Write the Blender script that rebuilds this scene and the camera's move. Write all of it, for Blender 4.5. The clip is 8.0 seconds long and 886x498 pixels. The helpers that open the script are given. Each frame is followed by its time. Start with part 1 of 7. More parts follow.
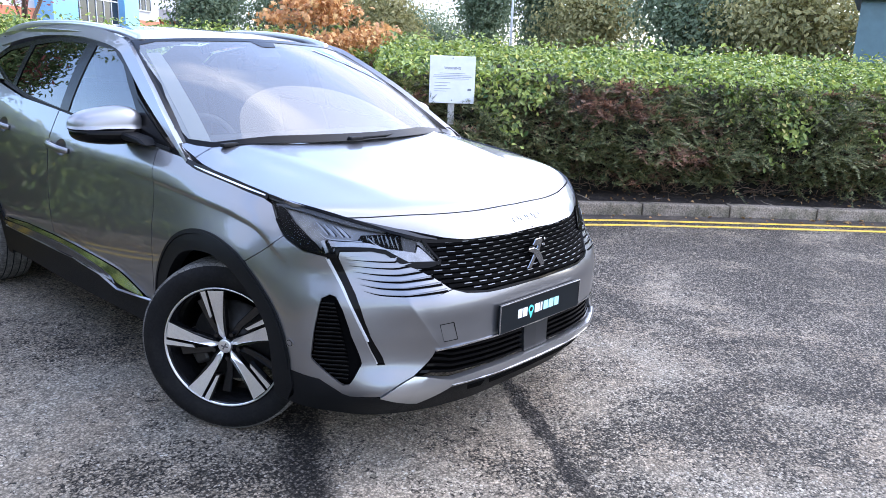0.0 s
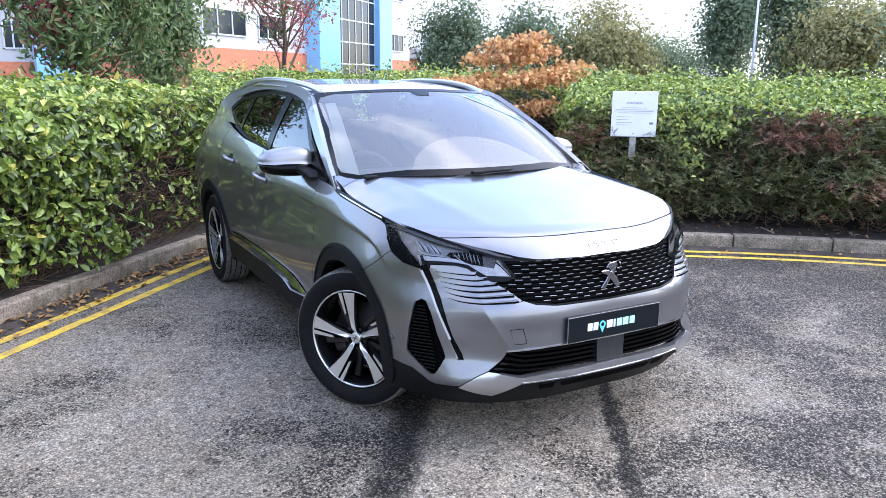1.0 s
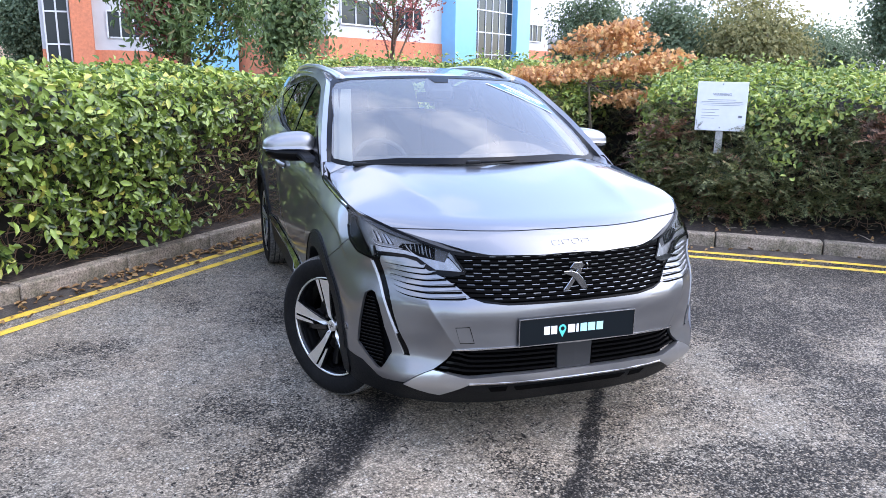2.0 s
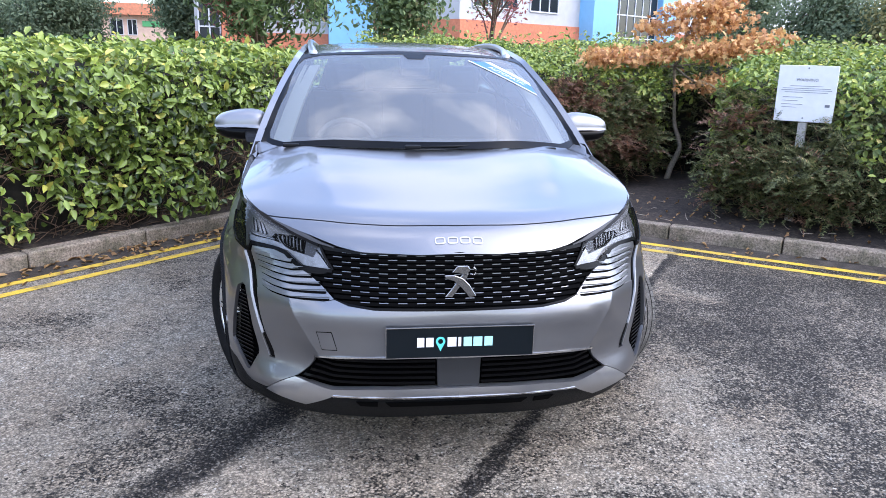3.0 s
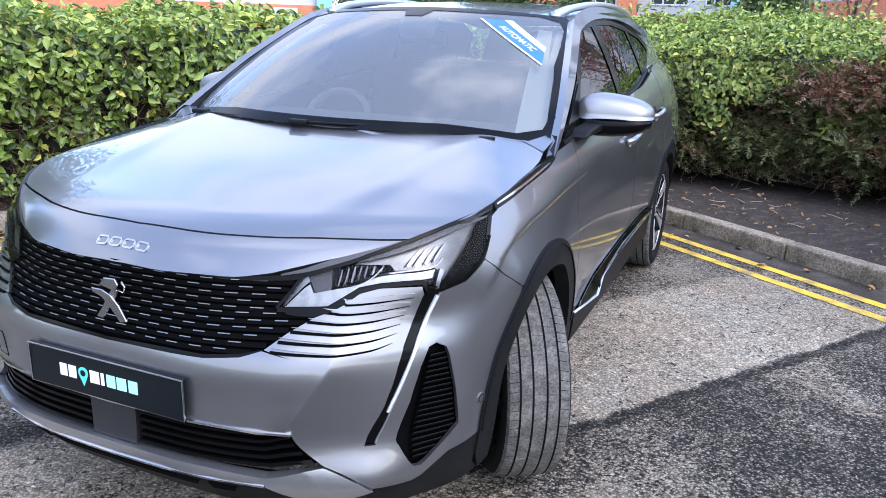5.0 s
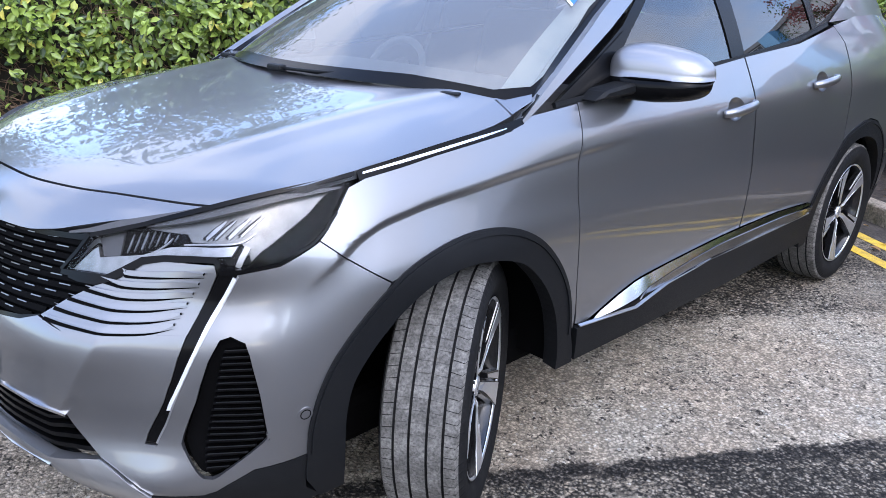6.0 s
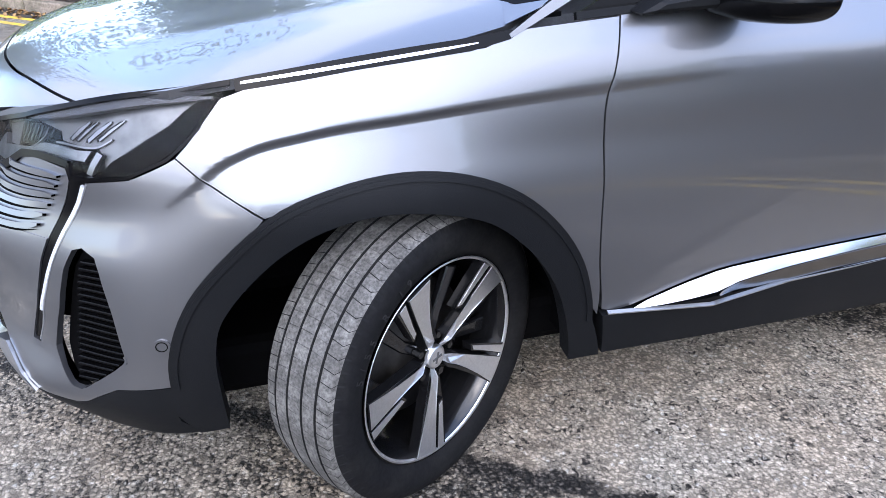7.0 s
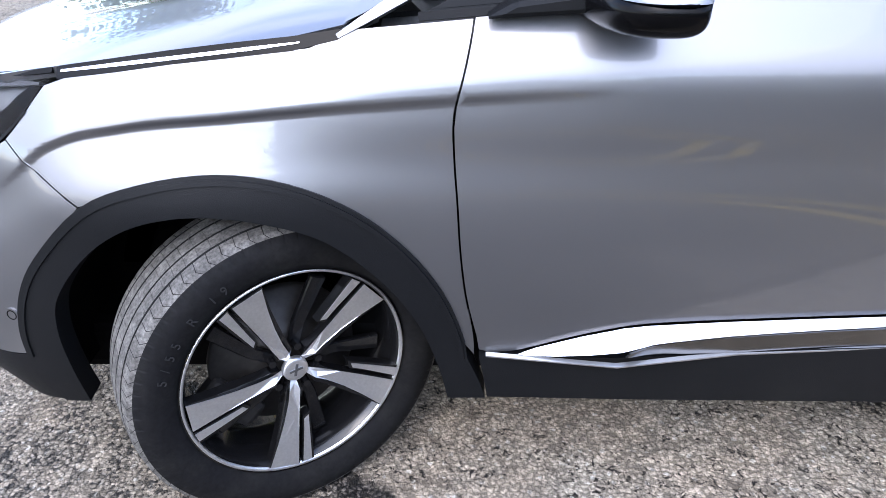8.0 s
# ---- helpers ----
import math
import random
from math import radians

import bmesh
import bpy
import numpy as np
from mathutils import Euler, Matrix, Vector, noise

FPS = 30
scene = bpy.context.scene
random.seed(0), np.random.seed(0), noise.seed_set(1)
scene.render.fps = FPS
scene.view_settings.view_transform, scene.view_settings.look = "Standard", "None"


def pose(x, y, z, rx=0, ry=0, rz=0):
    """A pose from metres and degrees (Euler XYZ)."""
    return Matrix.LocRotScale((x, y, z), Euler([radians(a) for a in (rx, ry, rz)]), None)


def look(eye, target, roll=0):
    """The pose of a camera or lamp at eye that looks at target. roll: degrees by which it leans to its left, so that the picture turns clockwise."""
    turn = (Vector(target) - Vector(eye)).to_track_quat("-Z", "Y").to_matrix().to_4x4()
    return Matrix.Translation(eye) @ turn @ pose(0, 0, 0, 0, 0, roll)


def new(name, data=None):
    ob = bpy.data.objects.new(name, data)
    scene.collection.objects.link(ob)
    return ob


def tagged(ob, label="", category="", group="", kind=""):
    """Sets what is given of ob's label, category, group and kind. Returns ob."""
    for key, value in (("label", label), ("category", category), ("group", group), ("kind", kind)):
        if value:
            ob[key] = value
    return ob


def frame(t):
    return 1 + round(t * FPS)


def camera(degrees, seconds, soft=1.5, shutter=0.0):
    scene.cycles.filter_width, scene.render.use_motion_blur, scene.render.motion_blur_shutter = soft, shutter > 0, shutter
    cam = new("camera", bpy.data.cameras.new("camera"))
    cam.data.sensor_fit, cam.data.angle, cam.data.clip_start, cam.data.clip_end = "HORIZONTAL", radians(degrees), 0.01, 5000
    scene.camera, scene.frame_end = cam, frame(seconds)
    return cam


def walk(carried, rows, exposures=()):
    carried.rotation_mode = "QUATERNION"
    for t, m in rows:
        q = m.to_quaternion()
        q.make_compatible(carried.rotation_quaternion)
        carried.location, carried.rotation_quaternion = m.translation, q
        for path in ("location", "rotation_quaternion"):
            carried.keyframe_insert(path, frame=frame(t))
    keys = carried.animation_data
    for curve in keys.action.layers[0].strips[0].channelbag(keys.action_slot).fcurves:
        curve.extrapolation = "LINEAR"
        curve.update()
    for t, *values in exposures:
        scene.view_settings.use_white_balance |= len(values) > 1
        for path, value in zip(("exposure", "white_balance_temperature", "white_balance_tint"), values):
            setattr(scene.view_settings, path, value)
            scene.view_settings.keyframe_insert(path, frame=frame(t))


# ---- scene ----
from mathutils import geometry

cam = camera(60.9, 8.0, soft=0.8)
PATH = [
    (0, (-2.345, -2.543, 1.494), (-0.905, -1.247, 0.997), 2.3),
    (0.5, (-2.262, -3.005, 1.576), (-1.111, -1.436, 1.112), 1.2),
    (1, (-2.217, -3.33, 1.594), (-1.252, -1.634, 1.156), 0.5),
    (1.2, (-2.119, -3.44, 1.586), (-1.226, -1.703, 1.153), 0.4),
    (2.3, (-1.158, -3.539, 1.57), (-0.626, -1.672, 1.092), 0.9),
    (2.5, (-0.943, -3.509, 1.542), (-0.479, -1.626, 1.055), 0.9),
    (3, (-0.404, -3.402, 1.547), (-0.141, -1.485, 1.038), 1.3),
    (3.5, (0.129, -3.207, 1.529), (0.166, -1.277, 1.004), 1.5),
    (4, (0.663, -2.968, 1.533), (0.448, -1.053, 0.997), 1.7),
    (4.5, (1.091, -2.623, 1.51), (0.616, -0.759, 0.962), 1.8),
    (4.7, (1.251, -2.472, 1.486), (0.669, -0.641, 0.929), 1.9),
    (5.8, (1.977, -1.5, 1.384), (0.739, -0.054, 0.771), 1.1),
    (6, (2.063, -1.291, 1.373), (0.719, 0.036, 0.714), 1.4),
    (6.5, (2.159, -0.821, 1.356), (0.593, 0.151, 0.582), 1.6),
    (7, (2.181, -0.374, 1.337), (0.488, 0.185, 0.43), 0.8),
    (7.5, (2.193, 0.028, 1.32), (0.468, 0.212, 0.325), -0.5),
    (8, (2.132, 0.417, 1.345), (0.377, 0.36, 0.387), -1.0),
]
EXPOSURES = [(0, 1.27, 6550, 11), (2.5, 1.13, 6650, 11), (4.5, 1.05, 6500, 10), (6, 1.08, 6450, 10), (7, 1.22, 6500, 10), (7.5, 1.33, 6550, 10), (8, 1.35, 6550, 10)]
walk(cam, [(t, look(eye, target, roll)) for t, eye, target, roll in PATH], exposures=EXPOSURES)

# ---- light ----
SUN_EL, SUN_ROT = 46, 112
TO_SUN = Vector((math.sin(radians(SUN_ROT)) * math.cos(radians(SUN_EL)), math.cos(radians(SUN_ROT)) * math.cos(radians(SUN_EL)), math.sin(radians(SUN_EL))))
world = bpy.data.worlds.new("sky")
scene.world = world
world.use_nodes = True
wn, wl = world.node_tree.nodes, world.node_tree.links
wn.clear()
w_out, w_bg = wn.new("ShaderNodeOutputWorld"), wn.new("ShaderNodeBackground")
w_sky, w_co = wn.new("ShaderNodeTexSky"), wn.new("ShaderNodeTexCoord")
w_sky.sky_type, w_sky.sun_disc = "NISHITA", False
w_sky.sun_elevation, w_sky.sun_rotation = radians(SUN_EL), radians(SUN_ROT)
w_sky.air_density, w_sky.dust_density = 1.0, 1.5
w_map, w_noise, w_ramp, w_mix = wn.new("ShaderNodeMapping"), wn.new("ShaderNodeTexNoise"), wn.new("ShaderNodeValToRGB"), wn.new("ShaderNodeMixRGB")
w_map.inputs["Scale"].default_value = (1.0, 1.0, 2.2)
w_map.inputs["Rotation"].default_value = (0.3, 0.1, 0.9)
w_noise.inputs["Scale"].default_value, w_noise.inputs["Detail"].default_value, w_noise.inputs["Roughness"].default_value = 1.6, 5, 0.50
w_noise.inputs["Distortion"].default_value = 0.2
w_ramp.color_ramp.elements[0].position, w_ramp.color_ramp.elements[1].position = 0.49, 0.61
w_ramp.color_ramp.elements[0].color = (0.10, 0.10, 0.10, 1)
w_dot, w_near, w_cloud = wn.new("ShaderNodeVectorMath"), wn.new("ShaderNodeMapRange"), wn.new("ShaderNodeMixRGB")
w_dot.operation, w_cloud.blend_type = "DOT_PRODUCT", "MULTIPLY"
w_dot.inputs[1].default_value = TO_SUN
for k_, v_ in (("From Min", -0.3), ("From Max", 1.0), ("To Min", 0.80), ("To Max", 1.10)):
    w_near.inputs[k_].default_value = v_
w_cloud.inputs[0].default_value, w_cloud.inputs[1].default_value = 1.0, (9.7, 10.5, 13.3, 1)  # thin broken cloud, brighter round the veiled sun
wl.new(w_co.outputs["Generated"], w_dot.inputs[0])
wl.new(w_dot.outputs["Value"], w_near.inputs["Value"])
wl.new(w_near.outputs[0], w_cloud.inputs[2])
w_sep, w_rise, w_veil = wn.new("ShaderNodeSeparateXYZ"), wn.new("ShaderNodeValToRGB"), wn.new("ShaderNodeMixRGB")
stops = w_rise.color_ramp.elements  # an overcast sky is dimmer towards the horizon
stops[0].position, stops[0].color = 0.0, (0.20, 0.205, 0.21, 1)
stops[1].position, stops[1].color = 0.9, (1.03, 1.03, 1.03, 1)
mid_stop = stops.new(0.13)
mid_stop.color = (0.69, 0.69, 0.69, 1)
w_veil.blend_type = "MULTIPLY"
w_veil.inputs[0].default_value = 1.0
wl.new(w_co.outputs["Generated"], w_sep.inputs[0])
wl.new(w_sep.outputs["Z"], w_rise.inputs["Fac"])
wl.new(w_cloud.outputs[0], w_veil.inputs[1])
wl.new(w_rise.outputs[0], w_veil.inputs[2])
wl.new(w_veil.outputs[0], w_mix.inputs[2])
wl.new(w_co.outputs["Generated"], w_map.inputs["Vector"])
wl.new(w_map.outputs["Vector"], w_noise.inputs["Vector"])
wl.new(w_noise.outputs["Fac"], w_ramp.inputs["Fac"])
wl.new(w_ramp.outputs["Color"], w_mix.inputs[0])
w_lift = wn.new("ShaderNodeMixRGB")
w_lift.blend_type = "MULTIPLY"
w_lift.inputs[0].default_value, w_lift.inputs[2].default_value = 1.0, (2.1, 2.27, 2.65, 1)  # bright hazy blue between the clouds
wl.new(w_sky.outputs["Color"], w_lift.inputs[1])
wl.new(w_lift.outputs[0], w_mix.inputs[1])
wl.new(w_mix.outputs["Color"], w_bg.inputs["Color"])
wl.new(w_bg.outputs["Background"], w_out.inputs["Surface"])
w_bg.inputs["Strength"].default_value = 0.15
sun = new("sun", bpy.data.lights.new("sun", "SUN"))
sun.data.energy, sun.data.angle, sun.data.color = 0.75, radians(80), (1.0, 0.93, 0.82)
sun.matrix_world = look(30 * TO_SUN, (0, 0, 0))


# ---- materials ----
def material(name, colour, rough=0.6, metal=0.0, coat=0.0, grain=0.0, grain_scale=60.0, bump=0.0, stain=None, stain_scale=2.0, stain_amount=0.5, spec=0.5, island=0.0, objects=0.0, rough_var=0.0):
    """A procedural surface: base colour with fine grain, larger stains and relief, and a change of tone from piece to piece."""
    m = bpy.data.materials.new(name)
    m.use_nodes = True
    n, l = m.node_tree.nodes, m.node_tree.links
    b = n["Principled BSDF"]
    b.inputs["Roughness"].default_value, b.inputs["Metallic"].default_value = rough, metal
    b.inputs["Specular IOR Level"].default_value = spec
    if coat:
        b.inputs["Coat Weight"].default_value, b.inputs["Coat Roughness"].default_value, b.inputs["Coat IOR"].default_value = coat, 0.02, 1.5
    co = n.new("ShaderNodeTexCoord")
    rgb = n.new("ShaderNodeRGB")
    rgb.outputs[0].default_value = (*colour, 1)
    last = rgb.outputs[0]

    def mixed(kind, fac, a, c):
        x = n.new("ShaderNodeMixRGB")
        x.blend_type = kind
        if isinstance(fac, float):
            x.inputs[0].default_value = fac
        else:
            l.new(fac, x.inputs[0])
        l.new(a, x.inputs[1])
        if isinstance(c, tuple):
            x.inputs[2].default_value = (*c, 1)
        else:
            l.new(c, x.inputs[2])
        return x.outputs[0]

    def noise_of(scale, detail=4.0, rough_=0.6):
        t = n.new("ShaderNodeTexNoise")
        t.inputs["Scale"].default_value, t.inputs["Detail"].default_value, t.inputs["Roughness"].default_value = scale, detail, rough_
        l.new(co.outputs["Object"], t.inputs["Vector"])
        return t.outputs["Fac"]

    def ramp(fac, lo, hi, a=0.0, b_=1.0):
        r = n.new("ShaderNodeMapRange")
        r.inputs["From Min"].default_value, r.inputs["From Max"].default_value = lo, hi
        r.inputs["To Min"].default_value, r.inputs["To Max"].default_value = a, b_
        l.new(fac, r.inputs["Value"])
        return r.outputs[0]

    if stain:
        last = mixed("MIX", ramp(noise_of(stain_scale, 5.0), 0.45, 0.68, 0.0, stain_amount), last, stain)
    if grain:
        last = mixed("MULTIPLY", 1.0, last, ramp(noise_of(grain_scale), 0.3, 0.7, 1 - grain, 1 + grain))
    if island or objects:
        src = n.new("ShaderNodeNewGeometry").outputs["Random Per Island"] if island else n.new("ShaderNodeObjectInfo").outputs["Random"]
        last = mixed("MULTIPLY", 1.0, last, ramp(src, 0, 1, 1 - (island or objects), 1 + (island or objects)))
    l.new(last, b.inputs["Base Color"])
    if rough_var:
        l.new(ramp(noise_of(9.0), 0.3, 0.7, rough - rough_var, rough + rough_var), b.inputs["Roughness"])
    if bump:
        bp = n.new("ShaderNodeBump")
        bp.inputs["Strength"].default_value, bp.inputs["Distance"].default_value = bump, 0.004
        l.new(noise_of(grain_scale, 3.0), bp.inputs["Height"])
        l.new(bp.outputs["Normal"], b.inputs["Normal"])
    return m


def glass_material(name, tint, rough=0.0, ior=1.45, dust_haze=0.0):
    m = bpy.data.materials.new(name)
    m.use_nodes = True
    n, l = m.node_tree.nodes, m.node_tree.links
    b = n["Principled BSDF"]
    n.remove(b)
    clear, gloss, mix, fres = n.new("ShaderNodeBsdfTransparent"), n.new("ShaderNodeBsdfGlossy"), n.new("ShaderNodeMixShader"), n.new("ShaderNodeFresnel")
    clear.inputs["Color"].default_value = (*tint, 1)
    gloss.inputs["Roughness"].default_value = rough
    fres.inputs["IOR"].default_value = ior
    l.new(fres.outputs[0], mix.inputs[0])
    # pale film: light dust, with screen glare and lens haze put in as colour
    if dust_haze:
        film, over = n.new("ShaderNodeBsdfDiffuse"), n.new("ShaderNodeMixShader")
        film.inputs["Color"].default_value, over.inputs[0].default_value = (0.7, 0.7, 0.68, 1), dust_haze
        l.new(clear.outputs[0], over.inputs[1])
        l.new(film.outputs[0], over.inputs[2])
        l.new(over.outputs[0], mix.inputs[1])
    else:
        l.new(clear.outputs[0], mix.inputs[1])
    l.new(gloss.outputs[0], mix.inputs[2])
    l.new(mix.outputs[0], n["Material Output"].inputs["Surface"])
    return m


PAINT = material("grey_metallic_paint", (0.198, 0.200, 0.210), 0.36, 0.87, coat=1.0, grain=0.05, grain_scale=900)
PLASTIC = material("black_grained_plastic", (0.0050, 0.0055, 0.0064), 0.52, grain=0.15, grain_scale=420, bump=0.2, stain=(0.012, 0.012, 0.012), stain_scale=3.0, stain_amount=0.3, spec=0.15)
GLOSS = material("gloss_black_plastic", (0.0025, 0.0025, 0.0028), 0.2, coat=0.04, spec=0.09)
DARK = material("dark_cavity_plastic", (0.0018, 0.0018, 0.0020), 0.8, grain=0.2, grain_scale=200, spec=0.04)
CHROME = material("bright_chrome", (0.66, 0.67, 0.69), 0.12, 1.0, grain=0.03, grain_scale=30)
SATIN = material("satin_silver_trim", (0.46, 0.47, 0.49), 0.28, 0.9, coat=0.5, grain=0.04, grain_scale=500)
RUBBER = material("tyre_rubber", (0.0085, 0.0085, 0.009), 0.7, grain=0.25, grain_scale=90, stain=(0.019, 0.0185, 0.017), stain_scale=14, stain_amount=0.4, bump=0.15, spec=0.09)
TREAD = material("worn_tread_rubber", (0.078, 0.074, 0.068), 0.85, grain=0.5, grain_scale=150, stain=(0.17, 0.163, 0.150), stain_scale=26, stain_amount=0.7, bump=0.35, spec=0.25)
MACHINED = material("machined_alloy", (0.80, 0.81, 0.83), 0.40, 1.0, grain=0.06, grain_scale=160)
ALLOY_BLACK = material("black_wheel_lacquer", (0.006, 0.006, 0.0065), 0.22, coat=0.4, spec=0.3)
EMBLEM = material("grey_emblem_metal", (0.33, 0.335, 0.345), 0.22, 1.0, grain=0.05, grain_scale=120)
RADAR = material("grey_radar_cover", (0.014, 0.0145, 0.016), 0.45, grain=0.08, grain_scale=200)
LETTER = material("raised_rubber_lettering", (0.017, 0.017, 0.0175), 0.7, grain=0.1, grain_scale=200, spec=0.2)
DISC = material("brake_disc_steel", (0.035, 0.033, 0.031), 0.5, 0.6, grain=0.2, grain_scale=60)
LAMP_CHROME = material("lamp_reflector", (0.14, 0.143, 0.148), 0.34, 1.0, grain=0.5, grain_scale=26)
LAMP_BRIGHT = material("pale_lamp_shelf", (0.25, 0.25, 0.255), 0.34, 1.0, grain=0.2, grain_scale=40)
LAMP_SLOPE = material("pale_lamp_slope", (0.135, 0.133, 0.130), 0.30, 0.75, grain=0.3, grain_scale=24)
# darker than the upper chrome: its dull ground reflection is put into the colour
SILL_CHROME = material("ground_dimmed_chrome", (0.15, 0.148, 0.145), 0.2, 1.0, grain=0.08, grain_scale=60)
LAMP_WHITE = material("white_light_guide", (0.46, 0.47, 0.49), 0.25, coat=0.6)
DASH = material("dull_silver_dashes", (0.19, 0.195, 0.205), 0.32, 0.85, grain=0.1, grain_scale=300)
BEZEL = material("smoked_grey_bezel", (0.050, 0.050, 0.054), 0.4, grain=0.08, grain_scale=60, spec=0.3)
LAMP_GREY = material("lamp_inner_grey", (0.009, 0.0095, 0.0105), 0.45, grain=0.1, grain_scale=30, spec=0.16)
SCREEN = glass_material("windscreen_glass", (0.60, 0.69, 0.70), ior=2.05, dust_haze=0.11)
TINTED = glass_material("dark_tinted_glass", (0.10, 0.12, 0.12), ior=1.9)
CLEAR = glass_material("clear_glass", (0.66, 0.76, 0.76), ior=1.95)
LENS = glass_material("lamp_lens", (0.93, 0.94, 0.95), rough=0.01, ior=1.19, dust_haze=0.003)
CABIN = material("grey_cabin_trim", (0.10, 0.10, 0.105), 0.7, grain=0.15, grain_scale=150)
CABIN_LIGHT = material("pale_headlining", (0.42, 0.42, 0.40), 0.85, grain=0.1, grain_scale=200)
SEAT = material("charcoal_seat_cloth", (0.05, 0.05, 0.055), 0.85, grain=0.25, grain_scale=260)
PLATE = material("dark_slate_plate", (0.0022, 0.005, 0.0075), 0.3, grain=0.1, grain_scale=300, spec=0.3)
PALE_TEAL = material("pale_teal_print", (0.42, 0.80, 0.78), 0.4, grain=0.03, grain_scale=200)
CAP = material("grey_mirror_cap_paint", (0.27, 0.273, 0.285), 0.38, 0.8, coat=0.3, grain=0.05, grain_scale=900)
WHITE_PRINT = material("white_print", (0.80, 0.82, 0.82), 0.4, grain=0.03, grain_scale=200)
TEAL_PRINT = material("teal_print", (0.10, 0.62, 0.58), 0.4, grain=0.03, grain_scale=200)
BLUE_PRINT = material("blue_sticker", (0.02, 0.13, 0.62), 0.35, grain=0.04, grain_scale=200)


# ---- body form: half of the car as smooth surfaces, nose towards -y, front axle at y = 0 ----
def hermite(xs, ys, x, breaks=()):
    """Smooth curve through (xs, ys) at x; at the indices in breaks it may bend sharply."""
    xs, ys = np.asarray(xs, float), np.asarray(ys, float)
    d = np.diff(xs)
    s = np.diff(ys, axis=0) / d.reshape((-1,) + (1,) * (ys.ndim - 1))
    i = int(np.clip(np.searchsorted(xs, x, "right") - 1, 0, len(xs) - 2))

    def slope(k, side):
        if k == 0:
            return s[0]
        if k == len(xs) - 1:
            return s[-1]
        if k in breaks:
            return s[k] if side > 0 else s[k - 1]
        return (s[k - 1] * d[k] + s[k] * d[k - 1]) / (d[k - 1] + d[k])

    h = d[i]
    q = min(max((x - xs[i]) / h, -0.5), 1.5)
    a, b = slope(i, 1) * h, slope(i + 1, -1) * h
    return (2 * q**3 - 3 * q**2 + 1) * ys[i] + (q**3 - 2 * q**2 + q) * a + (3 * q**2 - 2 * q**3) * ys[i + 1] + (q**3 - q**2) * b


# plan sections of the lower body at heights z: (x, y) from the middle of the nose round to the tail
SECTIONS = []


def section(z, nose, flank):
    SECTIONS.append((z, [(0.0, nose[0])] + list(nose[1:]) + list(flank)))


section(0.22, (-0.845, (0.26, -0.84), (0.45, -0.80), (0.57, -0.75), (0.66, -0.69), (0.745, -0.60), (0.82, -0.49)),
        ((0.845, -0.31), (0.85, 0.0), (0.845, 0.44), (0.845, 1.3), (0.845, 2.1), (0.85, 2.675), (0.83, 3.1), (0.70, 3.38), (0.0, 3.47)))
section(0.34, (-0.945, (0.26, -0.935), (0.45, -0.895), (0.58, -0.845), (0.685, -0.785), (0.765, -0.685), (0.845, -0.53)),
        ((0.868, -0.31), (0.87, 0.0), (0.866, 0.445), (0.866, 1.3), (0.866, 2.1), (0.872, 2.675), (0.85, 3.12), (0.72, 3.42), (0.0, 3.51)))
section(0.45, (-0.950, (0.26, -0.943), (0.42, -0.908), (0.485, -0.885), (0.665, -0.765), (0.765, -0.67), (0.855, -0.53)),
        ((0.882, -0.31), (0.885, 0.0), (0.878, 0.44), (0.88, 1.3), (0.88, 2.1), (0.895, 2.675), (0.87, 3.14), (0.74, 3.44), (0.0, 3.53)))
section(0.56, (-0.948, (0.26, -0.942), (0.45, -0.900), (0.535, -0.868), (0.70, -0.735), (0.78, -0.645), (0.858, -0.52)),
        ((0.893, -0.30), (0.90, 0.0), (0.888, 0.42), (0.895, 1.3), (0.895, 2.1), (0.908, 2.675), (0.88, 3.15), (0.75, 3.45), (0.0, 3.54)))
section(0.66, (-0.945, (0.26, -0.938), (0.46, -0.893), (0.590, -0.832), (0.705, -0.718), (0.785, -0.63), (0.850, -0.51)),
        ((0.899, -0.295), (0.908, 0.0), (0.892, 0.41), (0.900, 1.3), (0.90, 2.1), (0.915, 2.675), (0.885, 3.15), (0.76, 3.45), (0.0, 3.55)))
section(0.76, (-0.912, (0.26, -0.890), (0.46, -0.828), (0.59, -0.765), (0.69, -0.685), (0.77, -0.60), (0.835, -0.485)),
        ((0.898, -0.29), (0.908, 0.0), (0.890, 0.405), (0.90, 1.3), (0.902, 2.1), (0.915, 2.675), (0.885, 3.15), (0.77, 3.45), (0.0, 3.54)))
section(0.84, (-0.898, (0.26, -0.870), (0.46, -0.795), (0.59, -0.728), (0.69, -0.662), (0.768, -0.595), (0.826, -0.47)),
        ((0.876, -0.29), (0.888, 0.0), (0.880, 0.40), (0.898, 1.3), (0.902, 2.1), (0.91, 2.675), (0.88, 3.15), (0.77, 3.43), (0.0, 3.52)))
section(0.92, (-0.885, (0.26, -0.85), (0.45, -0.765), (0.58, -0.69), (0.675, -0.625), (0.748, -0.555), (0.800, -0.45)),
        ((0.846, -0.28), (0.868, 0.0), (0.876, 0.40), (0.897, 1.3), (0.90, 2.1), (0.905, 2.675), (0.875, 3.12), (0.77, 3.40), (0.0, 3.50)))
section(1.00, (-0.83, (0.26, -0.79), (0.43, -0.71), (0.56, -0.63), (0.65, -0.57), (0.72, -0.50), (0.772, -0.40)),
        ((0.812, -0.26), (0.838, 0.0), (0.862, 0.42), (0.890, 1.3), (0.895, 2.1), (0.90, 2.675), (0.87, 3.10), (0.76, 3.36), (0.0, 3.46)))
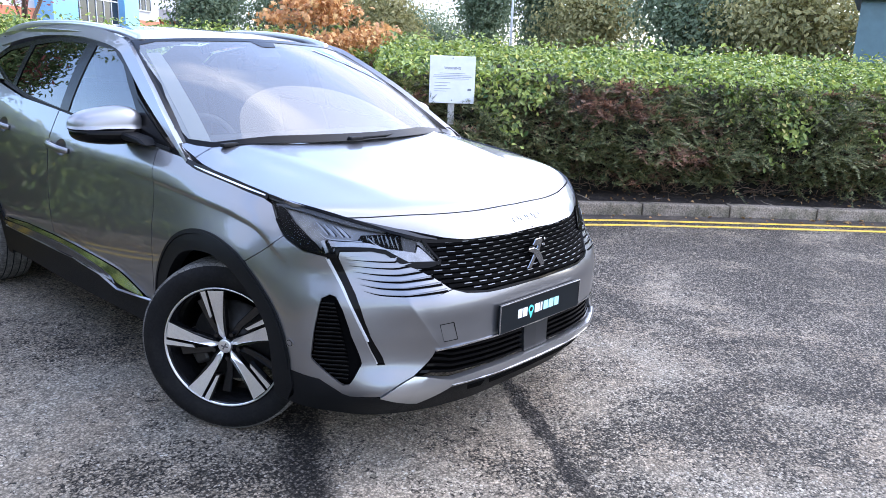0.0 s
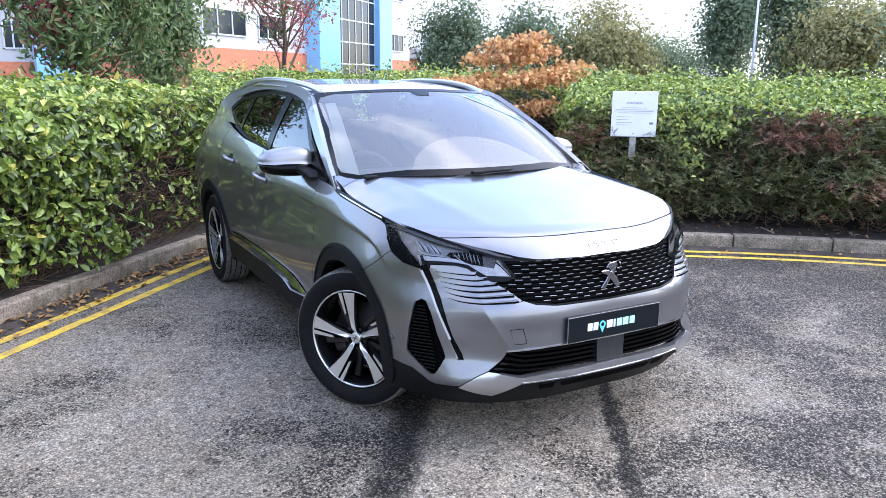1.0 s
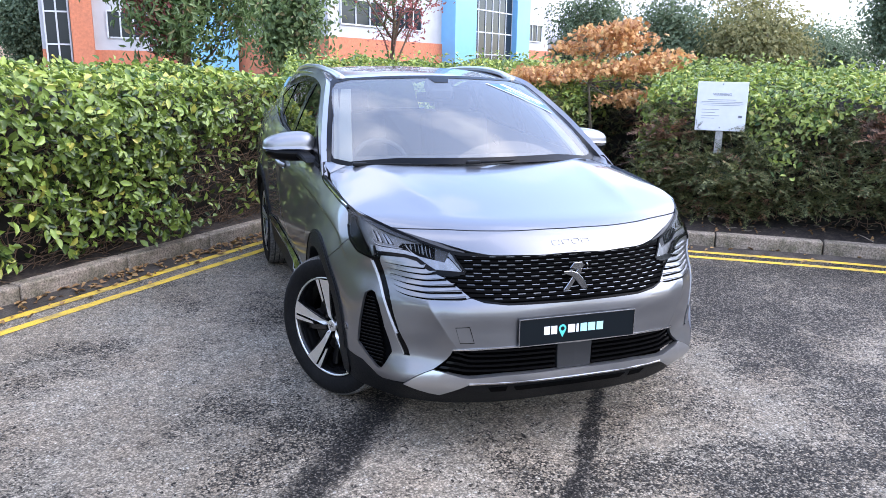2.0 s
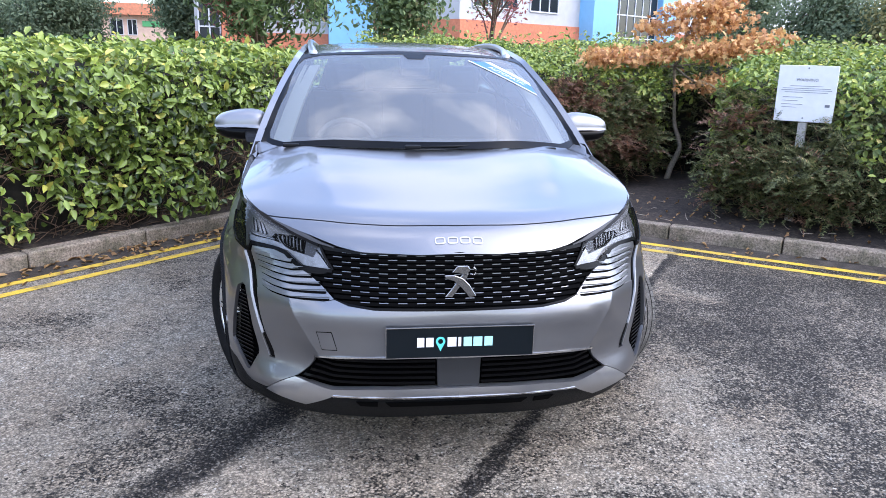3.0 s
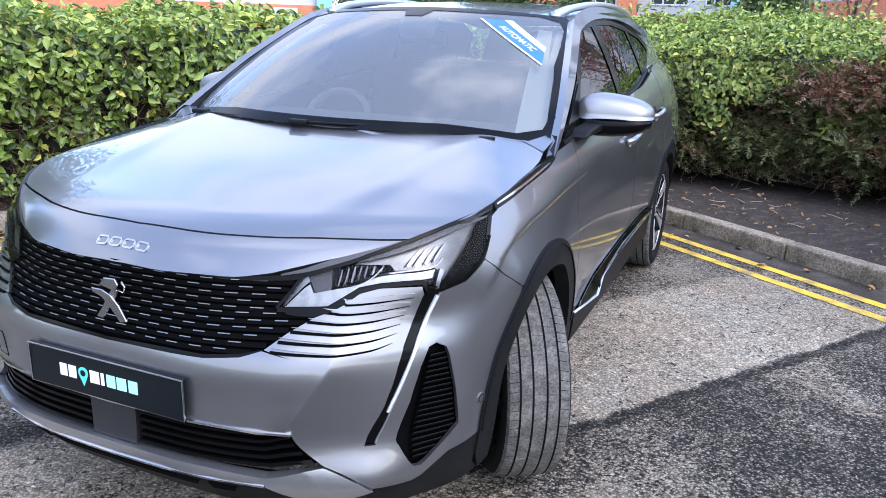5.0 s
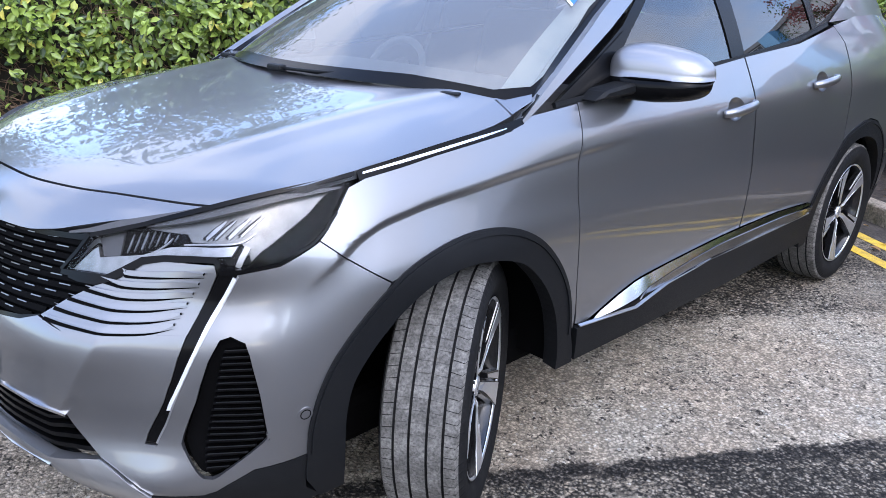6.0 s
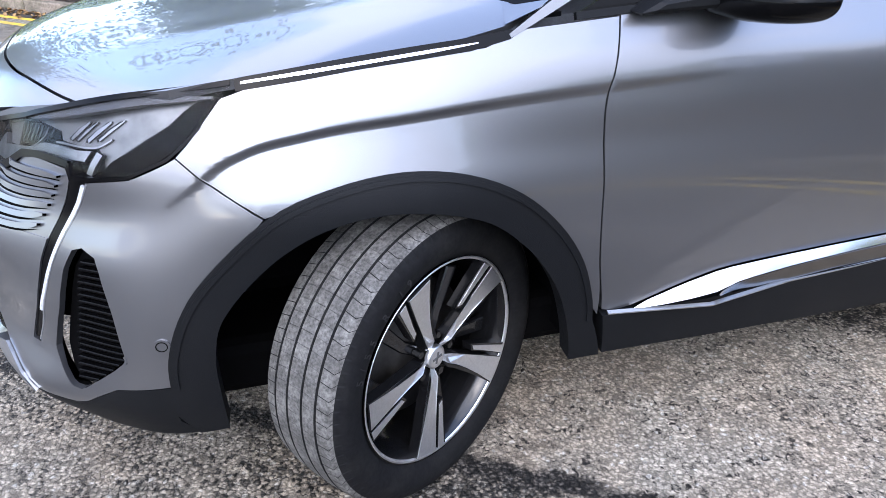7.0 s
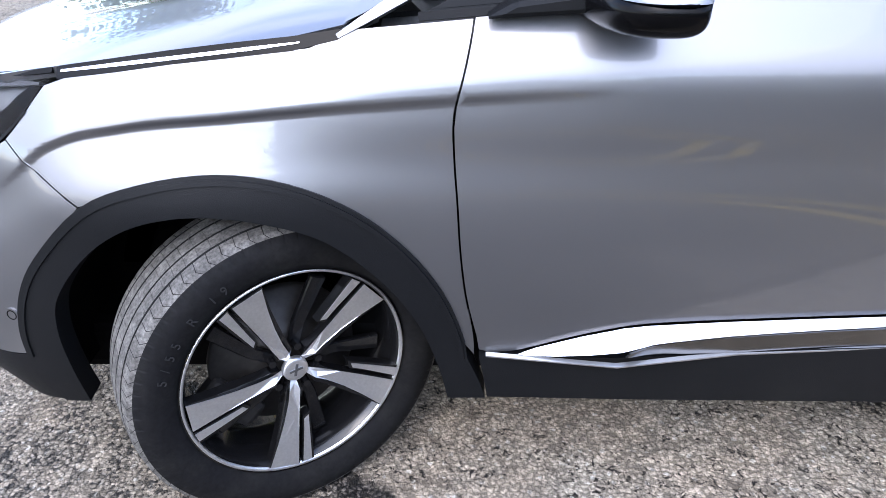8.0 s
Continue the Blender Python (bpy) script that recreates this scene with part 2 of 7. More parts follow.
section(1.08, (-0.75, (0.26, -0.71), (0.41, -0.64), (0.54, -0.56), (0.63, -0.50), (0.69, -0.44), (0.74, -0.35)),
        ((0.780, -0.24), (0.806, 0.0), (0.826, 0.436), (0.858, 1.3), (0.875, 2.1), (0.88, 2.675), (0.85, 3.08), (0.74, 3.32), (0.0, 3.42)))
section(1.17, (-0.65, (0.26, -0.61), (0.39, -0.55), (0.52, -0.48), (0.60, -0.43), (0.66, -0.37), (0.71, -0.29)),
        ((0.745, -0.20), (0.770, 0.0), (0.785, 0.44), (0.815, 1.3), (0.84, 2.1), (0.845, 2.675), (0.82, 3.06), (0.71, 3.28), (0.0, 3.38)))
section(1.30, (-0.55, (0.26, -0.51), (0.37, -0.45), (0.50, -0.38), (0.57, -0.33), (0.63, -0.28), (0.67, -0.2)),
        ((0.700, -0.12), (0.72, 0.0), (0.735, 0.44), (0.76, 1.3), (0.775, 2.1), (0.77, 2.675), (0.74, 3.02), (0.64, 3.22), (0.0, 3.30)))
LEVELS = [z for z, _ in SECTIONS]
STATIONS = np.array([p for _, p in SECTIONS])  # level, station, xy


U_TABLE = np.linspace(0, STATIONS.shape[1] - 1, 1501)
TABLE = np.array([[hermite(range(STATIONS.shape[1]), STATIONS[k], u, (3,) if LEVELS[k] < 0.7 else ()) for u in U_TABLE] for k in range(len(LEVELS))])


def flank_raw(u, z):
    q = min(max(u, 0.0), 15.0) * 100
    i = min(int(q), 1499)
    return hermite(LEVELS, TABLE[:, i] * (1 - q + i) + TABLE[:, i + 1] * (q - i), z)


SHOULDER = ((-0.47, -0.396, -0.36, -0.317, -0.207, 0.0, 0.42, 1.0), (0.77, 0.830, 0.861, 0.882, 0.906, 0.926, 0.956, 0.985))


def swell(u, z):
    """How far the flank stands out from its plain loft: the shoulder line over the front wheel and the hollow below it."""
    if not 5.6 < u < 11:
        return 0.0
    y = hermite((6, 7, 8, 9, 10, 11), (-0.47, -0.29, 0.0, 0.42, 1.3, 2.1), u)
    line = hermite(*SHOULDER, y)
    fade = min(1, max(0, (y + 0.46) / 0.14)) * min(1, max(0, (0.70 - y) / 0.62))
    d = z - line
    if d >= 0:
        return fade * 0.005 * math.exp(-((d / 0.06) ** 2))
    q = min(1.0, -d / 0.018)
    return fade * (0.005 - 0.0125 * q * q * (3 - 2 * q)) * math.exp(-((min(0.0, d + 0.018) / 0.070) ** 2))


def flank(u, z):
    """A point of the lower body's left half: u runs round from the middle of the nose (0) to the tail (15)."""
    p, s = flank_raw(u, z), swell(u, z)
    if s:
        e = flank_raw(u + 0.02, z) - flank_raw(u - 0.02, z)
        e = e / np.hypot(*e)
        p = p + s * np.array((e[1], -e[0]))
    return np.array((p[0], p[1], z))


def natural_spline(xs, ys):
    """A curve through (xs, ys) whose curvature is continuous, so that reflections run over it unbroken."""
    xs, ys = np.asarray(xs, float), np.asarray(ys, float)
    n, h = len(xs), np.diff(xs)
    a, r = np.eye(n), np.zeros(n)
    for i in range(1, n - 1):
        a[i, i - 1:i + 2] = h[i - 1], 2 * (h[i - 1] + h[i]), h[i]
        r[i] = 6 * ((ys[i + 1] - ys[i]) / h[i] - (ys[i] - ys[i - 1]) / h[i - 1])
    m = np.linalg.solve(a, r)

    def at(x):
        i = int(np.clip(np.searchsorted(xs, x) - 1, 0, n - 2))
        p, q = xs[i + 1] - x, x - xs[i]
        return (m[i] * p**3 + m[i + 1] * q**3) / (6 * h[i]) + (ys[i] / h[i] - m[i] * h[i] / 6) * p + (ys[i + 1] / h[i] - m[i + 1] * h[i] / 6) * q

    return at


BONNET_MID = natural_spline((-0.98, -0.893, -0.86, -0.80, -0.65, -0.40, -0.1, 0.3), (0.72, 0.862, 0.903, 0.944, 0.982, 1.026, 1.073, 1.13))
BONNET_DROP = natural_spline((-0.95, -0.60, -0.35, -0.15, 0.0, 0.15, 0.32), (0.0, 0.0, 0.010, 0.036, 0.053, 0.061, 0.061))


def bonnet(x, y):
    """Height field of bonnet and nose lip, which sweeps back towards the sides: a point above (x, y)."""
    k = abs(x)
    q = 0.5 * (-y / 0.6 + math.sqrt((y / 0.6) ** 2 + 0.01))
    sweep = 0.105 * (k / 0.475) ** 2.2 * 0.5 * (q + 1 - math.sqrt((q - 1) ** 2 + 0.01))
    mid = BONNET_MID(max(-0.98, y - sweep))
    drop = BONNET_DROP(y)
    fold = (k - 0.50 - 0.16 * (y + 0.3)) / 0.06
    lift = 0.0045 * math.exp(-fold * fold) * min(1, max(0, (y + 0.72) / 0.35))
    return np.array((x, y, mid - drop * (k / 0.805) ** 5 + lift))


def screen(s, t):
    """Windscreen: s from -1 to 1 across, t from 0 (cowl) to 1 (roof)."""
    a = abs(s)
    x = s * (0.775 + (0.612 - 0.775) * t)
    y = (0.055 + 0.235 * a**2.2) * (1 - t) + (0.93 + 0.135 * a**2) * t
    z = (1.105 - 0.026 * a**4) * (1 - t) + (1.535 - 0.030 * a**2) * t
    b = 0.030 * 4 * t * (1 - t)
    return np.array((x, y - b * 0.45, z + b * 0.9))


def roof(s, y):
    half = hermite((0.9, 1.1, 1.8, 2.6, 3.3), (0.62, 0.625, 0.645, 0.625, 0.56), y)
    z = hermite((0.93, 1.1, 1.6, 2.2, 2.8, 3.3), (1.535, 1.556, 1.588, 1.592, 1.562, 1.50), y)
    return np.array((s * half, y + (0.135 * s * s if y < 1.2 else 0.135 * s * s * max(0, (1.6 - y) / 0.4)), z - 0.032 * s * s - 0.012 * s**6))


def side_glass(y, z):
    """Side of the cabin above the waist."""
    q = z - 1.08
    x = 0.823 + 0.0 * y + hermite((0.2, 1.0, 2.0, 3.0, 3.4), (-0.008, 0.008, 0.012, -0.02, -0.06), y) - 0.28 * q - 0.38 * q * q
    return np.array((x, y, z))


# ---- making meshes ----
def mesh_of(name, verts, faces, normals=None, smooth=True):
    me = bpy.data.meshes.new(name)
    me.from_pydata([tuple(v) for v in verts], [], [tuple(f) for f in faces])
    if smooth:
        me.polygons.foreach_set("use_smooth", [True] * len(me.polygons))
    me.update()
    if normals is not None:
        me.normals_split_custom_set_from_vertices([tuple(v) for v in normals])
    return me


def part(name, me, mat, parent=None, label="", kind=""):
    """Links a mesh (or bmesh) as one object under a thing or part."""
    if isinstance(me, bmesh.types.BMesh):
        bm, me = me, bpy.data.meshes.new(name)
        bm.to_mesh(me)
        bm.free()
    ob = new(name, me)
    if not me.materials:
        me.materials.append(mat)
    ob.parent = parent
    return tagged(ob, label=label, kind=kind)


def thing(name, label, category, place=(0, 0, 0), group="", kind=""):
    ob = new(name)
    ob.location = place
    ob.empty_display_size = 0.1
    return tagged(ob, label, category, group, kind)


class Shape:
    """Vertices with normals and faces, to be joined and mirrored."""

    def __init__(self, v=(), n=(), f=()):
        self.v, self.n, self.f = list(v), list(n), list(f)

    def add(self, other):
        k = len(self.v)
        self.v += other.v
        self.n += other.n
        self.f += [tuple(i + k for i in f) for f in other.f]
        return self

    def flip(self):
        return Shape([(-a, b, c) for a, b, c in self.v], [(-a, b, c) for a, b, c in self.n], [tuple(reversed(f)) for f in self.f])

    def both(self):
        return Shape(self.v, self.n, self.f).add(self.flip())

    def mesh(self, name):
        return mesh_of(name, self.v, self.f, self.n)


# distance round the body, so that panels are meshed evenly
U_FINE = np.linspace(0, 15, 301)
_ring = np.array([flank_raw(u, 0.7) for u in U_FINE])
U_LEN = np.concatenate([[0], np.cumsum(np.hypot(*np.diff(_ring, axis=0).T))])


def flank_at(a, z):
    return flank(float(np.interp(a, U_LEN, U_FINE)), z)


def along(u):
    return float(np.interp(u, U_FINE, U_LEN))


def on_flank(points):
    return [(along(u), z) for u, z in points]


def y_on_flank(points):
    """Outline given by (y, z) on the side, as (distance round, z)."""
    out = []
    for y, z in points:
        lo, hi = 6.0, 13.2
        for _ in range(26):
            mid = (lo + hi) / 2
            lo, hi = (mid, hi) if flank_raw(mid, z)[1] < y else (lo, mid)
        out.append((along(lo), z))
    return out


def shoulder_rows(y0, y1):
    """Places along the shoulder line, so that its fold is meshed cleanly."""
    out = []
    for d in (-0.05, -0.034, -0.022, -0.014, -0.0105, -0.007, -0.0035, 0.0, 0.007, 0.02, 0.035):
        out += y_on_flank([(y, hermite(*SHOULDER, y) + d) for y in np.arange(y0, y1, 0.016)])
    return out


def rounded(points, steps=4, open_=False, keep=()):
    """Catmull-Rom curve through an outline; corners listed in keep stay sharp."""
    p, n, out = [np.array(q, float) for q in points], len(points), []
    for i in range(n - 1 if open_ else n):
        a, b = p[i], p[(i + 1) % n]
        pa = p[i - 1] if (i > 0 or not open_) else a
        pb = p[(i + 2) % n] if (i + 2 < n or not open_) else b
        ta = (b - a) if i in keep else (b - pa) / 2
        tb = (b - a) if (i + 1) % n in keep else (pb - a) / 2
        for s in range(steps):
            q = s / steps
            out.append(tuple((2 * q**3 - 3 * q**2 + 1) * a + (q**3 - 2 * q**2 + q) * ta + (3 * q**2 - 2 * q**3) * b + (q**3 - q**2) * tb))
    if open_:
        out.append(tuple(p[-1]))
    return out


def densify(loop, step):
    out = []
    for a, b in zip(loop, loop[1:] + loop[:1]):
        k = max(1, int(math.hypot(b[0] - a[0], b[1] - a[1]) / step))
        out += [(a[0] + (b[0] - a[0]) * i / k, a[1] + (b[1] - a[1]) * i / k) for i in range(k)]
    return out


def normal_on(surf, a, b, h=0.004):
    p, q = np.subtract(surf(a + h, b), surf(a - h, b)), np.subtract(surf(a, b + h), surf(a, b - h))
    c = np.cross(p, q)
    return c / (np.linalg.norm(c) + 1e-12)


def panel(surf, outline, step=0.03, depth=0.012, lift=0.0, holes=(), sign=1, extra=()):
    """A sheet of the given surface inside an outline, with its edge turned in by depth; holes are outlines too."""
    loops = [densify(list(o), step) for o in (outline, *holes)]
    pts, edges = [], []
    for lp in loops:
        k = len(pts)
        pts += lp
        edges += [(k + i, k + (i + 1) % len(lp)) for i in range(len(lp))]
    a0, a1 = min(p[0] for p in loops[0]), max(p[0] for p in loops[0])
    b0, b1 = min(p[1] for p in loops[0]), max(p[1] for p in loops[0])

    rings = [np.array(lp) for lp in loops]

    def inside(p, lp):
        q = np.roll(lp, -1, axis=0)
        x, y = p[:, :1], p[:, 1:]
        hit = ((lp[:, 1] > y) != (q[:, 1] > y)) & (x < (q[:, 0] - lp[:, 0]) * (y - lp[:, 1]) / (q[:, 1] - lp[:, 1] + 1e-15) + lp[:, 0])
        return hit.sum(1) % 2 == 1

    def kept(p):
        ok = inside(p, rings[0])
        for h in rings[1:]:
            ok &= ~inside(p, h)
        return ok

    edge = np.array(pts)
    grid = np.array([(a0 + step * (i + (0.5 if r % 2 else 1.0)), b0 + step * (0.5 + 0.87 * r)) for r in range(int((b1 - b0) / step / 0.87) + 1) for i in range(int((a1 - a0) / step) + 1)])
    more = np.array(list(extra)) if len(extra) else np.zeros((0, 2))
    if len(more):
        more = more[kept(more)]
        more = more[[np.min(np.hypot(edge[:, 0] - p[0], edge[:, 1] - p[1])) > 0.004 for p in more]] if len(more) else more
        pts += [tuple(p) for p in more]
    if len(grid):
        grid = grid[kept(grid)]
        far = [np.min(np.hypot(edge[:, 0] - p[0], edge[:, 1] - p[1])) > 0.45 * step and (not len(more) or np.min(np.hypot(more[:, 0] - p[0], more[:, 1] - p[1])) > 0.5 * step) for p in grid]
        pts += [tuple(p) for p, k in zip(grid, far) if k]
    vs, _, fs, ov, _, _ = geometry.delaunay_2d_cdt([Vector(p) for p in pts], edges, [], 0, 1e-6)
    vs = [(float(v.x), float(v.y)) for v in vs]
    mids = np.array([(sum(vs[i][0] for i in f) / 3, sum(vs[i][1] for i in f) / 3) for f in fs])
    tris = [tuple(f) for f, k in zip(fs, kept(mids)) if k]
    shape = Shape()
    nor = []
    for a, b in vs:
        nn = sign * normal_on(surf, a, b)
        nor.append(nn)
        shape.v.append(tuple(np.asarray(surf(a, b)) + lift * nn))
        shape.n.append(tuple(nn))
    for t in tris:
        p = [np.array(shape.v[i]) for i in t]
        shape.f.append(t if np.dot(np.cross(p[1] - p[0], p[2] - p[0]), nor[t[0]]) > 0 else t[::-1])
    if depth:
        count = {}
        for t in shape.f:
            for i in range(3):
                e = (t[i], t[(i + 1) % 3])
                count[tuple(sorted(e))] = count.get(tuple(sorted(e)), []) + [e]
        for es in count.values():
            if len(es) == 1:
                i, j = es[0]
                pi, pj = np.array(shape.v[i]), np.array(shape.v[j])
                if abs(pi[0]) < 1e-4 and abs(pj[0]) < 1e-4:
                    continue
                k = len(shape.v)
                side = np.cross(pj - pi, nor[i])
                side = side / (np.linalg.norm(side) + 1e-12)
                shape.v += [tuple(pi), tuple(pj), tuple(pj - depth * nor[j]), tuple(pi - depth * nor[i])]
                shape.n += [tuple(side)] * 4
                shape.f.append((k + 1, k, k + 3, k + 2))
    return shape


def strip(surf, line, width, lift=0.0, thick=0.004):
    """A raised ribbon along a line of surface places; width may vary along it."""
    out = Shape()
    n = len(line)
    rows = []
    for i, (a, b) in enumerate(line):
        w = width[i] if isinstance(width, (list, tuple)) else width
        d = np.subtract(line[min(n - 1, i + 1)], line[max(0, i - 1)])
        d = d / (np.linalg.norm(d) + 1e-12)
        s = np.array((-d[1], d[0])) * w / 2
        nn = normal_on(surf, a, b)
        lo, hi = np.asarray(surf(a - s[0], b - s[1])), np.asarray(surf(a + s[0], b + s[1]))
        up = (hi - lo) / (np.linalg.norm(hi - lo) + 1e-12)
        rows.append((lo + (lift - thick) * nn, lo + lift * nn, hi + lift * nn, hi + (lift - thick) * nn, nn, up))
    for i, r in enumerate(rows):
        k = len(out.v)
        nn, up = r[4], r[5]
        out.v += [tuple(r[0]), tuple(r[1]), tuple(r[1]), tuple(r[2]), tuple(r[2]), tuple(r[3])]
        out.n += [tuple(-up), tuple(-up), tuple(nn), tuple(nn), tuple(up), tuple(up)]
        if i:
            for c in (0, 2, 4):
                out.f.append((k + c, k + c + 1, k - 6 + c + 1, k - 6 + c))
    p = [np.array(out.v[q]) for q in out.f[1][:3]]
    if np.dot(np.cross(p[1] - p[0], p[2] - p[0]), np.array(out.n[out.f[1][0]])) < 0:
        out.f = [f[::-1] for f in out.f]
    for end in (0, len(rows) - 1):
        k = len(out.v)
        out.v += [tuple(q) for q in rows[end][:4]]
        d = rows[min(1, len(rows) - 1)][0] - rows[0][0] if end == 0 else rows[-2][0] - rows[-1][0]
        out.n += [tuple(-d / (np.linalg.norm(d) + 1e-12))] * 4
        out.f.append((k, k + 1, k + 2, k + 3))
    return out


def lathe(profile, n=72, closed=False):
    """Revolves (radius, x) points round the x axis."""
    v, f = [], []
    for i in range(n):
        a = 2 * math.pi * i / n
        v += [(x, r * math.cos(a), r * math.sin(a)) for r, x in profile]
    m = len(profile)
    for i in range(n):
        j = (i + 1) % n
        for k in range(m if closed else m - 1):
            q = (k + 1) % m
            f.append((i * m + k, i * m + q, j * m + q, j * m + k))
    return v, f


def box_bm(sx, sy, sz, at=(0, 0, 0), bevel=0.0, turn=None, seg=2):
    bm = bmesh.new()
    bmesh.ops.create_cube(bm, size=1)
    bmesh.ops.scale(bm, vec=(sx, sy, sz), verts=bm.verts)
    if bevel:
        bmesh.ops.bevel(bm, geom=list(bm.edges), offset=bevel, segments=seg, affect="EDGES", profile=0.5)
    if turn is not None:
        bmesh.ops.transform(bm, matrix=turn, verts=bm.verts)
    bmesh.ops.translate(bm, vec=at, verts=bm.verts)
    return bm


def prism(points, axis_map, depth, bevel=0.0):
    """Extrudes a flat outline; axis_map turns (a, b, c) into a place."""
    bm = bmesh.new()
    lo = [bm.verts.new(axis_map(a, b, 0)) for a, b in points]
    hi = [bm.verts.new(axis_map(a, b, depth)) for a, b in points]
    bm.faces.new(hi)
    bm.faces.new(lo[::-1])
    for i in range(len(points)):
        j = (i + 1) % len(points)
        bm.faces.new((lo[i], lo[j], hi[j], hi[i]))
    bmesh.ops.recalc_face_normals(bm, faces=bm.faces)
    if bevel:
        bmesh.ops.bevel(bm, geom=[e for e in bm.edges], offset=bevel, segments=1, affect="EDGES")
    return bm


def tube(points, radius, n=8, taper=None):
    """A round bar along points; taper gives a radius factor for each."""
    v, f = [], []
    pts = [Vector(p) for p in points]
    for i, p in enumerate(pts):
        d = (pts[min(i + 1, len(pts) - 1)] - pts[max(i - 1, 0)]).normalized()
        q = d.to_track_quat("Z", "Y")
        r = radius * (taper[i] if taper else 1)
        for k in range(n):
            a = 2 * math.pi * k / n
            v.append(tuple(p + q @ Vector((r * math.cos(a), r * math.sin(a), 0))))
    for i in range(len(pts) - 1):
        for k in range(n):
            f.append((i * n + k, i * n + (k + 1) % n, (i + 1) * n + (k + 1) % n, (i + 1) * n + k))
    f += [tuple(range(n))[::-1], tuple((len(pts) - 1) * n + k for k in range(n))]
    return v, f


def writing(text, size, mat, parent, m, name="lettering", extrude=0.0006, label=""):
    """Words in the built-in font as a flat mesh."""
    cu = bpy.data.curves.new(name, "FONT")
    cu.body, cu.size, cu.extrude, cu.align_x, cu.align_y = text, size, extrude, "CENTER", "CENTER"
    tmp = bpy.data.objects.new(name, cu)
    me = bpy.data.meshes.new_from_object(tmp)
    bpy.data.objects.remove(tmp)
    me.transform(m)
    me.materials.clear()
    return part(name, me, mat, parent, label)

# ---- the car ----
car = thing("car", "silver-grey metallic family SUV parked on asphalt, front wheels steered", "car")

# outlines round the nose, as (station, height)
HL_LOW = [(1.90, 0.781), (2.25, 0.780), (2.66, 0.779), (2.90, 0.793), (3.18, 0.823), (3.60, 0.834), (4.62, 0.839)]
HL_STEP = [(4.74, 0.818), (5.09, 0.819)]
HL_BACK = [(5.69, 0.830), (6.12, 0.861), (6.30, 0.885), (6.46, 0.917), (6.62, 0.966), (6.70, 0.995)]
HL_TOP = [(5.60, 0.972), (4.80, 0.956), (4.06, 0.936), (3.36, 0.914), (3.09, 0.903), (2.62, 0.886), (2.22, 0.870)]
DRL_IN = [(4.70, 0.816), (4.37, 0.733), (4.14, 0.664), (3.99, 0.573), (3.96, 0.496), (3.94, 0.448)]
DRL_OUT = [(4.09, 0.448), (4.13, 0.492), (4.12, 0.548), (4.21, 0.596), (4.43, 0.663), (4.67, 0.728), (5.04, 0.815)]
SEAM = [(1.85, 0.698), (2.13, 0.738), (2.49, 0.771), (2.85, 0.795)]
FIN_LOW = [(1.85, 0.698), (2.32, 0.683), (2.90, 0.689), (3.47, 0.692), (4.21, 0.692)]
DUCT = [(4.80, 0.684), (5.14, 0.681), (5.32, 0.650), (5.66, 0.474), (5.64, 0.449), (5.13, 0.377), (4.96, 0.372), (4.83, 0.382), (4.51, 0.439), (4.46, 0.47), (4.50, 0.581)]
ARCH_OUT = [(-0.505, 0.400), (-0.500, 0.47), (-0.470, 0.56), (-0.412, 0.645), (-0.29, 0.758), (-0.17, 0.803), (-0.03, 0.8205), (0.10, 0.803), (0.217, 0.751), (0.31, 0.668), (0.376, 0.570), (0.413, 0.465), (0.422, 0.405)]
ARCH_IN = [(-0.405, 0.27), (-0.412, 0.38), (-0.413, 0.46), (-0.400, 0.530), (-0.372, 0.580), (-0.322, 0.638), (-0.262, 0.689), (-0.187, 0.7275), (-0.090, 0.745), (0.013, 0.7385), (0.113, 0.7126), (0.182, 0.674), (0.262, 0.596), (0.324, 0.498), (0.362, 0.385), (0.380, 0.29)]
ARCH_OUT, ARCH_IN = rounded(ARCH_OUT, 4, True), rounded(ARCH_IN, 4, True)
LG_TOP = [(3.09, 0.486), (2.0, 0.490), (1.0, 0.498), (0.0, 0.497)]
LG_SIDE = [(3.36, 0.402)]
CHIN_LINE = [(4.0, 0.335), (3.68, 0.368)]
CLAD_TOP = [(6.15, 0.397), (5.54, 0.386), (5.05, 0.338), (4.85, 0.330)]

bumper_outline = (
    on_flank([(0, 0.668), (1.17, 0.672), (1.60, 0.682)] + FIN_LOW + [(4.10, 0.645), (3.99, 0.573), (3.96, 0.496), (3.935, 0.443), (4.10, 0.443)] + DRL_OUT[1:] + [(5.69, 0.826), (6.12, 0.857), (6.213, 0.8655)])
    + y_on_flank([(-0.2955, 0.7575), (-0.412, 0.643), (-0.470, 0.56), (-0.500, 0.47), (-0.505, 0.400)])
    + on_flank(CLAD_TOP[1:] + CHIN_LINE + LG_SIDE + LG_TOP)
)
part("front_bumper", panel(flank_at, bumper_outline, 0.022, 0.014, holes=[rounded(on_flank(DUCT), 2)], extra=shoulder_rows(-0.47, -0.3) + on_flank([(3 + d_, z_) for d_ in (-0.10, -0.04, 0.0, 0.04, 0.10) for z_ in np.arange(0.42, 0.70, 0.014)])).both().mesh("bumper"), PAINT, car, "grey metallic bumper skin")

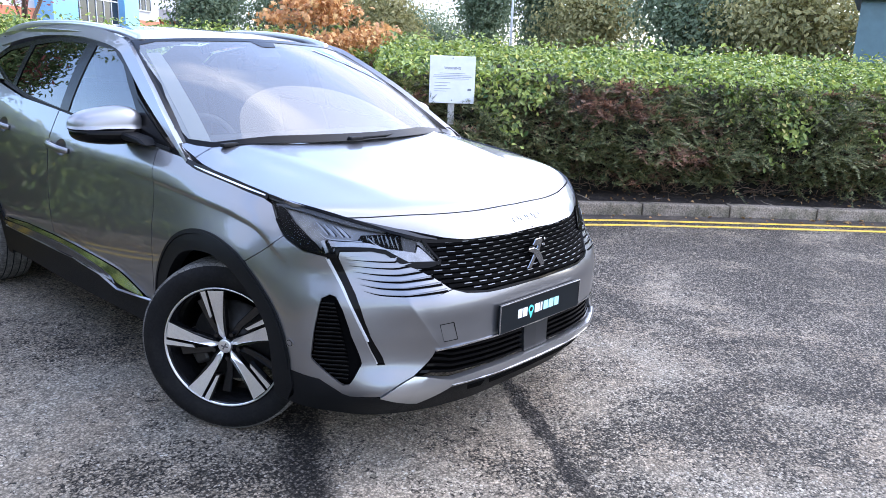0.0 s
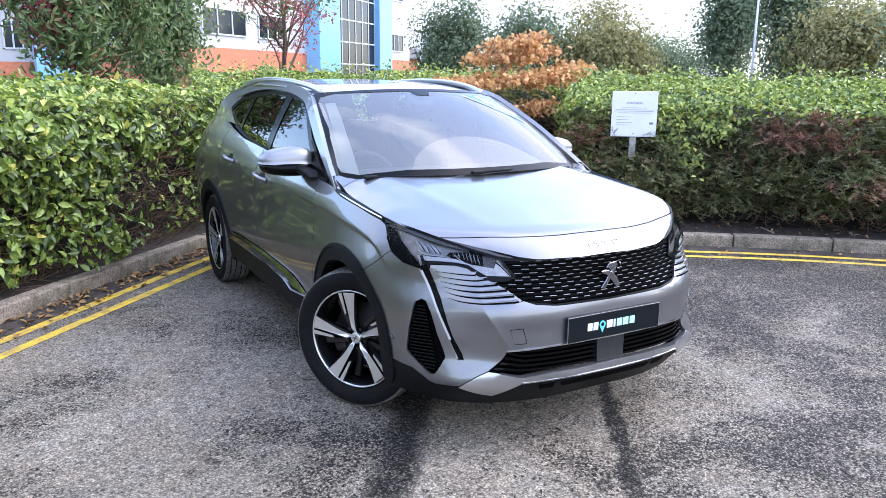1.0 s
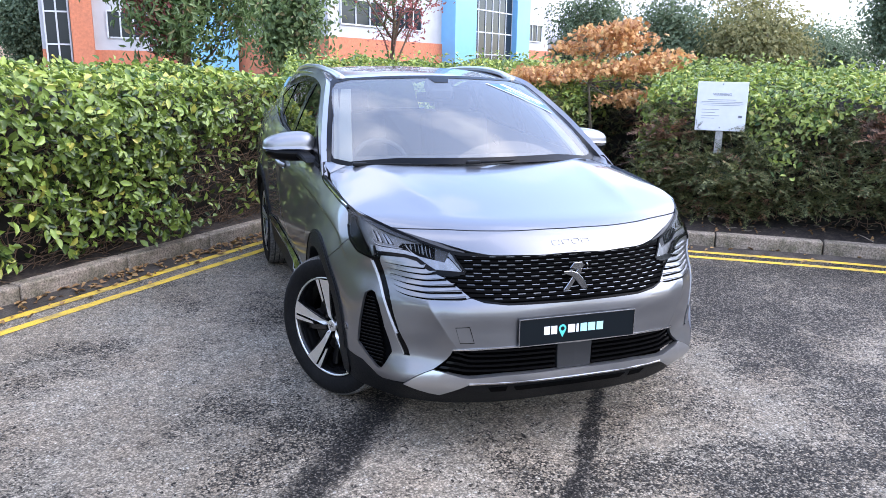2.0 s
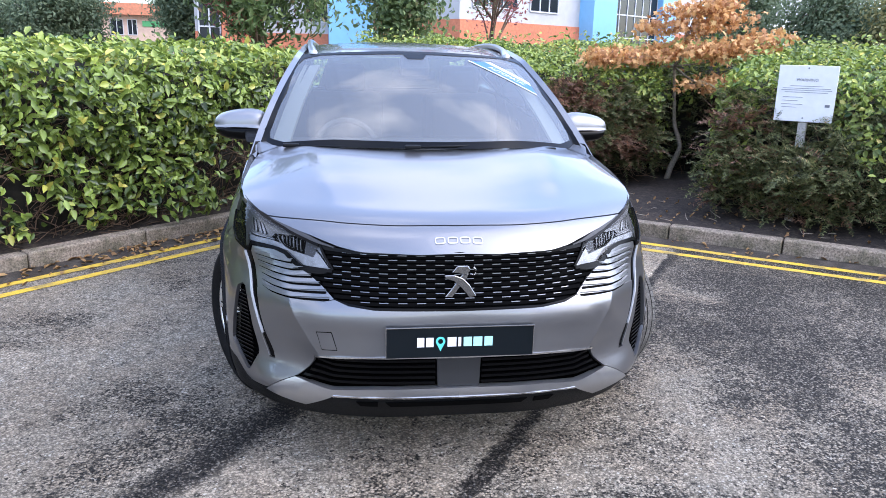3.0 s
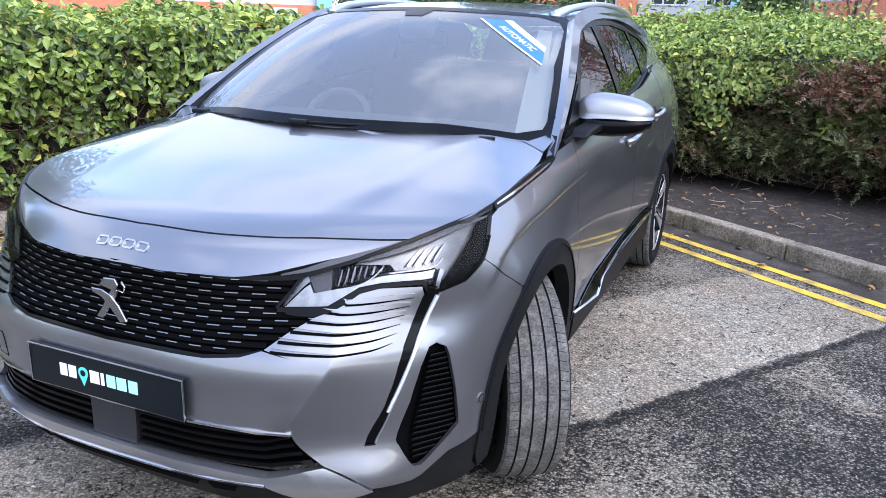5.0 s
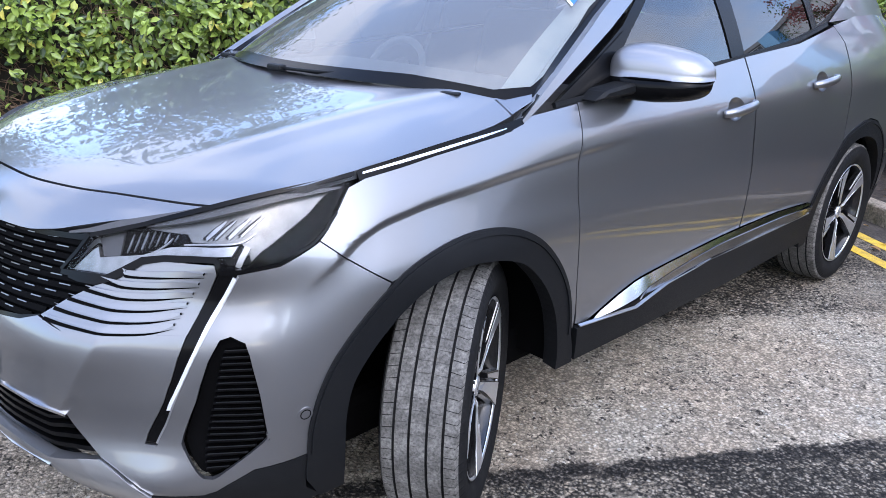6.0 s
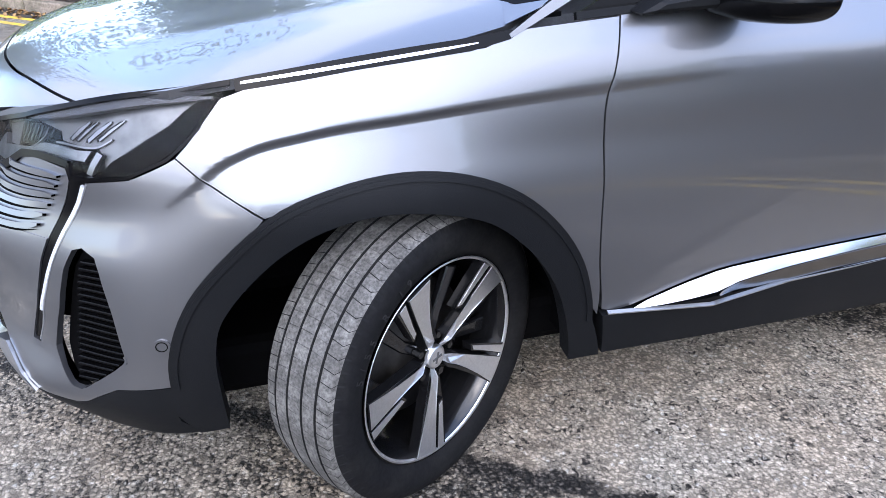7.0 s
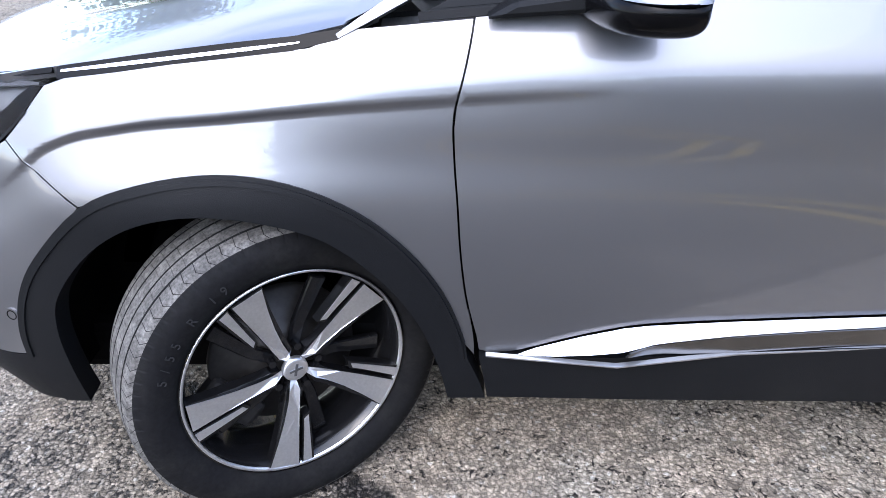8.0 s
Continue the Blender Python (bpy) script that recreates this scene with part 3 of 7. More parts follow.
# headlamps and fins, once for each side
def fin_rows():
    """Six slats that run from the grille seam to the light strip."""
    out = []
    for k in range(6):
        zk, zr, ur = 0.802 - 0.0216 * k, 0.812 - 0.0206 * k, 4.42 - 0.085 * k
        us = hermite((0.690, 0.714, 0.737, 0.757, 0.780, 0.802), (1.95, 2.02, 2.16, 2.36, 2.60, 2.93), zk)
        out.append([(us, zk + 0.007), ((us + 3.05) / 2, zk + 0.003), (3.05, zk), (3.6, zk + 0.003), (ur, zr)])
    return out


def lamp_parts(side):
    def m(shape, name):
        return (shape if side > 0 else shape.flip()).mesh(name)

    lamp = part("headlamp", m(panel(flank_at, on_flank(HL_LOW + HL_STEP + HL_BACK + HL_TOP), 0.025, 0.05, lift=-0.055), "lamp_back"), LAMP_GREY, car, "clear-lensed slim headlamp")
    part("lens", m(panel(flank_at, on_flank(HL_LOW + HL_STEP + HL_BACK + HL_TOP), 0.025, 0.0, lift=-0.001), "lens"), LENS, lamp, "clear plastic lens").visible_shadow = False
    # charcoal wedge under the nose panel, seal, thick black lower rim, dark rear crescent
    top = on_flank([(6.66, 0.992)] + HL_TOP)
    part("upper_bezel", m(strip(flank_at, on_flank([(1.88, 0.866), (2.19, 0.8765), (2.61, 0.8935), (3.09, 0.909), (3.66, 0.9265), (4.11, 0.939)]), [0.004, 0.009, 0.015, 0.013, 0.006, 0.003], lift=-0.001, thick=0.03), "bezel"), BEZEL, lamp, "charcoal bezel")
    part("upper_bezel", m(strip(flank_at, rounded(on_flank([(6.50, 0.966), (5.60, 0.9585), (4.80, 0.943), (4.06, 0.9245), (3.42, 0.9065), (3.10, 0.897)]), 3, True), [0.004 + 0.013 * min(1, i / 4, (15 - i) / 6) for i in range(16)], lift=-0.004, thick=0.012), "bezel_grey"), BEZEL, lamp, "smoked grey band")
    part("edge_seal", m(strip(flank_at, rounded([(a, z - 0.003) for a, z in top], 3, True), 0.009, lift=0.003, thick=0.03), "seal"), GLOSS, lamp)
    part("lower_bezel", m(strip(flank_at, on_flank([(1.90, 0.786), (2.25, 0.787), (2.67, 0.7875), (2.92, 0.806), (3.20, 0.831), (3.58, 0.840), (4.11, 0.8435), (4.66, 0.8445)]), [0.010, 0.014, 0.017, 0.019, 0.016, 0.013, 0.012, 0.012], lift=0.002, thick=0.03), "bezel_low"), GLOSS, lamp, "gloss black bezel")
    part("lower_bezel", m(strip(flank_at, [(a, z + 0.002) for a, z in on_flank([(4.64, 0.842)] + HL_STEP + HL_BACK[:4])], [0.014, 0.012, 0.010, 0.006, 0.006, 0.006, 0.006], lift=0.002, thick=0.03), "bezel_rear_low"), GLOSS, lamp, "gloss black bezel")
    part("inner_bezel", m(strip(flank_at, on_flank([(1.885, 0.790), (2.06, 0.833), (2.19, 0.868)]), 0.008, lift=0.001, thick=0.03), "bezel_inner"), GLOSS, lamp, "gloss black bezel")
    part("rear_bezel", m(panel(flank_at, on_flank([(5.16, 0.822), (5.43, 0.824), (5.76, 0.839), (6.03, 0.863), (6.28, 0.893), (6.43, 0.935), (6.50, 0.968), (6.34, 0.962), (6.20, 0.944), (6.09, 0.922), (5.76, 0.890), (5.40, 0.857), (5.26, 0.834)]), 0.02, 0.02, lift=-0.010), "bezel_rear"), DARK, lamp, "gloss black bezel")
    # inside the lens: pale shelf, dark inner box, ribbed projector, satin outer slope, white guides
    part("reflector", m(panel(flank_at, on_flank([(3.93, 0.876), (4.47, 0.878), (5.0, 0.880), (5.17, 0.866), (5.26, 0.838), (5.40, 0.858), (5.76, 0.891), (6.09, 0.924), (6.34, 0.963), (5.6, 0.964), (4.80, 0.947), (4.06, 0.927), (3.36, 0.905), (3.05, 0.894), (3.80, 0.891)]), 0.02, 0.012, lift=-0.026), "slope"), LAMP_SLOPE, lamp, "satin chromed reflector")
    part("shelf", m(panel(flank_at, on_flank([(1.97, 0.793), (2.25, 0.795), (2.66, 0.797), (2.94, 0.819), (3.22, 0.839), (3.57, 0.847), (4.29, 0.850), (4.90, 0.853), (4.98, 0.873), (4.47, 0.869), (3.87, 0.866), (3.57, 0.862), (3.36, 0.854), (3.12, 0.843), (2.70, 0.834), (2.37, 0.826), (2.30, 0.846), (2.22, 0.838)]), 0.015, 0.010, lift=-0.014), "shelf"), LAMP_BRIGHT, lamp, "pale chromed shelf")
    part("inner_cheek", m(panel(flank_at, on_flank([(1.945, 0.796), (1.99, 0.797), (2.29, 0.853), (2.25, 0.864), (2.17, 0.855)]), 0.015, 0.010, lift=-0.018), "inner_cheek"), LAMP_CHROME, lamp, "grey inner cheek")
    part("shelf_gap", m(strip(flank_at, on_flank([(1.985, 0.796), (2.20, 0.838), (2.30, 0.852)]), 0.003, lift=-0.012, thick=0.006), "shelf_gap"), DARK, lamp)
    part("inner_box", m(panel(flank_at, on_flank([(2.24, 0.862), (2.31, 0.850), (2.38, 0.829), (2.67, 0.833), (2.65, 0.879)]), 0.015, 0.02, lift=-0.022), "inner_box"), BEZEL, lamp, "dark grey inner box")
    bowl = part("projector_bowl", m(panel(flank_at, on_flank([(2.68, 0.836), (3.06, 0.846), (3.36, 0.857), (3.57, 0.869), (3.93, 0.876), (3.81, 0.891), (3.05, 0.893), (2.67, 0.880)]), 0.02, 0.02, lift=-0.024), "bowl"), DARK, lamp, "dark projector bowl")
    for k, u0 in enumerate((2.78, 2.90, 3.02, 3.14, 3.26, 3.42, 3.60)):
        z0, z1 = (0.843, 0.847, 0.852, 0.857, 0.861, 0.868, 0.874)[k], (0.879, 0.884, 0.888, 0.890, 0.890, 0.889, 0.888)[k]
        part("projector_rib", m(strip(flank_at, on_flank([(u0, z0), (u0 + 0.03, (z0 + z1) / 2), (u0 + 0.05, z1)]), [0.004, 0.007, 0.003] if k in (2, 5) else [0.002, 0.004, 0.002], lift=-0.021, thick=0.004), "rib"), LAMP_CHROME, bowl)
    part("light_guide", m(strip(flank_at, rounded(on_flank([(2.64, 0.831), (3.0, 0.836), (3.3, 0.850), (3.51, 0.868), (3.60, 0.880)]), 3, True), 0.003, lift=-0.013, thick=0.004), "guide_inner"), LAMP_BRIGHT, lamp, "white light guide")
    part("light_guide", m(strip(flank_at, rounded(on_flank([(3.80, 0.870), (4.47, 0.876), (4.92, 0.879), (5.10, 0.885), (5.24, 0.896)]), 3, True), 0.003, lift=-0.021, thick=0.006), "guide_outer"), LAMP_BRIGHT, lamp, "white light guide")
    part("light_blade", m(strip(flank_at, on_flank([(5.04, 0.828), (5.09, 0.848), (5.16, 0.870)]), [0.012, 0.013, 0.014], lift=-0.0125, thick=0.010), "blade"), LAMP_BRIGHT, lamp, "white light guide")
    for u0, z0, w0 in ((4.22, 0.884, 0.010), (4.42, 0.886, 0.006), (4.72, 0.889, 0.010), (4.98, 0.893, 0.006)):
        shade = [(u0 - 0.07, z0), (u0 + 0.09, z0 + 0.018), (u0 + 0.28, z0 + 0.036)]
        part("light_guide", m(strip(flank_at, on_flank([(u + 0.07, z) for u, z in shade]), [w0 * 0.7, w0, w0 * 0.4], lift=-0.0225, thick=0.004), "guide"), LAMP_BRIGHT, lamp, "slanting light guide")
        part("guide_gap", m(strip(flank_at, on_flank(shade), [0.006, 0.004, 0.001], lift=-0.0235, thick=0.003), "guide_gap"), LAMP_GREY, lamp)
    # light strip down the bumper
    drl = part("daytime_lamp", m(panel(flank_at, on_flank(DRL_IN + DRL_OUT), 0.012, 0.014, lift=-0.004), "drl"), GLOSS, car, "slim gloss black daytime lamp strip")
    mid = on_flank([(4.99, 0.808), (4.63, 0.728), (4.40, 0.663), (4.19, 0.600), (4.09, 0.555), (4.08, 0.53)])
    part("light_strip", m(strip(flank_at, rounded(mid, 4, True), [0.0085 - 0.002 * i / 20 for i in range(21)], lift=0.002, thick=0.008), "strip"), LAMP_WHITE, drl, "white light guide")
    part("edge_trim", m(strip(flank_at, rounded(on_flank([(5.05, 0.812)] + DRL_OUT[::-1][1:]), 3, True), 0.0035, lift=0.001, thick=0.01), "drl_edge"), SATIN, drl)
    # fin panel with its slats
    fin = part("fin_panel", m(panel(flank_at, on_flank([(1.87, 0.701)] + FIN_LOW[1:] + [(4.36, 0.731), (4.66, 0.814), (4.60, 0.834)] + HL_LOW[::-1][1:3] + [(2.90, 0.793)] + SEAM[::-1][1:3]), 0.02, 0.012, lift=-0.003), "fins"), PAINT, car, "silver panel with stepped horizontal fins")
    for row in fin_rows():
        line = rounded(on_flank(row), 4, True)
        n = len(line)
        part("fin", m(strip(flank_at, [(a, z + 0.004) for a, z in line], [(0.0075 + 0.0050 * i / n) * min(1, (n - 1 - i) / 3 + 0.35) * min(1, i / 8 + 0.04) for i in range(n)], lift=0.0055, thick=0.010), "fin"), PAINT, fin)
        # dark strip put in for the shade under each fin
        part("fin_groove", m(strip(flank_at, [(a, z - 0.0045) for a, z in line], [(0.0068 - 0.0040 * i / n) * min(1, (n - 1 - i) / 4 + 0.02) for i in range(n)], lift=0.0005, thick=0.003), "groove"), DARK, fin)
    # side duct: deep dark pocket with thin slats
    loop = on_flank(DUCT)
    duct = part("side_duct", m(panel(flank_at, rounded(loop, 2), 0.025, 0.045, lift=-0.030), "duct"), DARK, car, "black slatted bumper duct")
    for k in range(19):
        z = 0.392 + 0.0148 * k
        cross = []
        ring = rounded(loop, 2)
        for (a1, z1), (a2, z2) in zip(ring, ring[1:] + ring[:1]):
            if (z1 > z) != (z2 > z):
                cross.append(a1 + (a2 - a1) * (z - z1) / (z2 - z1))
        if len(cross) >= 2 and max(cross) - min(cross) > 0.03:
            a0, a1 = min(cross), max(cross)
            part("slat", m(strip(flank_at, [(a0 + (a1 - a0) * (0.30 + 0.68 * i / 5), z) for i in range(6)], 0.0055, lift=-0.012, thick=0.016), "slat"), GLOSS, duct)
            part("slat_edge", m(strip(flank_at, [(a0 + (a1 - a0) * (0.34 + 0.62 * i / 5), z + 0.002) for i in range(6)], 0.0016, lift=-0.0105, thick=0.002), "slat_edge"), LAMP_GREY, duct)
    part("duct_lip", m(strip(flank_at, rounded(on_flank([(5.66, 0.470), (5.64, 0.449), (5.13, 0.376), (4.96, 0.371), (4.83, 0.381), (4.51, 0.438)]), 4, True), 0.004, lift=0.001, thick=0.010), "lip"), PAINT, duct, "painted lower lip")
    # parking sensor
    a, z = along(6.1), 0.502
    ring = [(a + 0.016 * math.cos(t), z + 0.016 * math.sin(t)) for t in np.linspace(0, 2 * math.pi, 20, endpoint=False)]
    sensor = part("parking_sensor", m(panel(flank_at, ring, 0.008, 0.004, lift=0.003), "sensor"), PAINT, car)
    part("sensor_ring", m(strip(flank_at, [(a + 0.0105 * math.cos(t), z + 0.0105 * math.sin(t)) for t in np.linspace(0, 2 * math.pi, 21)], 0.002, lift=0.0036, thick=0.002), "sensor_ring"), DARK, sensor)
    # front wing
    wing_outline = on_flank([(6.223, 0.8675)]) + y_on_flank([(-0.2925, 0.7600)] + [(y_, z_ - 0.006) for y_, z_ in ARCH_OUT if y_ > -0.28][:-3]) + on_flank([(8.989, 0.412), (8.996, 0.5), (8.996, 0.7), (8.996, 0.9), (8.996, 1.076)]) + y_on_flank([(0.228, 1.060), (0.15, 1.031), (0.0, 1.0155), (-0.15, 0.998), (-0.30, 0.977)]) + on_flank([(6.60, 0.963), (6.46, 0.917), (6.34, 0.888)])
    part("front_wing", m(panel(flank_at, wing_outline, 0.02, 0.014, extra=shoulder_rows(-0.45, 0.42)), "wing"), PAINT, car, "grey metallic wing")
    mid_line = [(-0.315, 0.985, 0.010), (-0.2, 1.001, 0.0115), (-0.1, 1.0145, 0.0115), (0.0, 1.0255, 0.012), (0.12, 1.038, 0.0115), (0.20, 1.052, 0.008), (0.222, 1.058, 0.002)]
    part("wing_strip", m(panel(flank_at, y_on_flank([(y, z + w) for y, z, w in mid_line] + [(y, z - w) for y, z, w in mid_line[::-1]]), 0.02, 0.02, lift=0.001), "wing_strip"), GLOSS, car, "black strip under bonnet edge")
    part("wing_chrome", m(strip(flank_at, y_on_flank([(-0.304, 0.988), (-0.2, 1.001), (-0.1, 1.0125), (0.05, 1.0295), (0.135, 1.0395)]), [0.004, 0.006, 0.006, 0.0055, 0.002], lift=0.004, thick=0.008), "wing_chrome"), CHROME, car, "chrome strip")
    # wheel-arch cladding
    for centre in (0.0, 2.675):
        arch = y_on_flank([(y + centre, z) for y, z in ARCH_OUT] + [(y + centre, z) for y, z in ((0.447, 0.34), (0.46, 0.29))] + [(y + centre, z) for y, z in ARCH_IN[::-1]] + [(y + centre, z) for y, z in ((-0.465, 0.265), (-0.505, 0.33))])
        part("arch_cladding", m(panel(flank_at, arch, 0.022, 0.05, lift=0.006), "arch"), PLASTIC, car, "black plastic wheel-arch cladding")
        part("arch_bead", m(strip(flank_at, [p for p in rounded(y_on_flank([(y * 0.975 + centre, 0.40 + (z - 0.40) * 0.968) for y, z in ARCH_OUT]), 1, True)], 0.010, lift=0.010, thick=0.01), "bead"), PLASTIC, car)
        v, f = lathe([(0.36, 0.0), (0.42, 0.0), (0.44, 0.05), (0.44, 0.30)], 48)
        liner = Shape([(x + 0.52, y + centre - 0.02, z + 0.34) for x, y, z in v], [(0, 0, 1)] * len(v), f)
        roofed = [q for q in liner.f if min(liner.v[i_][2] for i_ in q) > 0.27]
        me = mesh_of("liner", [(p[0] * side, p[1], max(0.27, p[2])) for p in liner.v], roofed)
        part("arch_liner", me, DARK, car, "black felt wheel-arch liner")
    # doors: B-pillar cut at y 1.43, rear cut at 2.28
    def cup_ring(dy, z0):
        c = y_on_flank([(dy + 0.085, z0 + 0.004)])[0]
        return [(c[0] + 0.062 * math.cos(t), c[1] + 0.040 * math.sin(t)) for t in np.linspace(0, 2 * math.pi, 28, endpoint=False)]

    door = part("front_door", m(panel(flank_at, on_flank([(9.002, 1.078), (9.002, 0.9), (9.002, 0.7), (9.002, 0.5), (9.006, 0.425)]) + rounded(y_on_flank([(0.47, 0.418), (0.525, 0.4240), (0.62, 0.4555), (0.70, 0.4785), (0.78, 0.4945), (0.947, 0.5065), (1.233, 0.5215), (1.455, 0.5265)]), 3, True) + y_on_flank([(1.46, 0.75), (1.43, 0.95), (1.425, 1.155), (1.1, 1.127), (0.7, 1.100)]), 0.03, 0.014, holes=[cup_ring(1.20, 0.988)], extra=shoulder_rows(0.42, 0.96)), "door"), PAINT, car, "grey metallic front door")
    rear = part("rear_door", m(panel(flank_at, y_on_flank([(1.435, 1.156), (1.44, 0.95), (1.47, 0.75), (1.465, 0.5265), (1.8, 0.5235), (2.15, 0.502), (2.20, 0.46), (2.225, 0.55), (2.29, 0.66), (2.37, 0.73), (2.38, 0.95), (2.36, 1.18), (2.30, 1.246), (1.9, 1.188)]), 0.035, 0.014, holes=[cup_ring(1.97, 1.032)]), "rear_door"), PAINT, car, "grey metallic rear door")
    part("rear_quarter", m(panel(flank_at, y_on_flank([(2.30, 1.25), (2.37, 1.18), (2.39, 0.95), (2.38, 0.74), (2.46, 0.785), (2.58, 0.82), (2.70, 0.825), (2.82, 0.80), (2.95, 0.73), (3.06, 0.6), (3.11, 0.45), (3.12, 0.40)]) + on_flank([(13.6, 0.40), (14.0, 0.40), (15.0, 0.40), (15.0, 1.05), (14.0, 1.10), (13.3, 1.28)]) + y_on_flank([(2.9, 1.29), (2.6, 1.285)]), 0.04, 0.014), "quarter"), PAINT, car, "grey metallic rear quarter")
    part("rear_skirt", m(panel(flank_at, y_on_flank([(3.13, 0.395), (3.12, 0.27)]) + on_flank([(14.0, 0.25), (15.0, 0.25), (15.0, 0.395), (14.0, 0.395)]), 0.05, 0.02), "rear_skirt"), PLASTIC, car, "black plastic rear skirt")
    # sill
    sill_up = [(0.446, 0.412), (0.60, 0.413), (0.73, 0.411), (1.0, 0.430), (1.3, 0.444), (1.8, 0.446), (2.15, 0.446), (2.20, 0.452)]
    part("sill_cladding", m(panel(flank_at, y_on_flank(sill_up + [(2.22, 0.30), (1.5, 0.285), (0.8, 0.29), (0.464, 0.298)]), 0.03, 0.05, lift=0.010), "sill"), PLASTIC, car, "black plastic sill cladding")
    part("sill_chrome", m(panel(sill_at, rounded(y_on_flank([(0.525, 0.419), (0.62, 0.454), (0.70, 0.477), (0.78, 0.493), (0.947, 0.505), (1.233, 0.520), (1.46, 0.524), (1.80, 0.522), (2.10, 0.503), (2.15, 0.492), (1.80, 0.504), (1.45, 0.507), (1.245, 0.503), (1.01, 0.486), (0.88, 0.473), (0.79, 0.461), (0.73, 0.443), (0.6, 0.424)]), 2), 0.014, 0.02, lift=0.004), "sill_chrome"), CHROME, car, "polished chrome sill strip")
    part("sill_smoked", m(panel(sill_low, rounded(y_on_flank([(0.737, 0.436), (0.79, 0.4590), (0.88, 0.4710), (1.01, 0.4845), (1.245, 0.5015), (1.45, 0.5055), (1.8, 0.5025), (2.14, 0.489), (2.15, 0.455), (1.8, 0.446), (1.26, 0.442), (0.966, 0.426)]), 2), 0.014, 0.004, lift=0.0), "sill_smoked"), SILL_CHROME, car, "chrome lower face of sill strip")
    part("sill_edge", m(strip(sill_low, y_on_flank([(0.46, 0.416), (0.72, 0.413), (0.966, 0.424), (1.26, 0.440), (1.8, 0.444), (2.16, 0.450)]), 0.004, lift=0.004, thick=0.01), "sill_edge"), SATIN, car, "bright sill edge")
    part("door_under", m(panel(flank_at, y_on_flank([(0.46, 0.40), (0.46, 0.45), (0.70, 0.50), (1.0, 0.525), (1.3, 0.538), (1.8, 0.535), (2.15, 0.51), (2.2, 0.45), (2.15, 0.40), (1.3, 0.40)]), 0.05, 0.01, lift=-0.022), "under"), DARK, car)
    # handles over round hollows
    for dy, z0, owner in ((1.20, 0.988, door), (1.97, 1.032, rear)):
        x0 = float(flank(9.9 if dy < 1.5 else 10.85, z0)[0])
        pts = rounded([(x0 + 0.004, dy - 0.012, z0 - 0.002), (x0 + 0.026, dy + 0.02, z0 + 0.002), (x0 + 0.036, dy + 0.09, z0 + 0.008), (x0 + 0.032, dy + 0.165, z0 + 0.013), (x0 + 0.006, dy + 0.205, z0 + 0.015)], 4, True)
        v, f = tube([(p[0] * side, p[1], p[2]) for p in pts], 0.0125, 12, [0.55 + 0.5 * math.sin(math.pi * min(1, max(0, 0.12 + 0.8 * i / (len(pts) - 1)))) for i in range(len(pts))])
        h = part("door_handle", mesh_of("handle", [(a, b, z0 + 0.006 + (c - z0 - 0.006) * 1.35) for a, b, c in v], f), PAINT, owner, "painted bar handle")
        c = y_on_flank([(dy + 0.085, z0 + 0.004)])[0]

        def hollow(a, z, c=c):
            d = ((a - c[0]) / 0.062) ** 2 + ((z - c[1]) / 0.040) ** 2
            return flank_at(a, z) - np.array((0.026 * max(0.0, 1 - d) ** 0.8, 0, 0))

        part("handle_cup", m(panel(hollow, cup_ring(dy, z0), 0.010, 0.0), "cup"), PAINT, h, "hollow behind handle")


SILL_TOP = ((0.47, 0.521, 0.62, 0.70, 0.78, 0.947, 1.233, 1.46, 1.80, 2.10, 2.2), (0.415, 0.419, 0.451, 0.474, 0.490, 0.502, 0.517, 0.523, 0.520, 0.503, 0.48))
SILL_FOLD = ((0.47, 0.72, 0.79, 0.88, 1.01, 1.245, 1.45, 1.80, 2.2), (0.416, 0.423, 0.455, 0.468, 0.480, 0.495, 0.497, 0.494, 0.47))


def sill_at(a, z):
    """The upper face of the sill strip leans outward below the door edge."""
    p = flank_at(a, z)
    return p + np.array((0.008 + 0.64 * (float(hermite(*SILL_TOP, p[1])) - z), 0, 0))


def sill_low(a, z):
    """Below its fold the strip turns under."""
    p = flank_at(a, z)
    fold = float(hermite(*SILL_FOLD, p[1]))
    return p + np.array((0.008 + 0.64 * (float(hermite(*SILL_TOP, p[1])) - fold) - 0.30 * (fold - z), 0, 0))


for s_ in (1, -1):
    lamp_parts(s_)

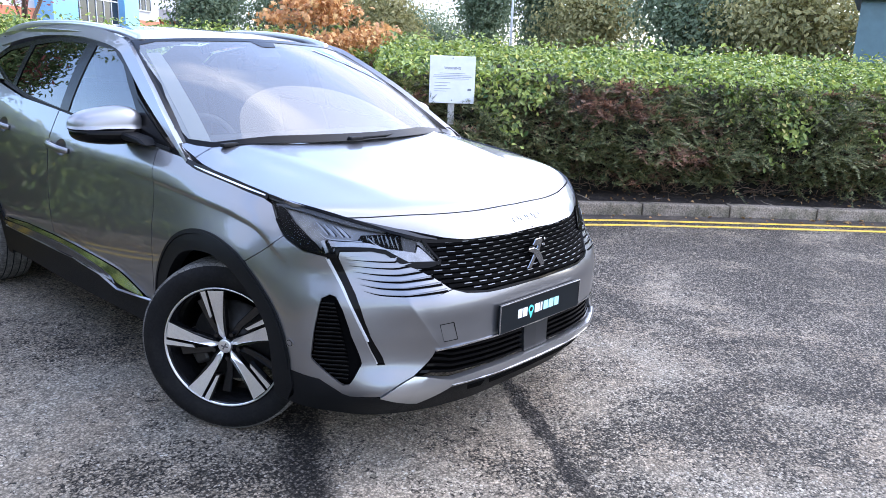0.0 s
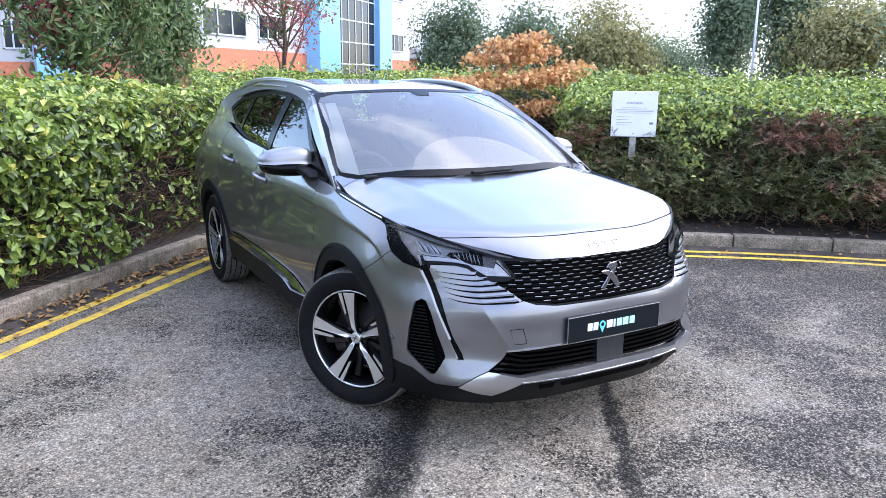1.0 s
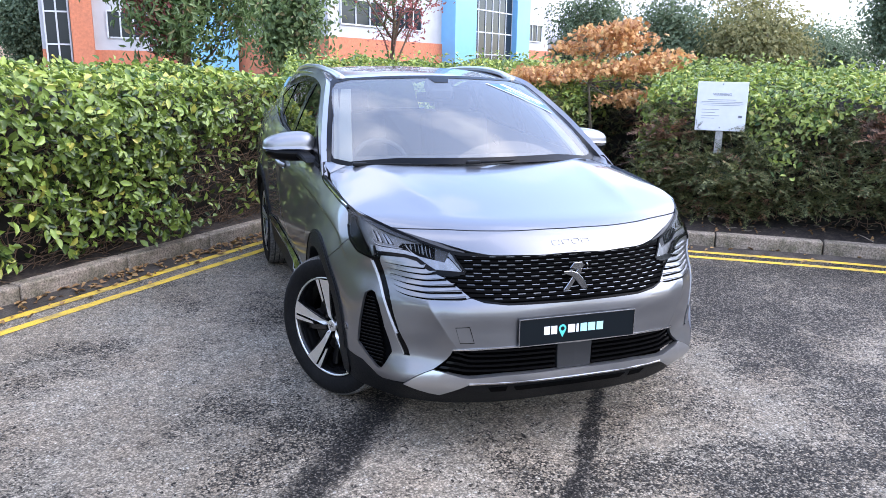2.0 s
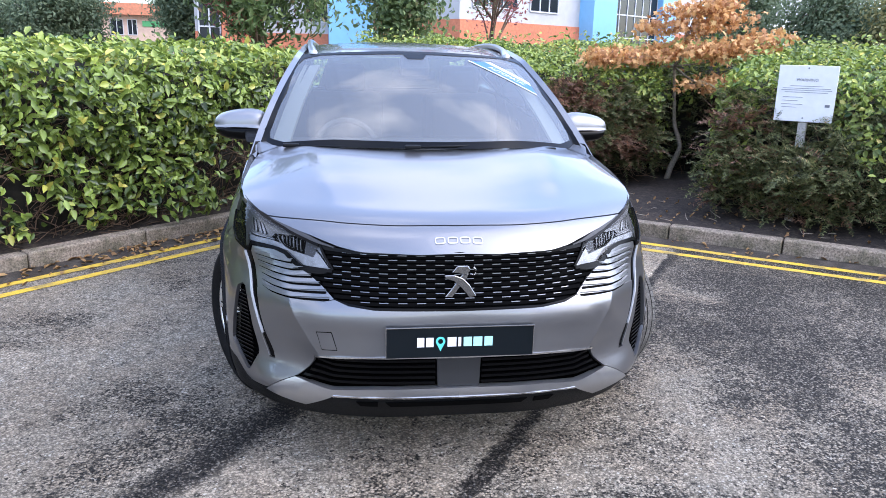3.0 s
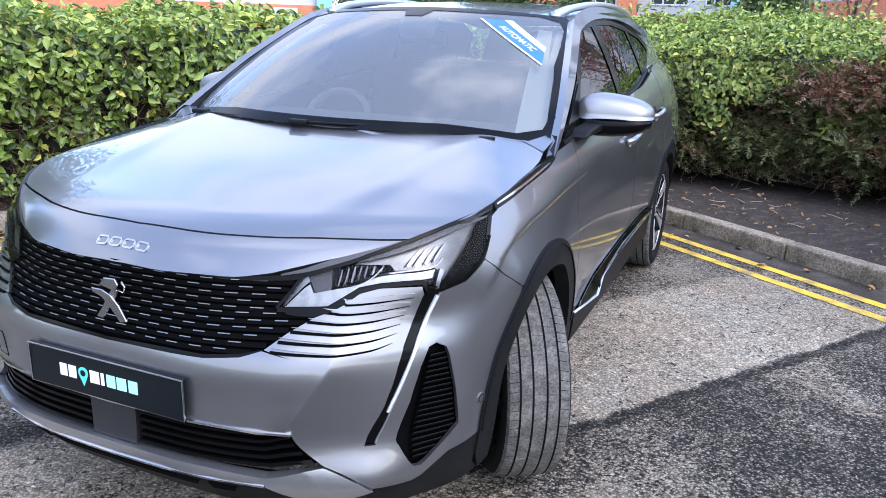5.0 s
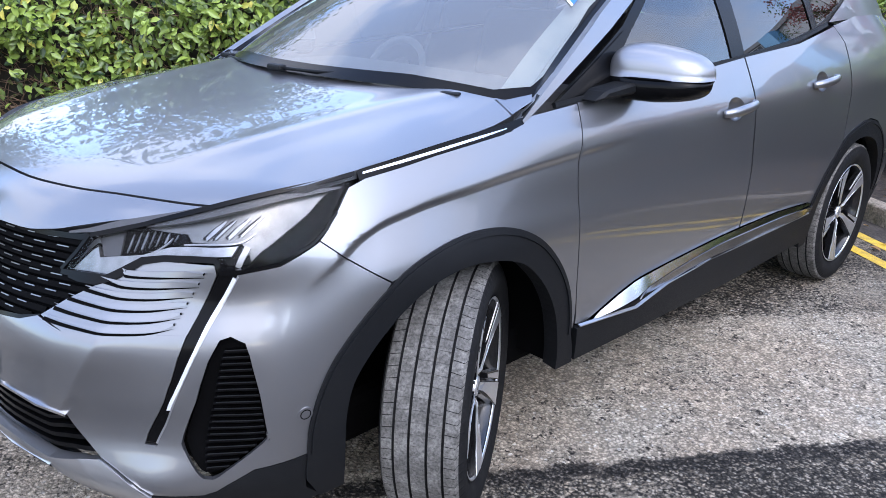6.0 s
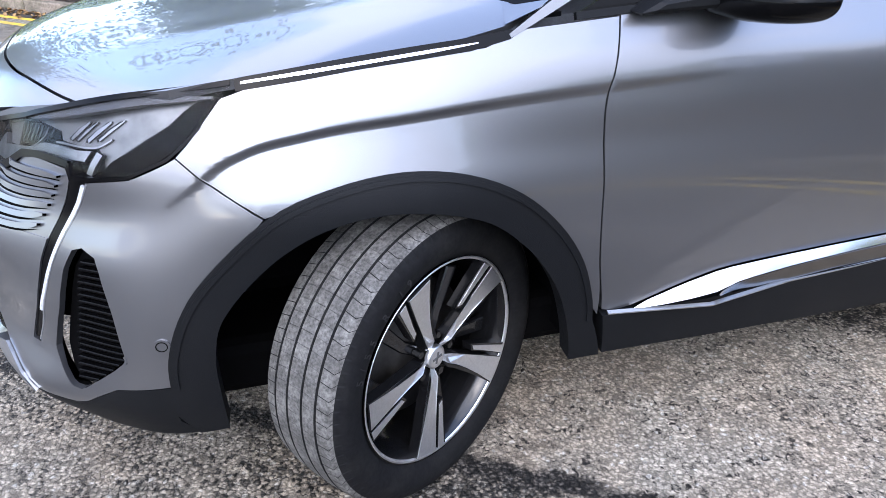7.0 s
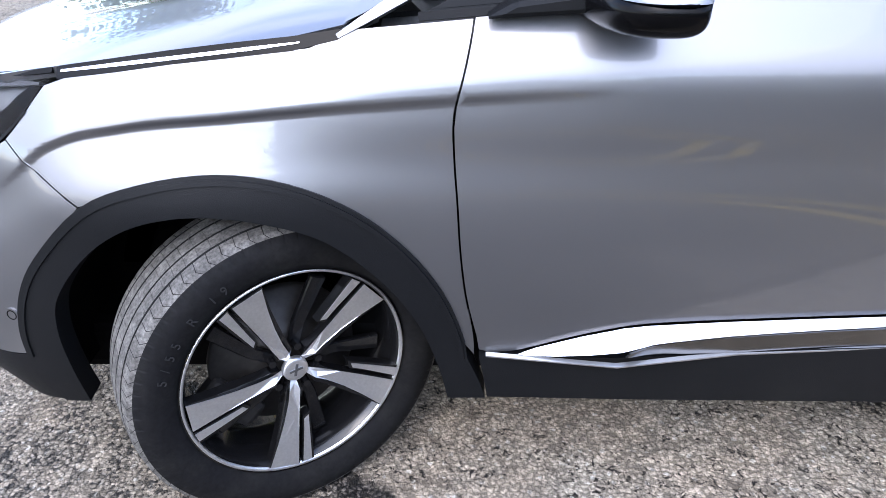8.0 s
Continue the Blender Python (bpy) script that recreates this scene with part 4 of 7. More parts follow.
# grille: dark back, stepped slats with bright dashes
GRILLE = on_flank([(0, 0.676), (1.17, 0.680), (1.60, 0.690), (1.85, 0.700), (2.13, 0.740), (2.49, 0.772), (2.80, 0.790), (2.45, 0.784), (2.03, 0.785), (2.05, 0.81), (2.22, 0.862), (1.62, 0.856), (1.24, 0.858), (0.62, 0.861), (0, 0.863)])
grille = part("grille", panel(flank_at, GRILLE, 0.03, 0.02, lift=-0.022).both().mesh("grille_back"), DARK, car, "black radiator grille with bright dashes")
ROWS = 11
for k in range(ROWS):
    z = 0.692 + 0.0158 * k
    reach = hermite((0.69, 0.71, 0.74, 0.775, 0.79, 0.80, 0.86), (1.70, 1.92, 2.14, 2.44, 2.00, 1.98, 2.12), z)
    end = along(min(reach, 2.45)) - 0.003

    def wave(i, n, e=end, z=z):
        a = e * i / n
        return (a, z + 0.010 * (a / 0.5) ** 2 * (0.4 if z < 0.78 else -0.25))

    bar = strip(flank_at, [wave(i, 16) for i in range(17)], 0.0105, lift=-0.006, thick=0.016)
    slat = part("grille_slat", bar.both().mesh("slat"), DARK, grille)
    dashes = Shape()
    pitch, off = 0.066, (0.033 if k % 2 else 0.0)
    i = 0
    while True:
        a0 = off + pitch * i - 0.013
        if a0 + 0.032 > end - 0.002:
            break
        if a0 > -0.001 or off == 0:
            lo = max(0.0, a0)
            zz = lambda a, z=z: z + 0.010 * (a / 0.5) ** 2 * (0.4 if z < 0.78 else -0.25) + 0.0035
            one = strip(flank_at, [(lo, zz(lo)), (a0 + 0.016, zz(a0 + 0.016)), (a0 + 0.032, zz(a0 + 0.032))], 0.0021, lift=-0.0045, thick=0.003)
            dashes.add(one.both())
        i += 1
    part("dash_trim", dashes.mesh("dashes"), DASH, slat, "small bright dashes", "stuff")
part("grille_frame", strip(flank_at, on_flank([(0, 0.671), (1.17, 0.675), (1.60, 0.685), (1.87, 0.697)]), 0.010, lift=-0.002, thick=0.02).both().mesh("frame_low"), GLOSS, grille)
part("grille_frame", strip(flank_at, on_flank([(0, 0.862), (0.62, 0.860), (1.24, 0.857), (1.62, 0.857), (2.05, 0.860), (2.3, 0.872)]), 0.012, lift=-0.004, thick=0.02).both().mesh("frame_top"), GLOSS, grille)
for s_ in (1, -1):
    seam_strip = strip(flank_at, on_flank([(2.02, 0.783), (2.2, 0.780), (2.5, 0.779), (2.75, 0.786)]), [0.012, 0.014, 0.012, 0.005], lift=0.0, thick=0.02)
    part("lamp_bridge", (seam_strip if s_ > 0 else seam_strip.flip()).mesh("bridge"), GLOSS, grille)
    cheek = panel(flank_at, on_flank([(1.98, 0.788), (2.10, 0.788), (2.31, 0.862), (2.24, 0.868), (2.06, 0.856), (1.96, 0.82)]), 0.015, 0.02, lift=-0.024)
    part("grille_cheek", (cheek if s_ > 0 else cheek.flip()).mesh("cheek"), DARK, grille, "gloss black cheek")

# emblem: a plain upright beast-like shape of crossing strokes
def stroke(pts, lift, thick=0.008):
    return prism(pts, lambda a, b, c: (a, -0.912 - lift - c, 0.767 + b), thick, 0.002)


emblem = part("emblem", stroke([(-0.056, 0.026), (-0.052, 0.014), (-0.022, 0.004), (0.006, -0.022), (0.034, -0.056), (0.058, -0.050), (0.034, -0.010), (0.010, 0.014), (-0.020, 0.026)], 0.004), EMBLEM, car, "polished emblem of crossing strokes on grille")
part("emblem_stroke", stroke([(-0.052, -0.054), (-0.026, -0.056), (0.000, -0.018), (0.024, 0.012), (0.030, 0.030), (0.012, 0.034), (-0.006, 0.010), (-0.030, -0.026)], 0.0), EMBLEM, emblem)
part("emblem_stroke", stroke([(-0.030, 0.036), (-0.012, 0.058), (0.026, 0.060), (0.036, 0.044), (0.022, 0.026), (-0.006, 0.032)], 0.002), EMBLEM, emblem)
part("emblem_stroke", mesh_of("tail", *tube([(0.034, -0.918, 0.797), (0.050, -0.918, 0.792), (0.055, -0.918, 0.810), (0.046, -0.918, 0.822)], 0.0035, 6)), EMBLEM, emblem)
# model badge: four plain rings in place of figures
for i in range(4):
    cx = -0.066 + 0.0445 * i
    ring_ = [(cx + 0.0165 * math.copysign(abs(math.cos(t)) ** 0.45, math.cos(t)), -0.860 + 0.0078 * math.copysign(abs(math.sin(t)) ** 0.45, math.sin(t))) for t in np.linspace(0, 2 * math.pi, 33)]
    part("badge_ring", strip(bonnet, ring_, 0.0034, lift=0.0030, thick=0.003).mesh("badge_ring"), SATIN, car, "satin raised badge ring")

# lower grille, radar block, chin and skirt
low = on_flank([(0, 0.500), (1.0, 0.501), (2.0, 0.493), (3.12, 0.489), (3.39, 0.402), (2.2, 0.390), (0, 0.386)])
lower = part("lower_grille", panel(flank_at, low, 0.03, 0.02, lift=-0.04).both().mesh("low_back"), DARK, car, "black slatted lower grille")
for k in range(5):
    z = 0.400 + 0.0205 * k
    end = 3.26 - 0.055 * k
    line = on_flank([(0.31, z), (1.0, z + 0.001), (2.0, z - 0.001), (2.55, z + 0.004), (end, z + 0.012)])
    one = strip(flank_at, rounded(line, 4, True), 0.009, lift=-0.010, thick=0.03)
    for s_ in (1, -1):
        part("slat", (one if s_ > 0 else one.flip()).mesh("low_slat"), GLOSS, lower)
part("radar_cover", panel(flank_at, on_flank([(0, 0.494), (0.29, 0.494), (0.28, 0.389), (0, 0.389)]), 0.02, 0.03, lift=-0.006).both().mesh("radar"), RADAR, lower, "dark plastic radar cover")
part("lower_trim", strip(flank_at, on_flank([(0, 0.501), (1.0, 0.502), (2.0, 0.494), (3.08, 0.490)]), 0.006, lift=0.007, thick=0.016).both().mesh("low_trim"), CHROME, lower, "bright trim line")
chin_outline = on_flank([(0, 0.386), (1.2, 0.384), (2.05, 0.372), (2.6, 0.384), (3.34, 0.399), (4.0, 0.333), (3.4, 0.308), (2.68, 0.284), (1.98, 0.345), (1.2, 0.348), (0, 0.348)])
part("chin_plate", panel(flank_at, chin_outline, 0.02, 0.03, lift=0.008).both().mesh("chin"), SATIN, car, "bright silver skid plate")
skirt_outline = on_flank([(0, 0.346), (1.2, 0.346), (1.98, 0.343), (2.66, 0.282), (3.4, 0.306), (4.0, 0.330), (4.85, 0.328), (5.05, 0.336), (5.54, 0.384)]) + y_on_flank([(-0.505, 0.397), (-0.50, 0.30), (-0.46, 0.262)]) + on_flank([(5.6, 0.25), (4.2, 0.228), (2.7, 0.222), (1.3, 0.222), (0, 0.222)])
part("chin_edge", strip(flank_at, on_flank([(0, 0.3505), (0.6, 0.3505), (1.2, 0.351), (1.98, 0.348)]), 0.006, lift=0.0105, thick=0.012).both().mesh("chin_edge"), CHROME, car, "bright edge of skid plate")
part("lower_skirt", panel(flank_at, skirt_outline, 0.025, 0.05).both().mesh("skirt"), PLASTIC, car, "black plastic lower skirt")
for x0, x1 in ((0.0, 1.0), (1.12, 1.5)):
    slot = panel(flank_at, on_flank([(x0, 0.325), (x1, 0.323), (x1 - 0.08, 0.300), (x0, 0.300)]), 0.03, 0.02, lift=0.003)
    for s_ in (1, -1):
        part("skirt_slot", (slot if s_ > 0 else slot.flip()).mesh("slot"), DARK, car)
# towing-eye cover
tow = [(1.96, 0.586), (2.42, 0.583), (2.55, 0.518), (1.93, 0.520)]
part("tow_cover", strip(flank_at, on_flank(tow + tow[:1]), 0.003, lift=0.0012, thick=0.002).flip().mesh("tow"), DARK, car, "outline of towing-eye cover")

# bonnet and nose lip
bon = lambda x, y: bonnet(x, y)
CUT = rounded([(0.0, -0.800), (0.2, -0.788), (0.36, -0.748), (0.49, -0.692), (0.605, -0.634), (0.682, -0.589)], 5, True)
EDGE = [(0.744, -0.514), (0.785, -0.43), (0.805, -0.32), (0.812, -0.15), (0.810, 0.0), (0.803, 0.12), (0.788, 0.215), (0.765, 0.262)]
COWL = [(0.725, 0.262), (0.5, 0.166), (0.25, 0.092), (0.0, 0.070)]
part("bonnet", panel(bon, CUT + EDGE + COWL, 0.016, 0.02).both().mesh("bonnet"), PAINT, car, "grey metallic bonnet")
LIP = [(x_, y_ - 0.006) for x_, y_ in CUT] + rounded([(0.676, -0.602), (0.598, -0.677), (0.512, -0.744), (0.455, -0.784), (0.40, -0.817), (0.31, -0.854), (0.15, -0.887), (0.0, -0.893)], 4, True)
part("nose_panel", panel(bon, LIP, 0.012, 0.03).both().mesh("nose"), PAINT, car, "grey metallic nose panel")

# windscreen, roof and glass
def scr(a, b):
    return screen(a / 0.7, b)


part("windscreen", panel(scr, [(-0.70, 0.0), (0.0, 0.0), (0.70, 0.0), (0.70, 0.5), (0.70, 1.0), (0.0, 1.0), (-0.70, 1.0), (-0.70, 0.5)], 0.06, 0.0, lift=0.002).mesh("screen"), SCREEN, car, "raked windscreen reflecting the sky").visible_shadow = False
frit = [(-0.70, 0.0), (0.70, 0.0), (0.70, 1.0), (-0.70, 1.0)]
for s_ in (1, -1):
    trim_ = [(s_ * a, b) for a, b in ((0.672, 0.08), (0.612, 0.08), (0.606, 0.5), (0.590, 0.92), (0.652, 0.92), (0.672, 0.5))]
    part("pillar_trim", panel(scr, trim_, 0.06, 0.012, lift=-0.035).mesh("pillar_trim"), CABIN_LIGHT, car, "pale inner pillar trim")
hole = rounded([(-0.684, 0.070), (-0.4, 0.056), (0.0, 0.050), (0.4, 0.056), (0.684, 0.070), (0.688, 0.5), (0.676, 0.93), (0.3, 0.955), (-0.3, 0.955), (-0.676, 0.93), (-0.688, 0.5)], 3)
part("screen_border", panel(scr, frit, 0.04, 0.0, lift=0.0045, holes=[hole]).mesh("frit"), GLOSS, car, "black screen border")
part("sensor_window", panel(scr, [(-0.075, 0.955), (-0.045, 0.885), (0.045, 0.885), (0.075, 0.955)], 0.03, 0.0, lift=0.0045).mesh("sensor_window"), GLOSS, car, "black sensor window")
for s_ in (1, -1):
    trim_ = [(0.697 * s_, 0.10), (0.697 * s_, 0.95), (0.672 * s_, 0.95), (0.664 * s_, 0.10)]
    part("pillar_trim", panel(scr, trim_ if s_ > 0 else trim_[::-1], 0.05, 0.0, lift=-0.04).mesh("pillar_trim"), CABIN_LIGHT, car, "pale inner pillar trim")
part("roof", panel(lambda a, b: roof(a / 0.6, b), [(-0.6, 0.955), (0.0, 0.955), (0.6, 0.955), (0.6, 1.6), (0.6, 2.4), (0.6, 3.2), (0.0, 3.25), (-0.6, 3.2), (-0.6, 2.4), (-0.6, 1.6)], 0.06, 0.02).mesh("roof"), PAINT, car, "grey metallic roof")
WAIST = [(0.34, 1.078), (0.7, 1.104), (1.1, 1.131), (1.5, 1.159), (1.9, 1.193), (2.3, 1.252)]


def cabin_side(side):
    def m(shape, name):
        return (shape if side > 0 else shape.flip()).mesh(name)

    part("front_window", m(panel(side_glass, [(0.60, 1.100), (0.7, 1.106), (1.1, 1.133), (1.37, 1.150), (1.33, 1.482), (1.12, 1.468), (0.95, 1.40), (0.75, 1.26), (0.62, 1.16)], 0.05, 0.004, lift=-0.004), "fw"), CLEAR, car, "side window").visible_shadow = False
    part("rear_window", m(panel(side_glass, [(1.45, 1.156), (1.9, 1.196), (2.14, 1.23), (2.10, 1.47), (1.75, 1.497), (1.42, 1.49)], 0.05, 0.004, lift=-0.004), "rw"), TINTED, car, "dark tinted rear side window").visible_shadow = False
    part("quarter_window", m(panel(side_glass, [(2.18, 1.24), (2.32, 1.27), (2.62, 1.36), (2.45, 1.43), (2.15, 1.468)], 0.05, 0.004, lift=-0.004), "qw"), TINTED, car, "dark tinted quarter window").visible_shadow = False
    part("window_frame", m(panel(side_glass, [(0.34, 1.080)] + WAIST[1:] + [(2.35, 1.275), (2.66, 1.37), (2.47, 1.445), (2.12, 1.492), (1.75, 1.517), (1.4, 1.510), (1.12, 1.492), (0.93, 1.415), (0.73, 1.275)], 0.04, 0.012, lift=0.0, holes=[[(0.61, 1.107), (0.7, 1.113), (1.1, 1.140), (1.36, 1.156), (1.32, 1.476), (1.12, 1.462), (0.96, 1.395), (0.76, 1.255), (0.63, 1.155)], [(1.46, 1.164), (1.9, 1.203), (2.13, 1.237), (2.09, 1.464), (1.75, 1.490), (1.43, 1.484)], [(2.19, 1.248), (2.32, 1.277), (2.60, 1.36), (2.44, 1.424), (2.16, 1.460)]]), "frame"), GLOSS, car, "gloss black window frame")
    part("waist_trim", m(strip(side_glass, rounded(WAIST, 4, True), 0.014, lift=0.008, thick=0.012), "waist"), PLASTIC, car, "black waist seal")
    # windscreen pillar: painted blade from wing to roof
    pil = [(0.20, 1.048), (0.45, 1.185), (0.70, 1.318), (0.93, 1.432), (1.08, 1.487), (1.4, 1.530), (1.8, 1.542), (2.2, 1.525), (2.6, 1.47)]
    part("roof_pillar", m(strip(side_glass, rounded(pil, 4, True), [0.008 + 0.044 * min(1, i / 7) for i in range(33)], lift=0.010, thick=0.03), "pillar"), PAINT, car, "grey metallic pillar and roof edge")
    top = [tuple(screen(0.985, t) + np.array((0.006, 0.0, 0.0))) for t in np.linspace(0, 1, 12)]
    low_ = [tuple(side_glass(y, z + 0.012) + np.array((0.004, 0, 0))) for y, z in rounded(pil[:5], 3, True)[:12]]
    v = [(p[0] * side, p[1], p[2]) for pair in zip(top, low_[:12] + [low_[-1]] * 2) for p in pair]
    part("pillar_seal", mesh_of("seal", v, [(2 * i, 2 * i + 1, 2 * i + 3, 2 * i + 2) for i in range(11)]), GLOSS, car, "black pillar seal")
    # body-coloured corner between bonnet, screen and pillar
    corner = [bonnet(0.70, 0.235), bonnet(0.790, 0.205), side_glass(0.30, 1.106), screen(1.0, 0.05), screen(0.92, 0.0)]
    corner = [(p[0] * side, p[1], p[2] + 0.003) for p in corner]
    part("pillar_foot", mesh_of("pillar_foot", corner, [(0, 1, 2, 3, 4) if side > 0 else (4, 3, 2, 1, 0)], [Vector((0.26 * side, -0.17, 0.95)).normalized()] * 5), PAINT, car)
    # roof rail
    rail = [(0.556, 1.06, 1.510), (0.565, 1.16, 1.533), (0.580, 1.30, 1.555), (0.594, 1.60, 1.578), (0.600, 2.0, 1.585), (0.592, 2.4, 1.572), (0.575, 2.66, 1.544), (0.568, 2.78, 1.515)]
    pts = rounded(rail, 4, True)
    v, f = tube([(x * side, y, z) for x, y, z in pts], 0.016, 8, [1.7 - 0.6 * min(1, min(i, len(pts) - 1 - i) / 8) for i in range(len(pts))])
    part("roof_rail", mesh_of("rail", v, f), SATIN, car, "satin silver roof rail")
    # tailgate corner and rear pillar
    part("rear_pillar", m(panel(side_glass, [(2.34, 1.262), (2.9, 1.28), (3.25, 1.25), (3.15, 1.42), (2.9, 1.50), (2.5, 1.50), (2.48, 1.452), (2.68, 1.375)], 0.05, 0.02), "rear_pillar"), PAINT, car, "grey metallic rear pillar")
    # door mirror: painted cap over a black lower half, on a black arm
    def mirror_half(upper):
        bm = bmesh.new()
        bmesh.ops.create_uvsphere(bm, u_segments=48, v_segments=32, radius=1)
        for vv in bm.verts:
            x, y, z = vv.co
            ex, ez = (0.50, 0.60) if upper else (0.46, 0.42)
            x, z = math.copysign(abs(x) ** ex, x), math.copysign(abs(z) ** ez, z)
            yy = math.copysign(abs(y) ** 0.8, y) * (1.0 if y < 0 else 0.5)
            # the cap is tallest over its inner third and falls off towards the tip; the black half narrows downwards
            rise = 0.094 * (1 - 0.34 * max(0.0, (x + 0.35) / 1.35) ** 1.5) if upper else 0.070 - 0.012 * max(0.0, x)
            wide = 0.141 if upper else 0.136 * (1 - 0.13 * max(0.0, -z) ** 2)
            vv.co = (side * (0.925 + wide * x), 0.705 + 0.092 * yy + 0.028 * x, 1.140 + rise * z)
        bmesh.ops.bisect_plane(bm, geom=bm.verts[:] + bm.edges[:] + bm.faces[:], plane_co=(0, 0, 1.140), plane_no=(0, 0, 1), clear_inner=upper, clear_outer=not upper)
        for fc in bm.faces:
            fc.smooth = True
        if side < 0:
            bmesh.ops.reverse_faces(bm, faces=bm.faces)
        return bm

    mirror = part("door_mirror", mirror_half(True), CAP, car, "grey-capped door mirror with black base")
    part("mirror_base", mirror_half(False), GLOSS, mirror, "black plastic lower half")
    part("mirror_gap", mesh_of("gap", *tube([(side * (0.925 + 0.1375 * math.copysign(abs(math.cos(t)) ** 0.60, math.cos(t))), 0.705 + 0.090 * math.copysign(abs(math.sin(t)) ** 0.8, math.sin(t)) * (1 if math.sin(t) < 0 else 0.5) + 0.028 * math.copysign(abs(math.cos(t)) ** 0.60, math.cos(t)), 1.140) for t in np.linspace(math.pi * 0.98, 2.02 * math.pi, 30)], 0.004, 6)), DARK, mirror)
    arm = prism([(0.45, 1.083), (0.64, 1.098), (0.76, 1.100), (0.76, 1.125), (0.62, 1.130), (0.50, 1.112)], lambda a, b, c: (side * (0.80 + c + 0.15 * (a - 0.45)), a, b), 0.075, 0.008)
    part("mirror_arm", arm, PLASTIC, mirror, "black plastic arm")
    part("mirror_glass", box_bm(0.20, 0.004, 0.10, (side * 0.918, 0.752, 1.150), 0.001, pose(0, 0, 0, 0, 0, 8 * side)), CHROME, mirror, "mirror glass")
    part("mirror_corner", m(panel(side_glass, [(0.36, 1.090), (0.60, 1.108), (0.62, 1.17), (0.72, 1.258)], 0.04, 0.01, lift=0.004), "corner"), GLOSS, car, "black corner panel")


for s_ in (1, -1):
    cabin_side(s_)
part("tail_window", panel(lambda a, b: np.array((a, 3.36 - 0.45 * (b - 1.22) - 0.12 * (a / 0.6) ** 2, b)), [(-0.6, 1.22), (0.6, 1.22), (0.5, 1.48), (-0.5, 1.48)], 0.08, 0.01, sign=-1).mesh("tail_window"), TINTED, car, "dark tinted tailgate window")
part("tailgate_top", panel(lambda a, b: np.array((a, 3.44 - 0.45 * (b - 1.05) - 0.16 * (a / 0.7) ** 2, b)), [(-0.72, 1.03), (0.72, 1.03), (0.64, 1.23), (-0.64, 1.23)], 0.08, 0.01, sign=-1).mesh("tailgate"), PAINT, car)

# cowl, wipers, sticker
part("cowl", panel(lambda x, y: bonnet(x, y) + np.array((0, 0, -0.012)), [(-0.74, 0.22), (-0.5, 0.10), (-0.25, 0.03), (0.0, 0.01), (0.25, 0.03), (0.5, 0.10), (0.74, 0.22), (0.76, 0.34), (0.5, 0.22), (0.0, 0.12), (-0.5, 0.22), (-0.76, 0.34)], 0.05, 0.01).mesh("cowl"), PLASTIC, car, "black plastic cowl")
for a, b in (((-0.10, 0.060, 1.112), (0.34, 0.135, 1.122)), ((-0.66, 0.20, 1.100), (-0.16, 0.095, 1.112))):
    w = part("wiper", mesh_of("wiper", *tube([a, ((a[0] + b[0]) / 2, (a[1] + b[1]) / 2 - 0.03, (a[2] + b[2]) / 2 + 0.002), b], 0.005, 6, [1.4, 1, 0.7])), PLASTIC, car, "black windscreen wiper")
    part("wiper_head", box_bm(0.075, 0.03, 0.018, (a[0] + 0.02, a[1] - 0.005, a[2] + 0.004), 0.006), PLASTIC, w)
part("wiper_head", box_bm(0.06, 0.022, 0.010, (0.60, 0.165, 1.098), 0.004, pose(0, 0, 0, 6, 0, 18)), PLASTIC, car, "black wiper pivot")
stick = part("windscreen_sticker", panel(scr, [(0.335, 0.885), (0.645, 0.50), (0.645, 0.60), (0.475, 0.885)], 0.04, 0.0, lift=0.0045).mesh("stick"), BLUE_PRINT, car, "blue and white corner sticker")
part("sticker_band", panel(scr, [(0.440, 0.885), (0.475, 0.885), (0.645, 0.645), (0.645, 0.60)], 0.04, 0.0, lift=0.0055).mesh("band"), WHITE_PRINT, stick)
part("sticker_band", panel(scr, [(0.325, 0.890), (0.645, 0.490), (0.645, 0.502), (0.337, 0.890)], 0.04, 0.0, lift=0.0055).mesh("band"), WHITE_PRINT, stick)
p0, p1 = screen(0.40 / 0.7, 0.862), screen(0.655 / 0.7, 0.545)
mid_, nrm = (p0 + p1) / 2, normal_on(scr, 0.53, 0.70)
xa = Vector(p1 - p0).normalized()
za = Vector(nrm).normalized()
ya = za.cross(xa).normalized()
mt = Matrix((xa, ya, za)).transposed().to_4x4()
mt.translation = Vector(mid_) + za * 0.013 - ya * 0.010
writing("AUTOMATIC", 0.040, WHITE_PRINT, stick, mt)

# plate with plain print
plate = part("front_plate", box_bm(0.524, 0.008, 0.114, (0, -0.958, 0.563), 0.002, pose(0, 0, 0, -2, 0, 0)), PLATE, car, "dark slate dealer plate with bright edge")
for dx, dz, sx, sz in ((0, 0.0555, 0.524, 0.0025), (0, -0.0555, 0.524, 0.0025), (0.261, 0, 0.0025, 0.113), (-0.261, 0, 0.0025, 0.113)):
    part("plate_edge", box_bm(sx, 0.004, sz, (dx, -0.9635 - 0.035 * dz, 0.563 + dz)), CHROME, plate)
def print_bar(x0, x1, z0, z1, mat):
    x0, x1 = 1.12 * x0, 1.12 * x1
    part("print_bar", box_bm(x1 - x0, 0.002, z1 - z0, ((x0 + x1) / 2, -0.9632, 0.563 + (z0 + z1) / 2)), mat, plate)


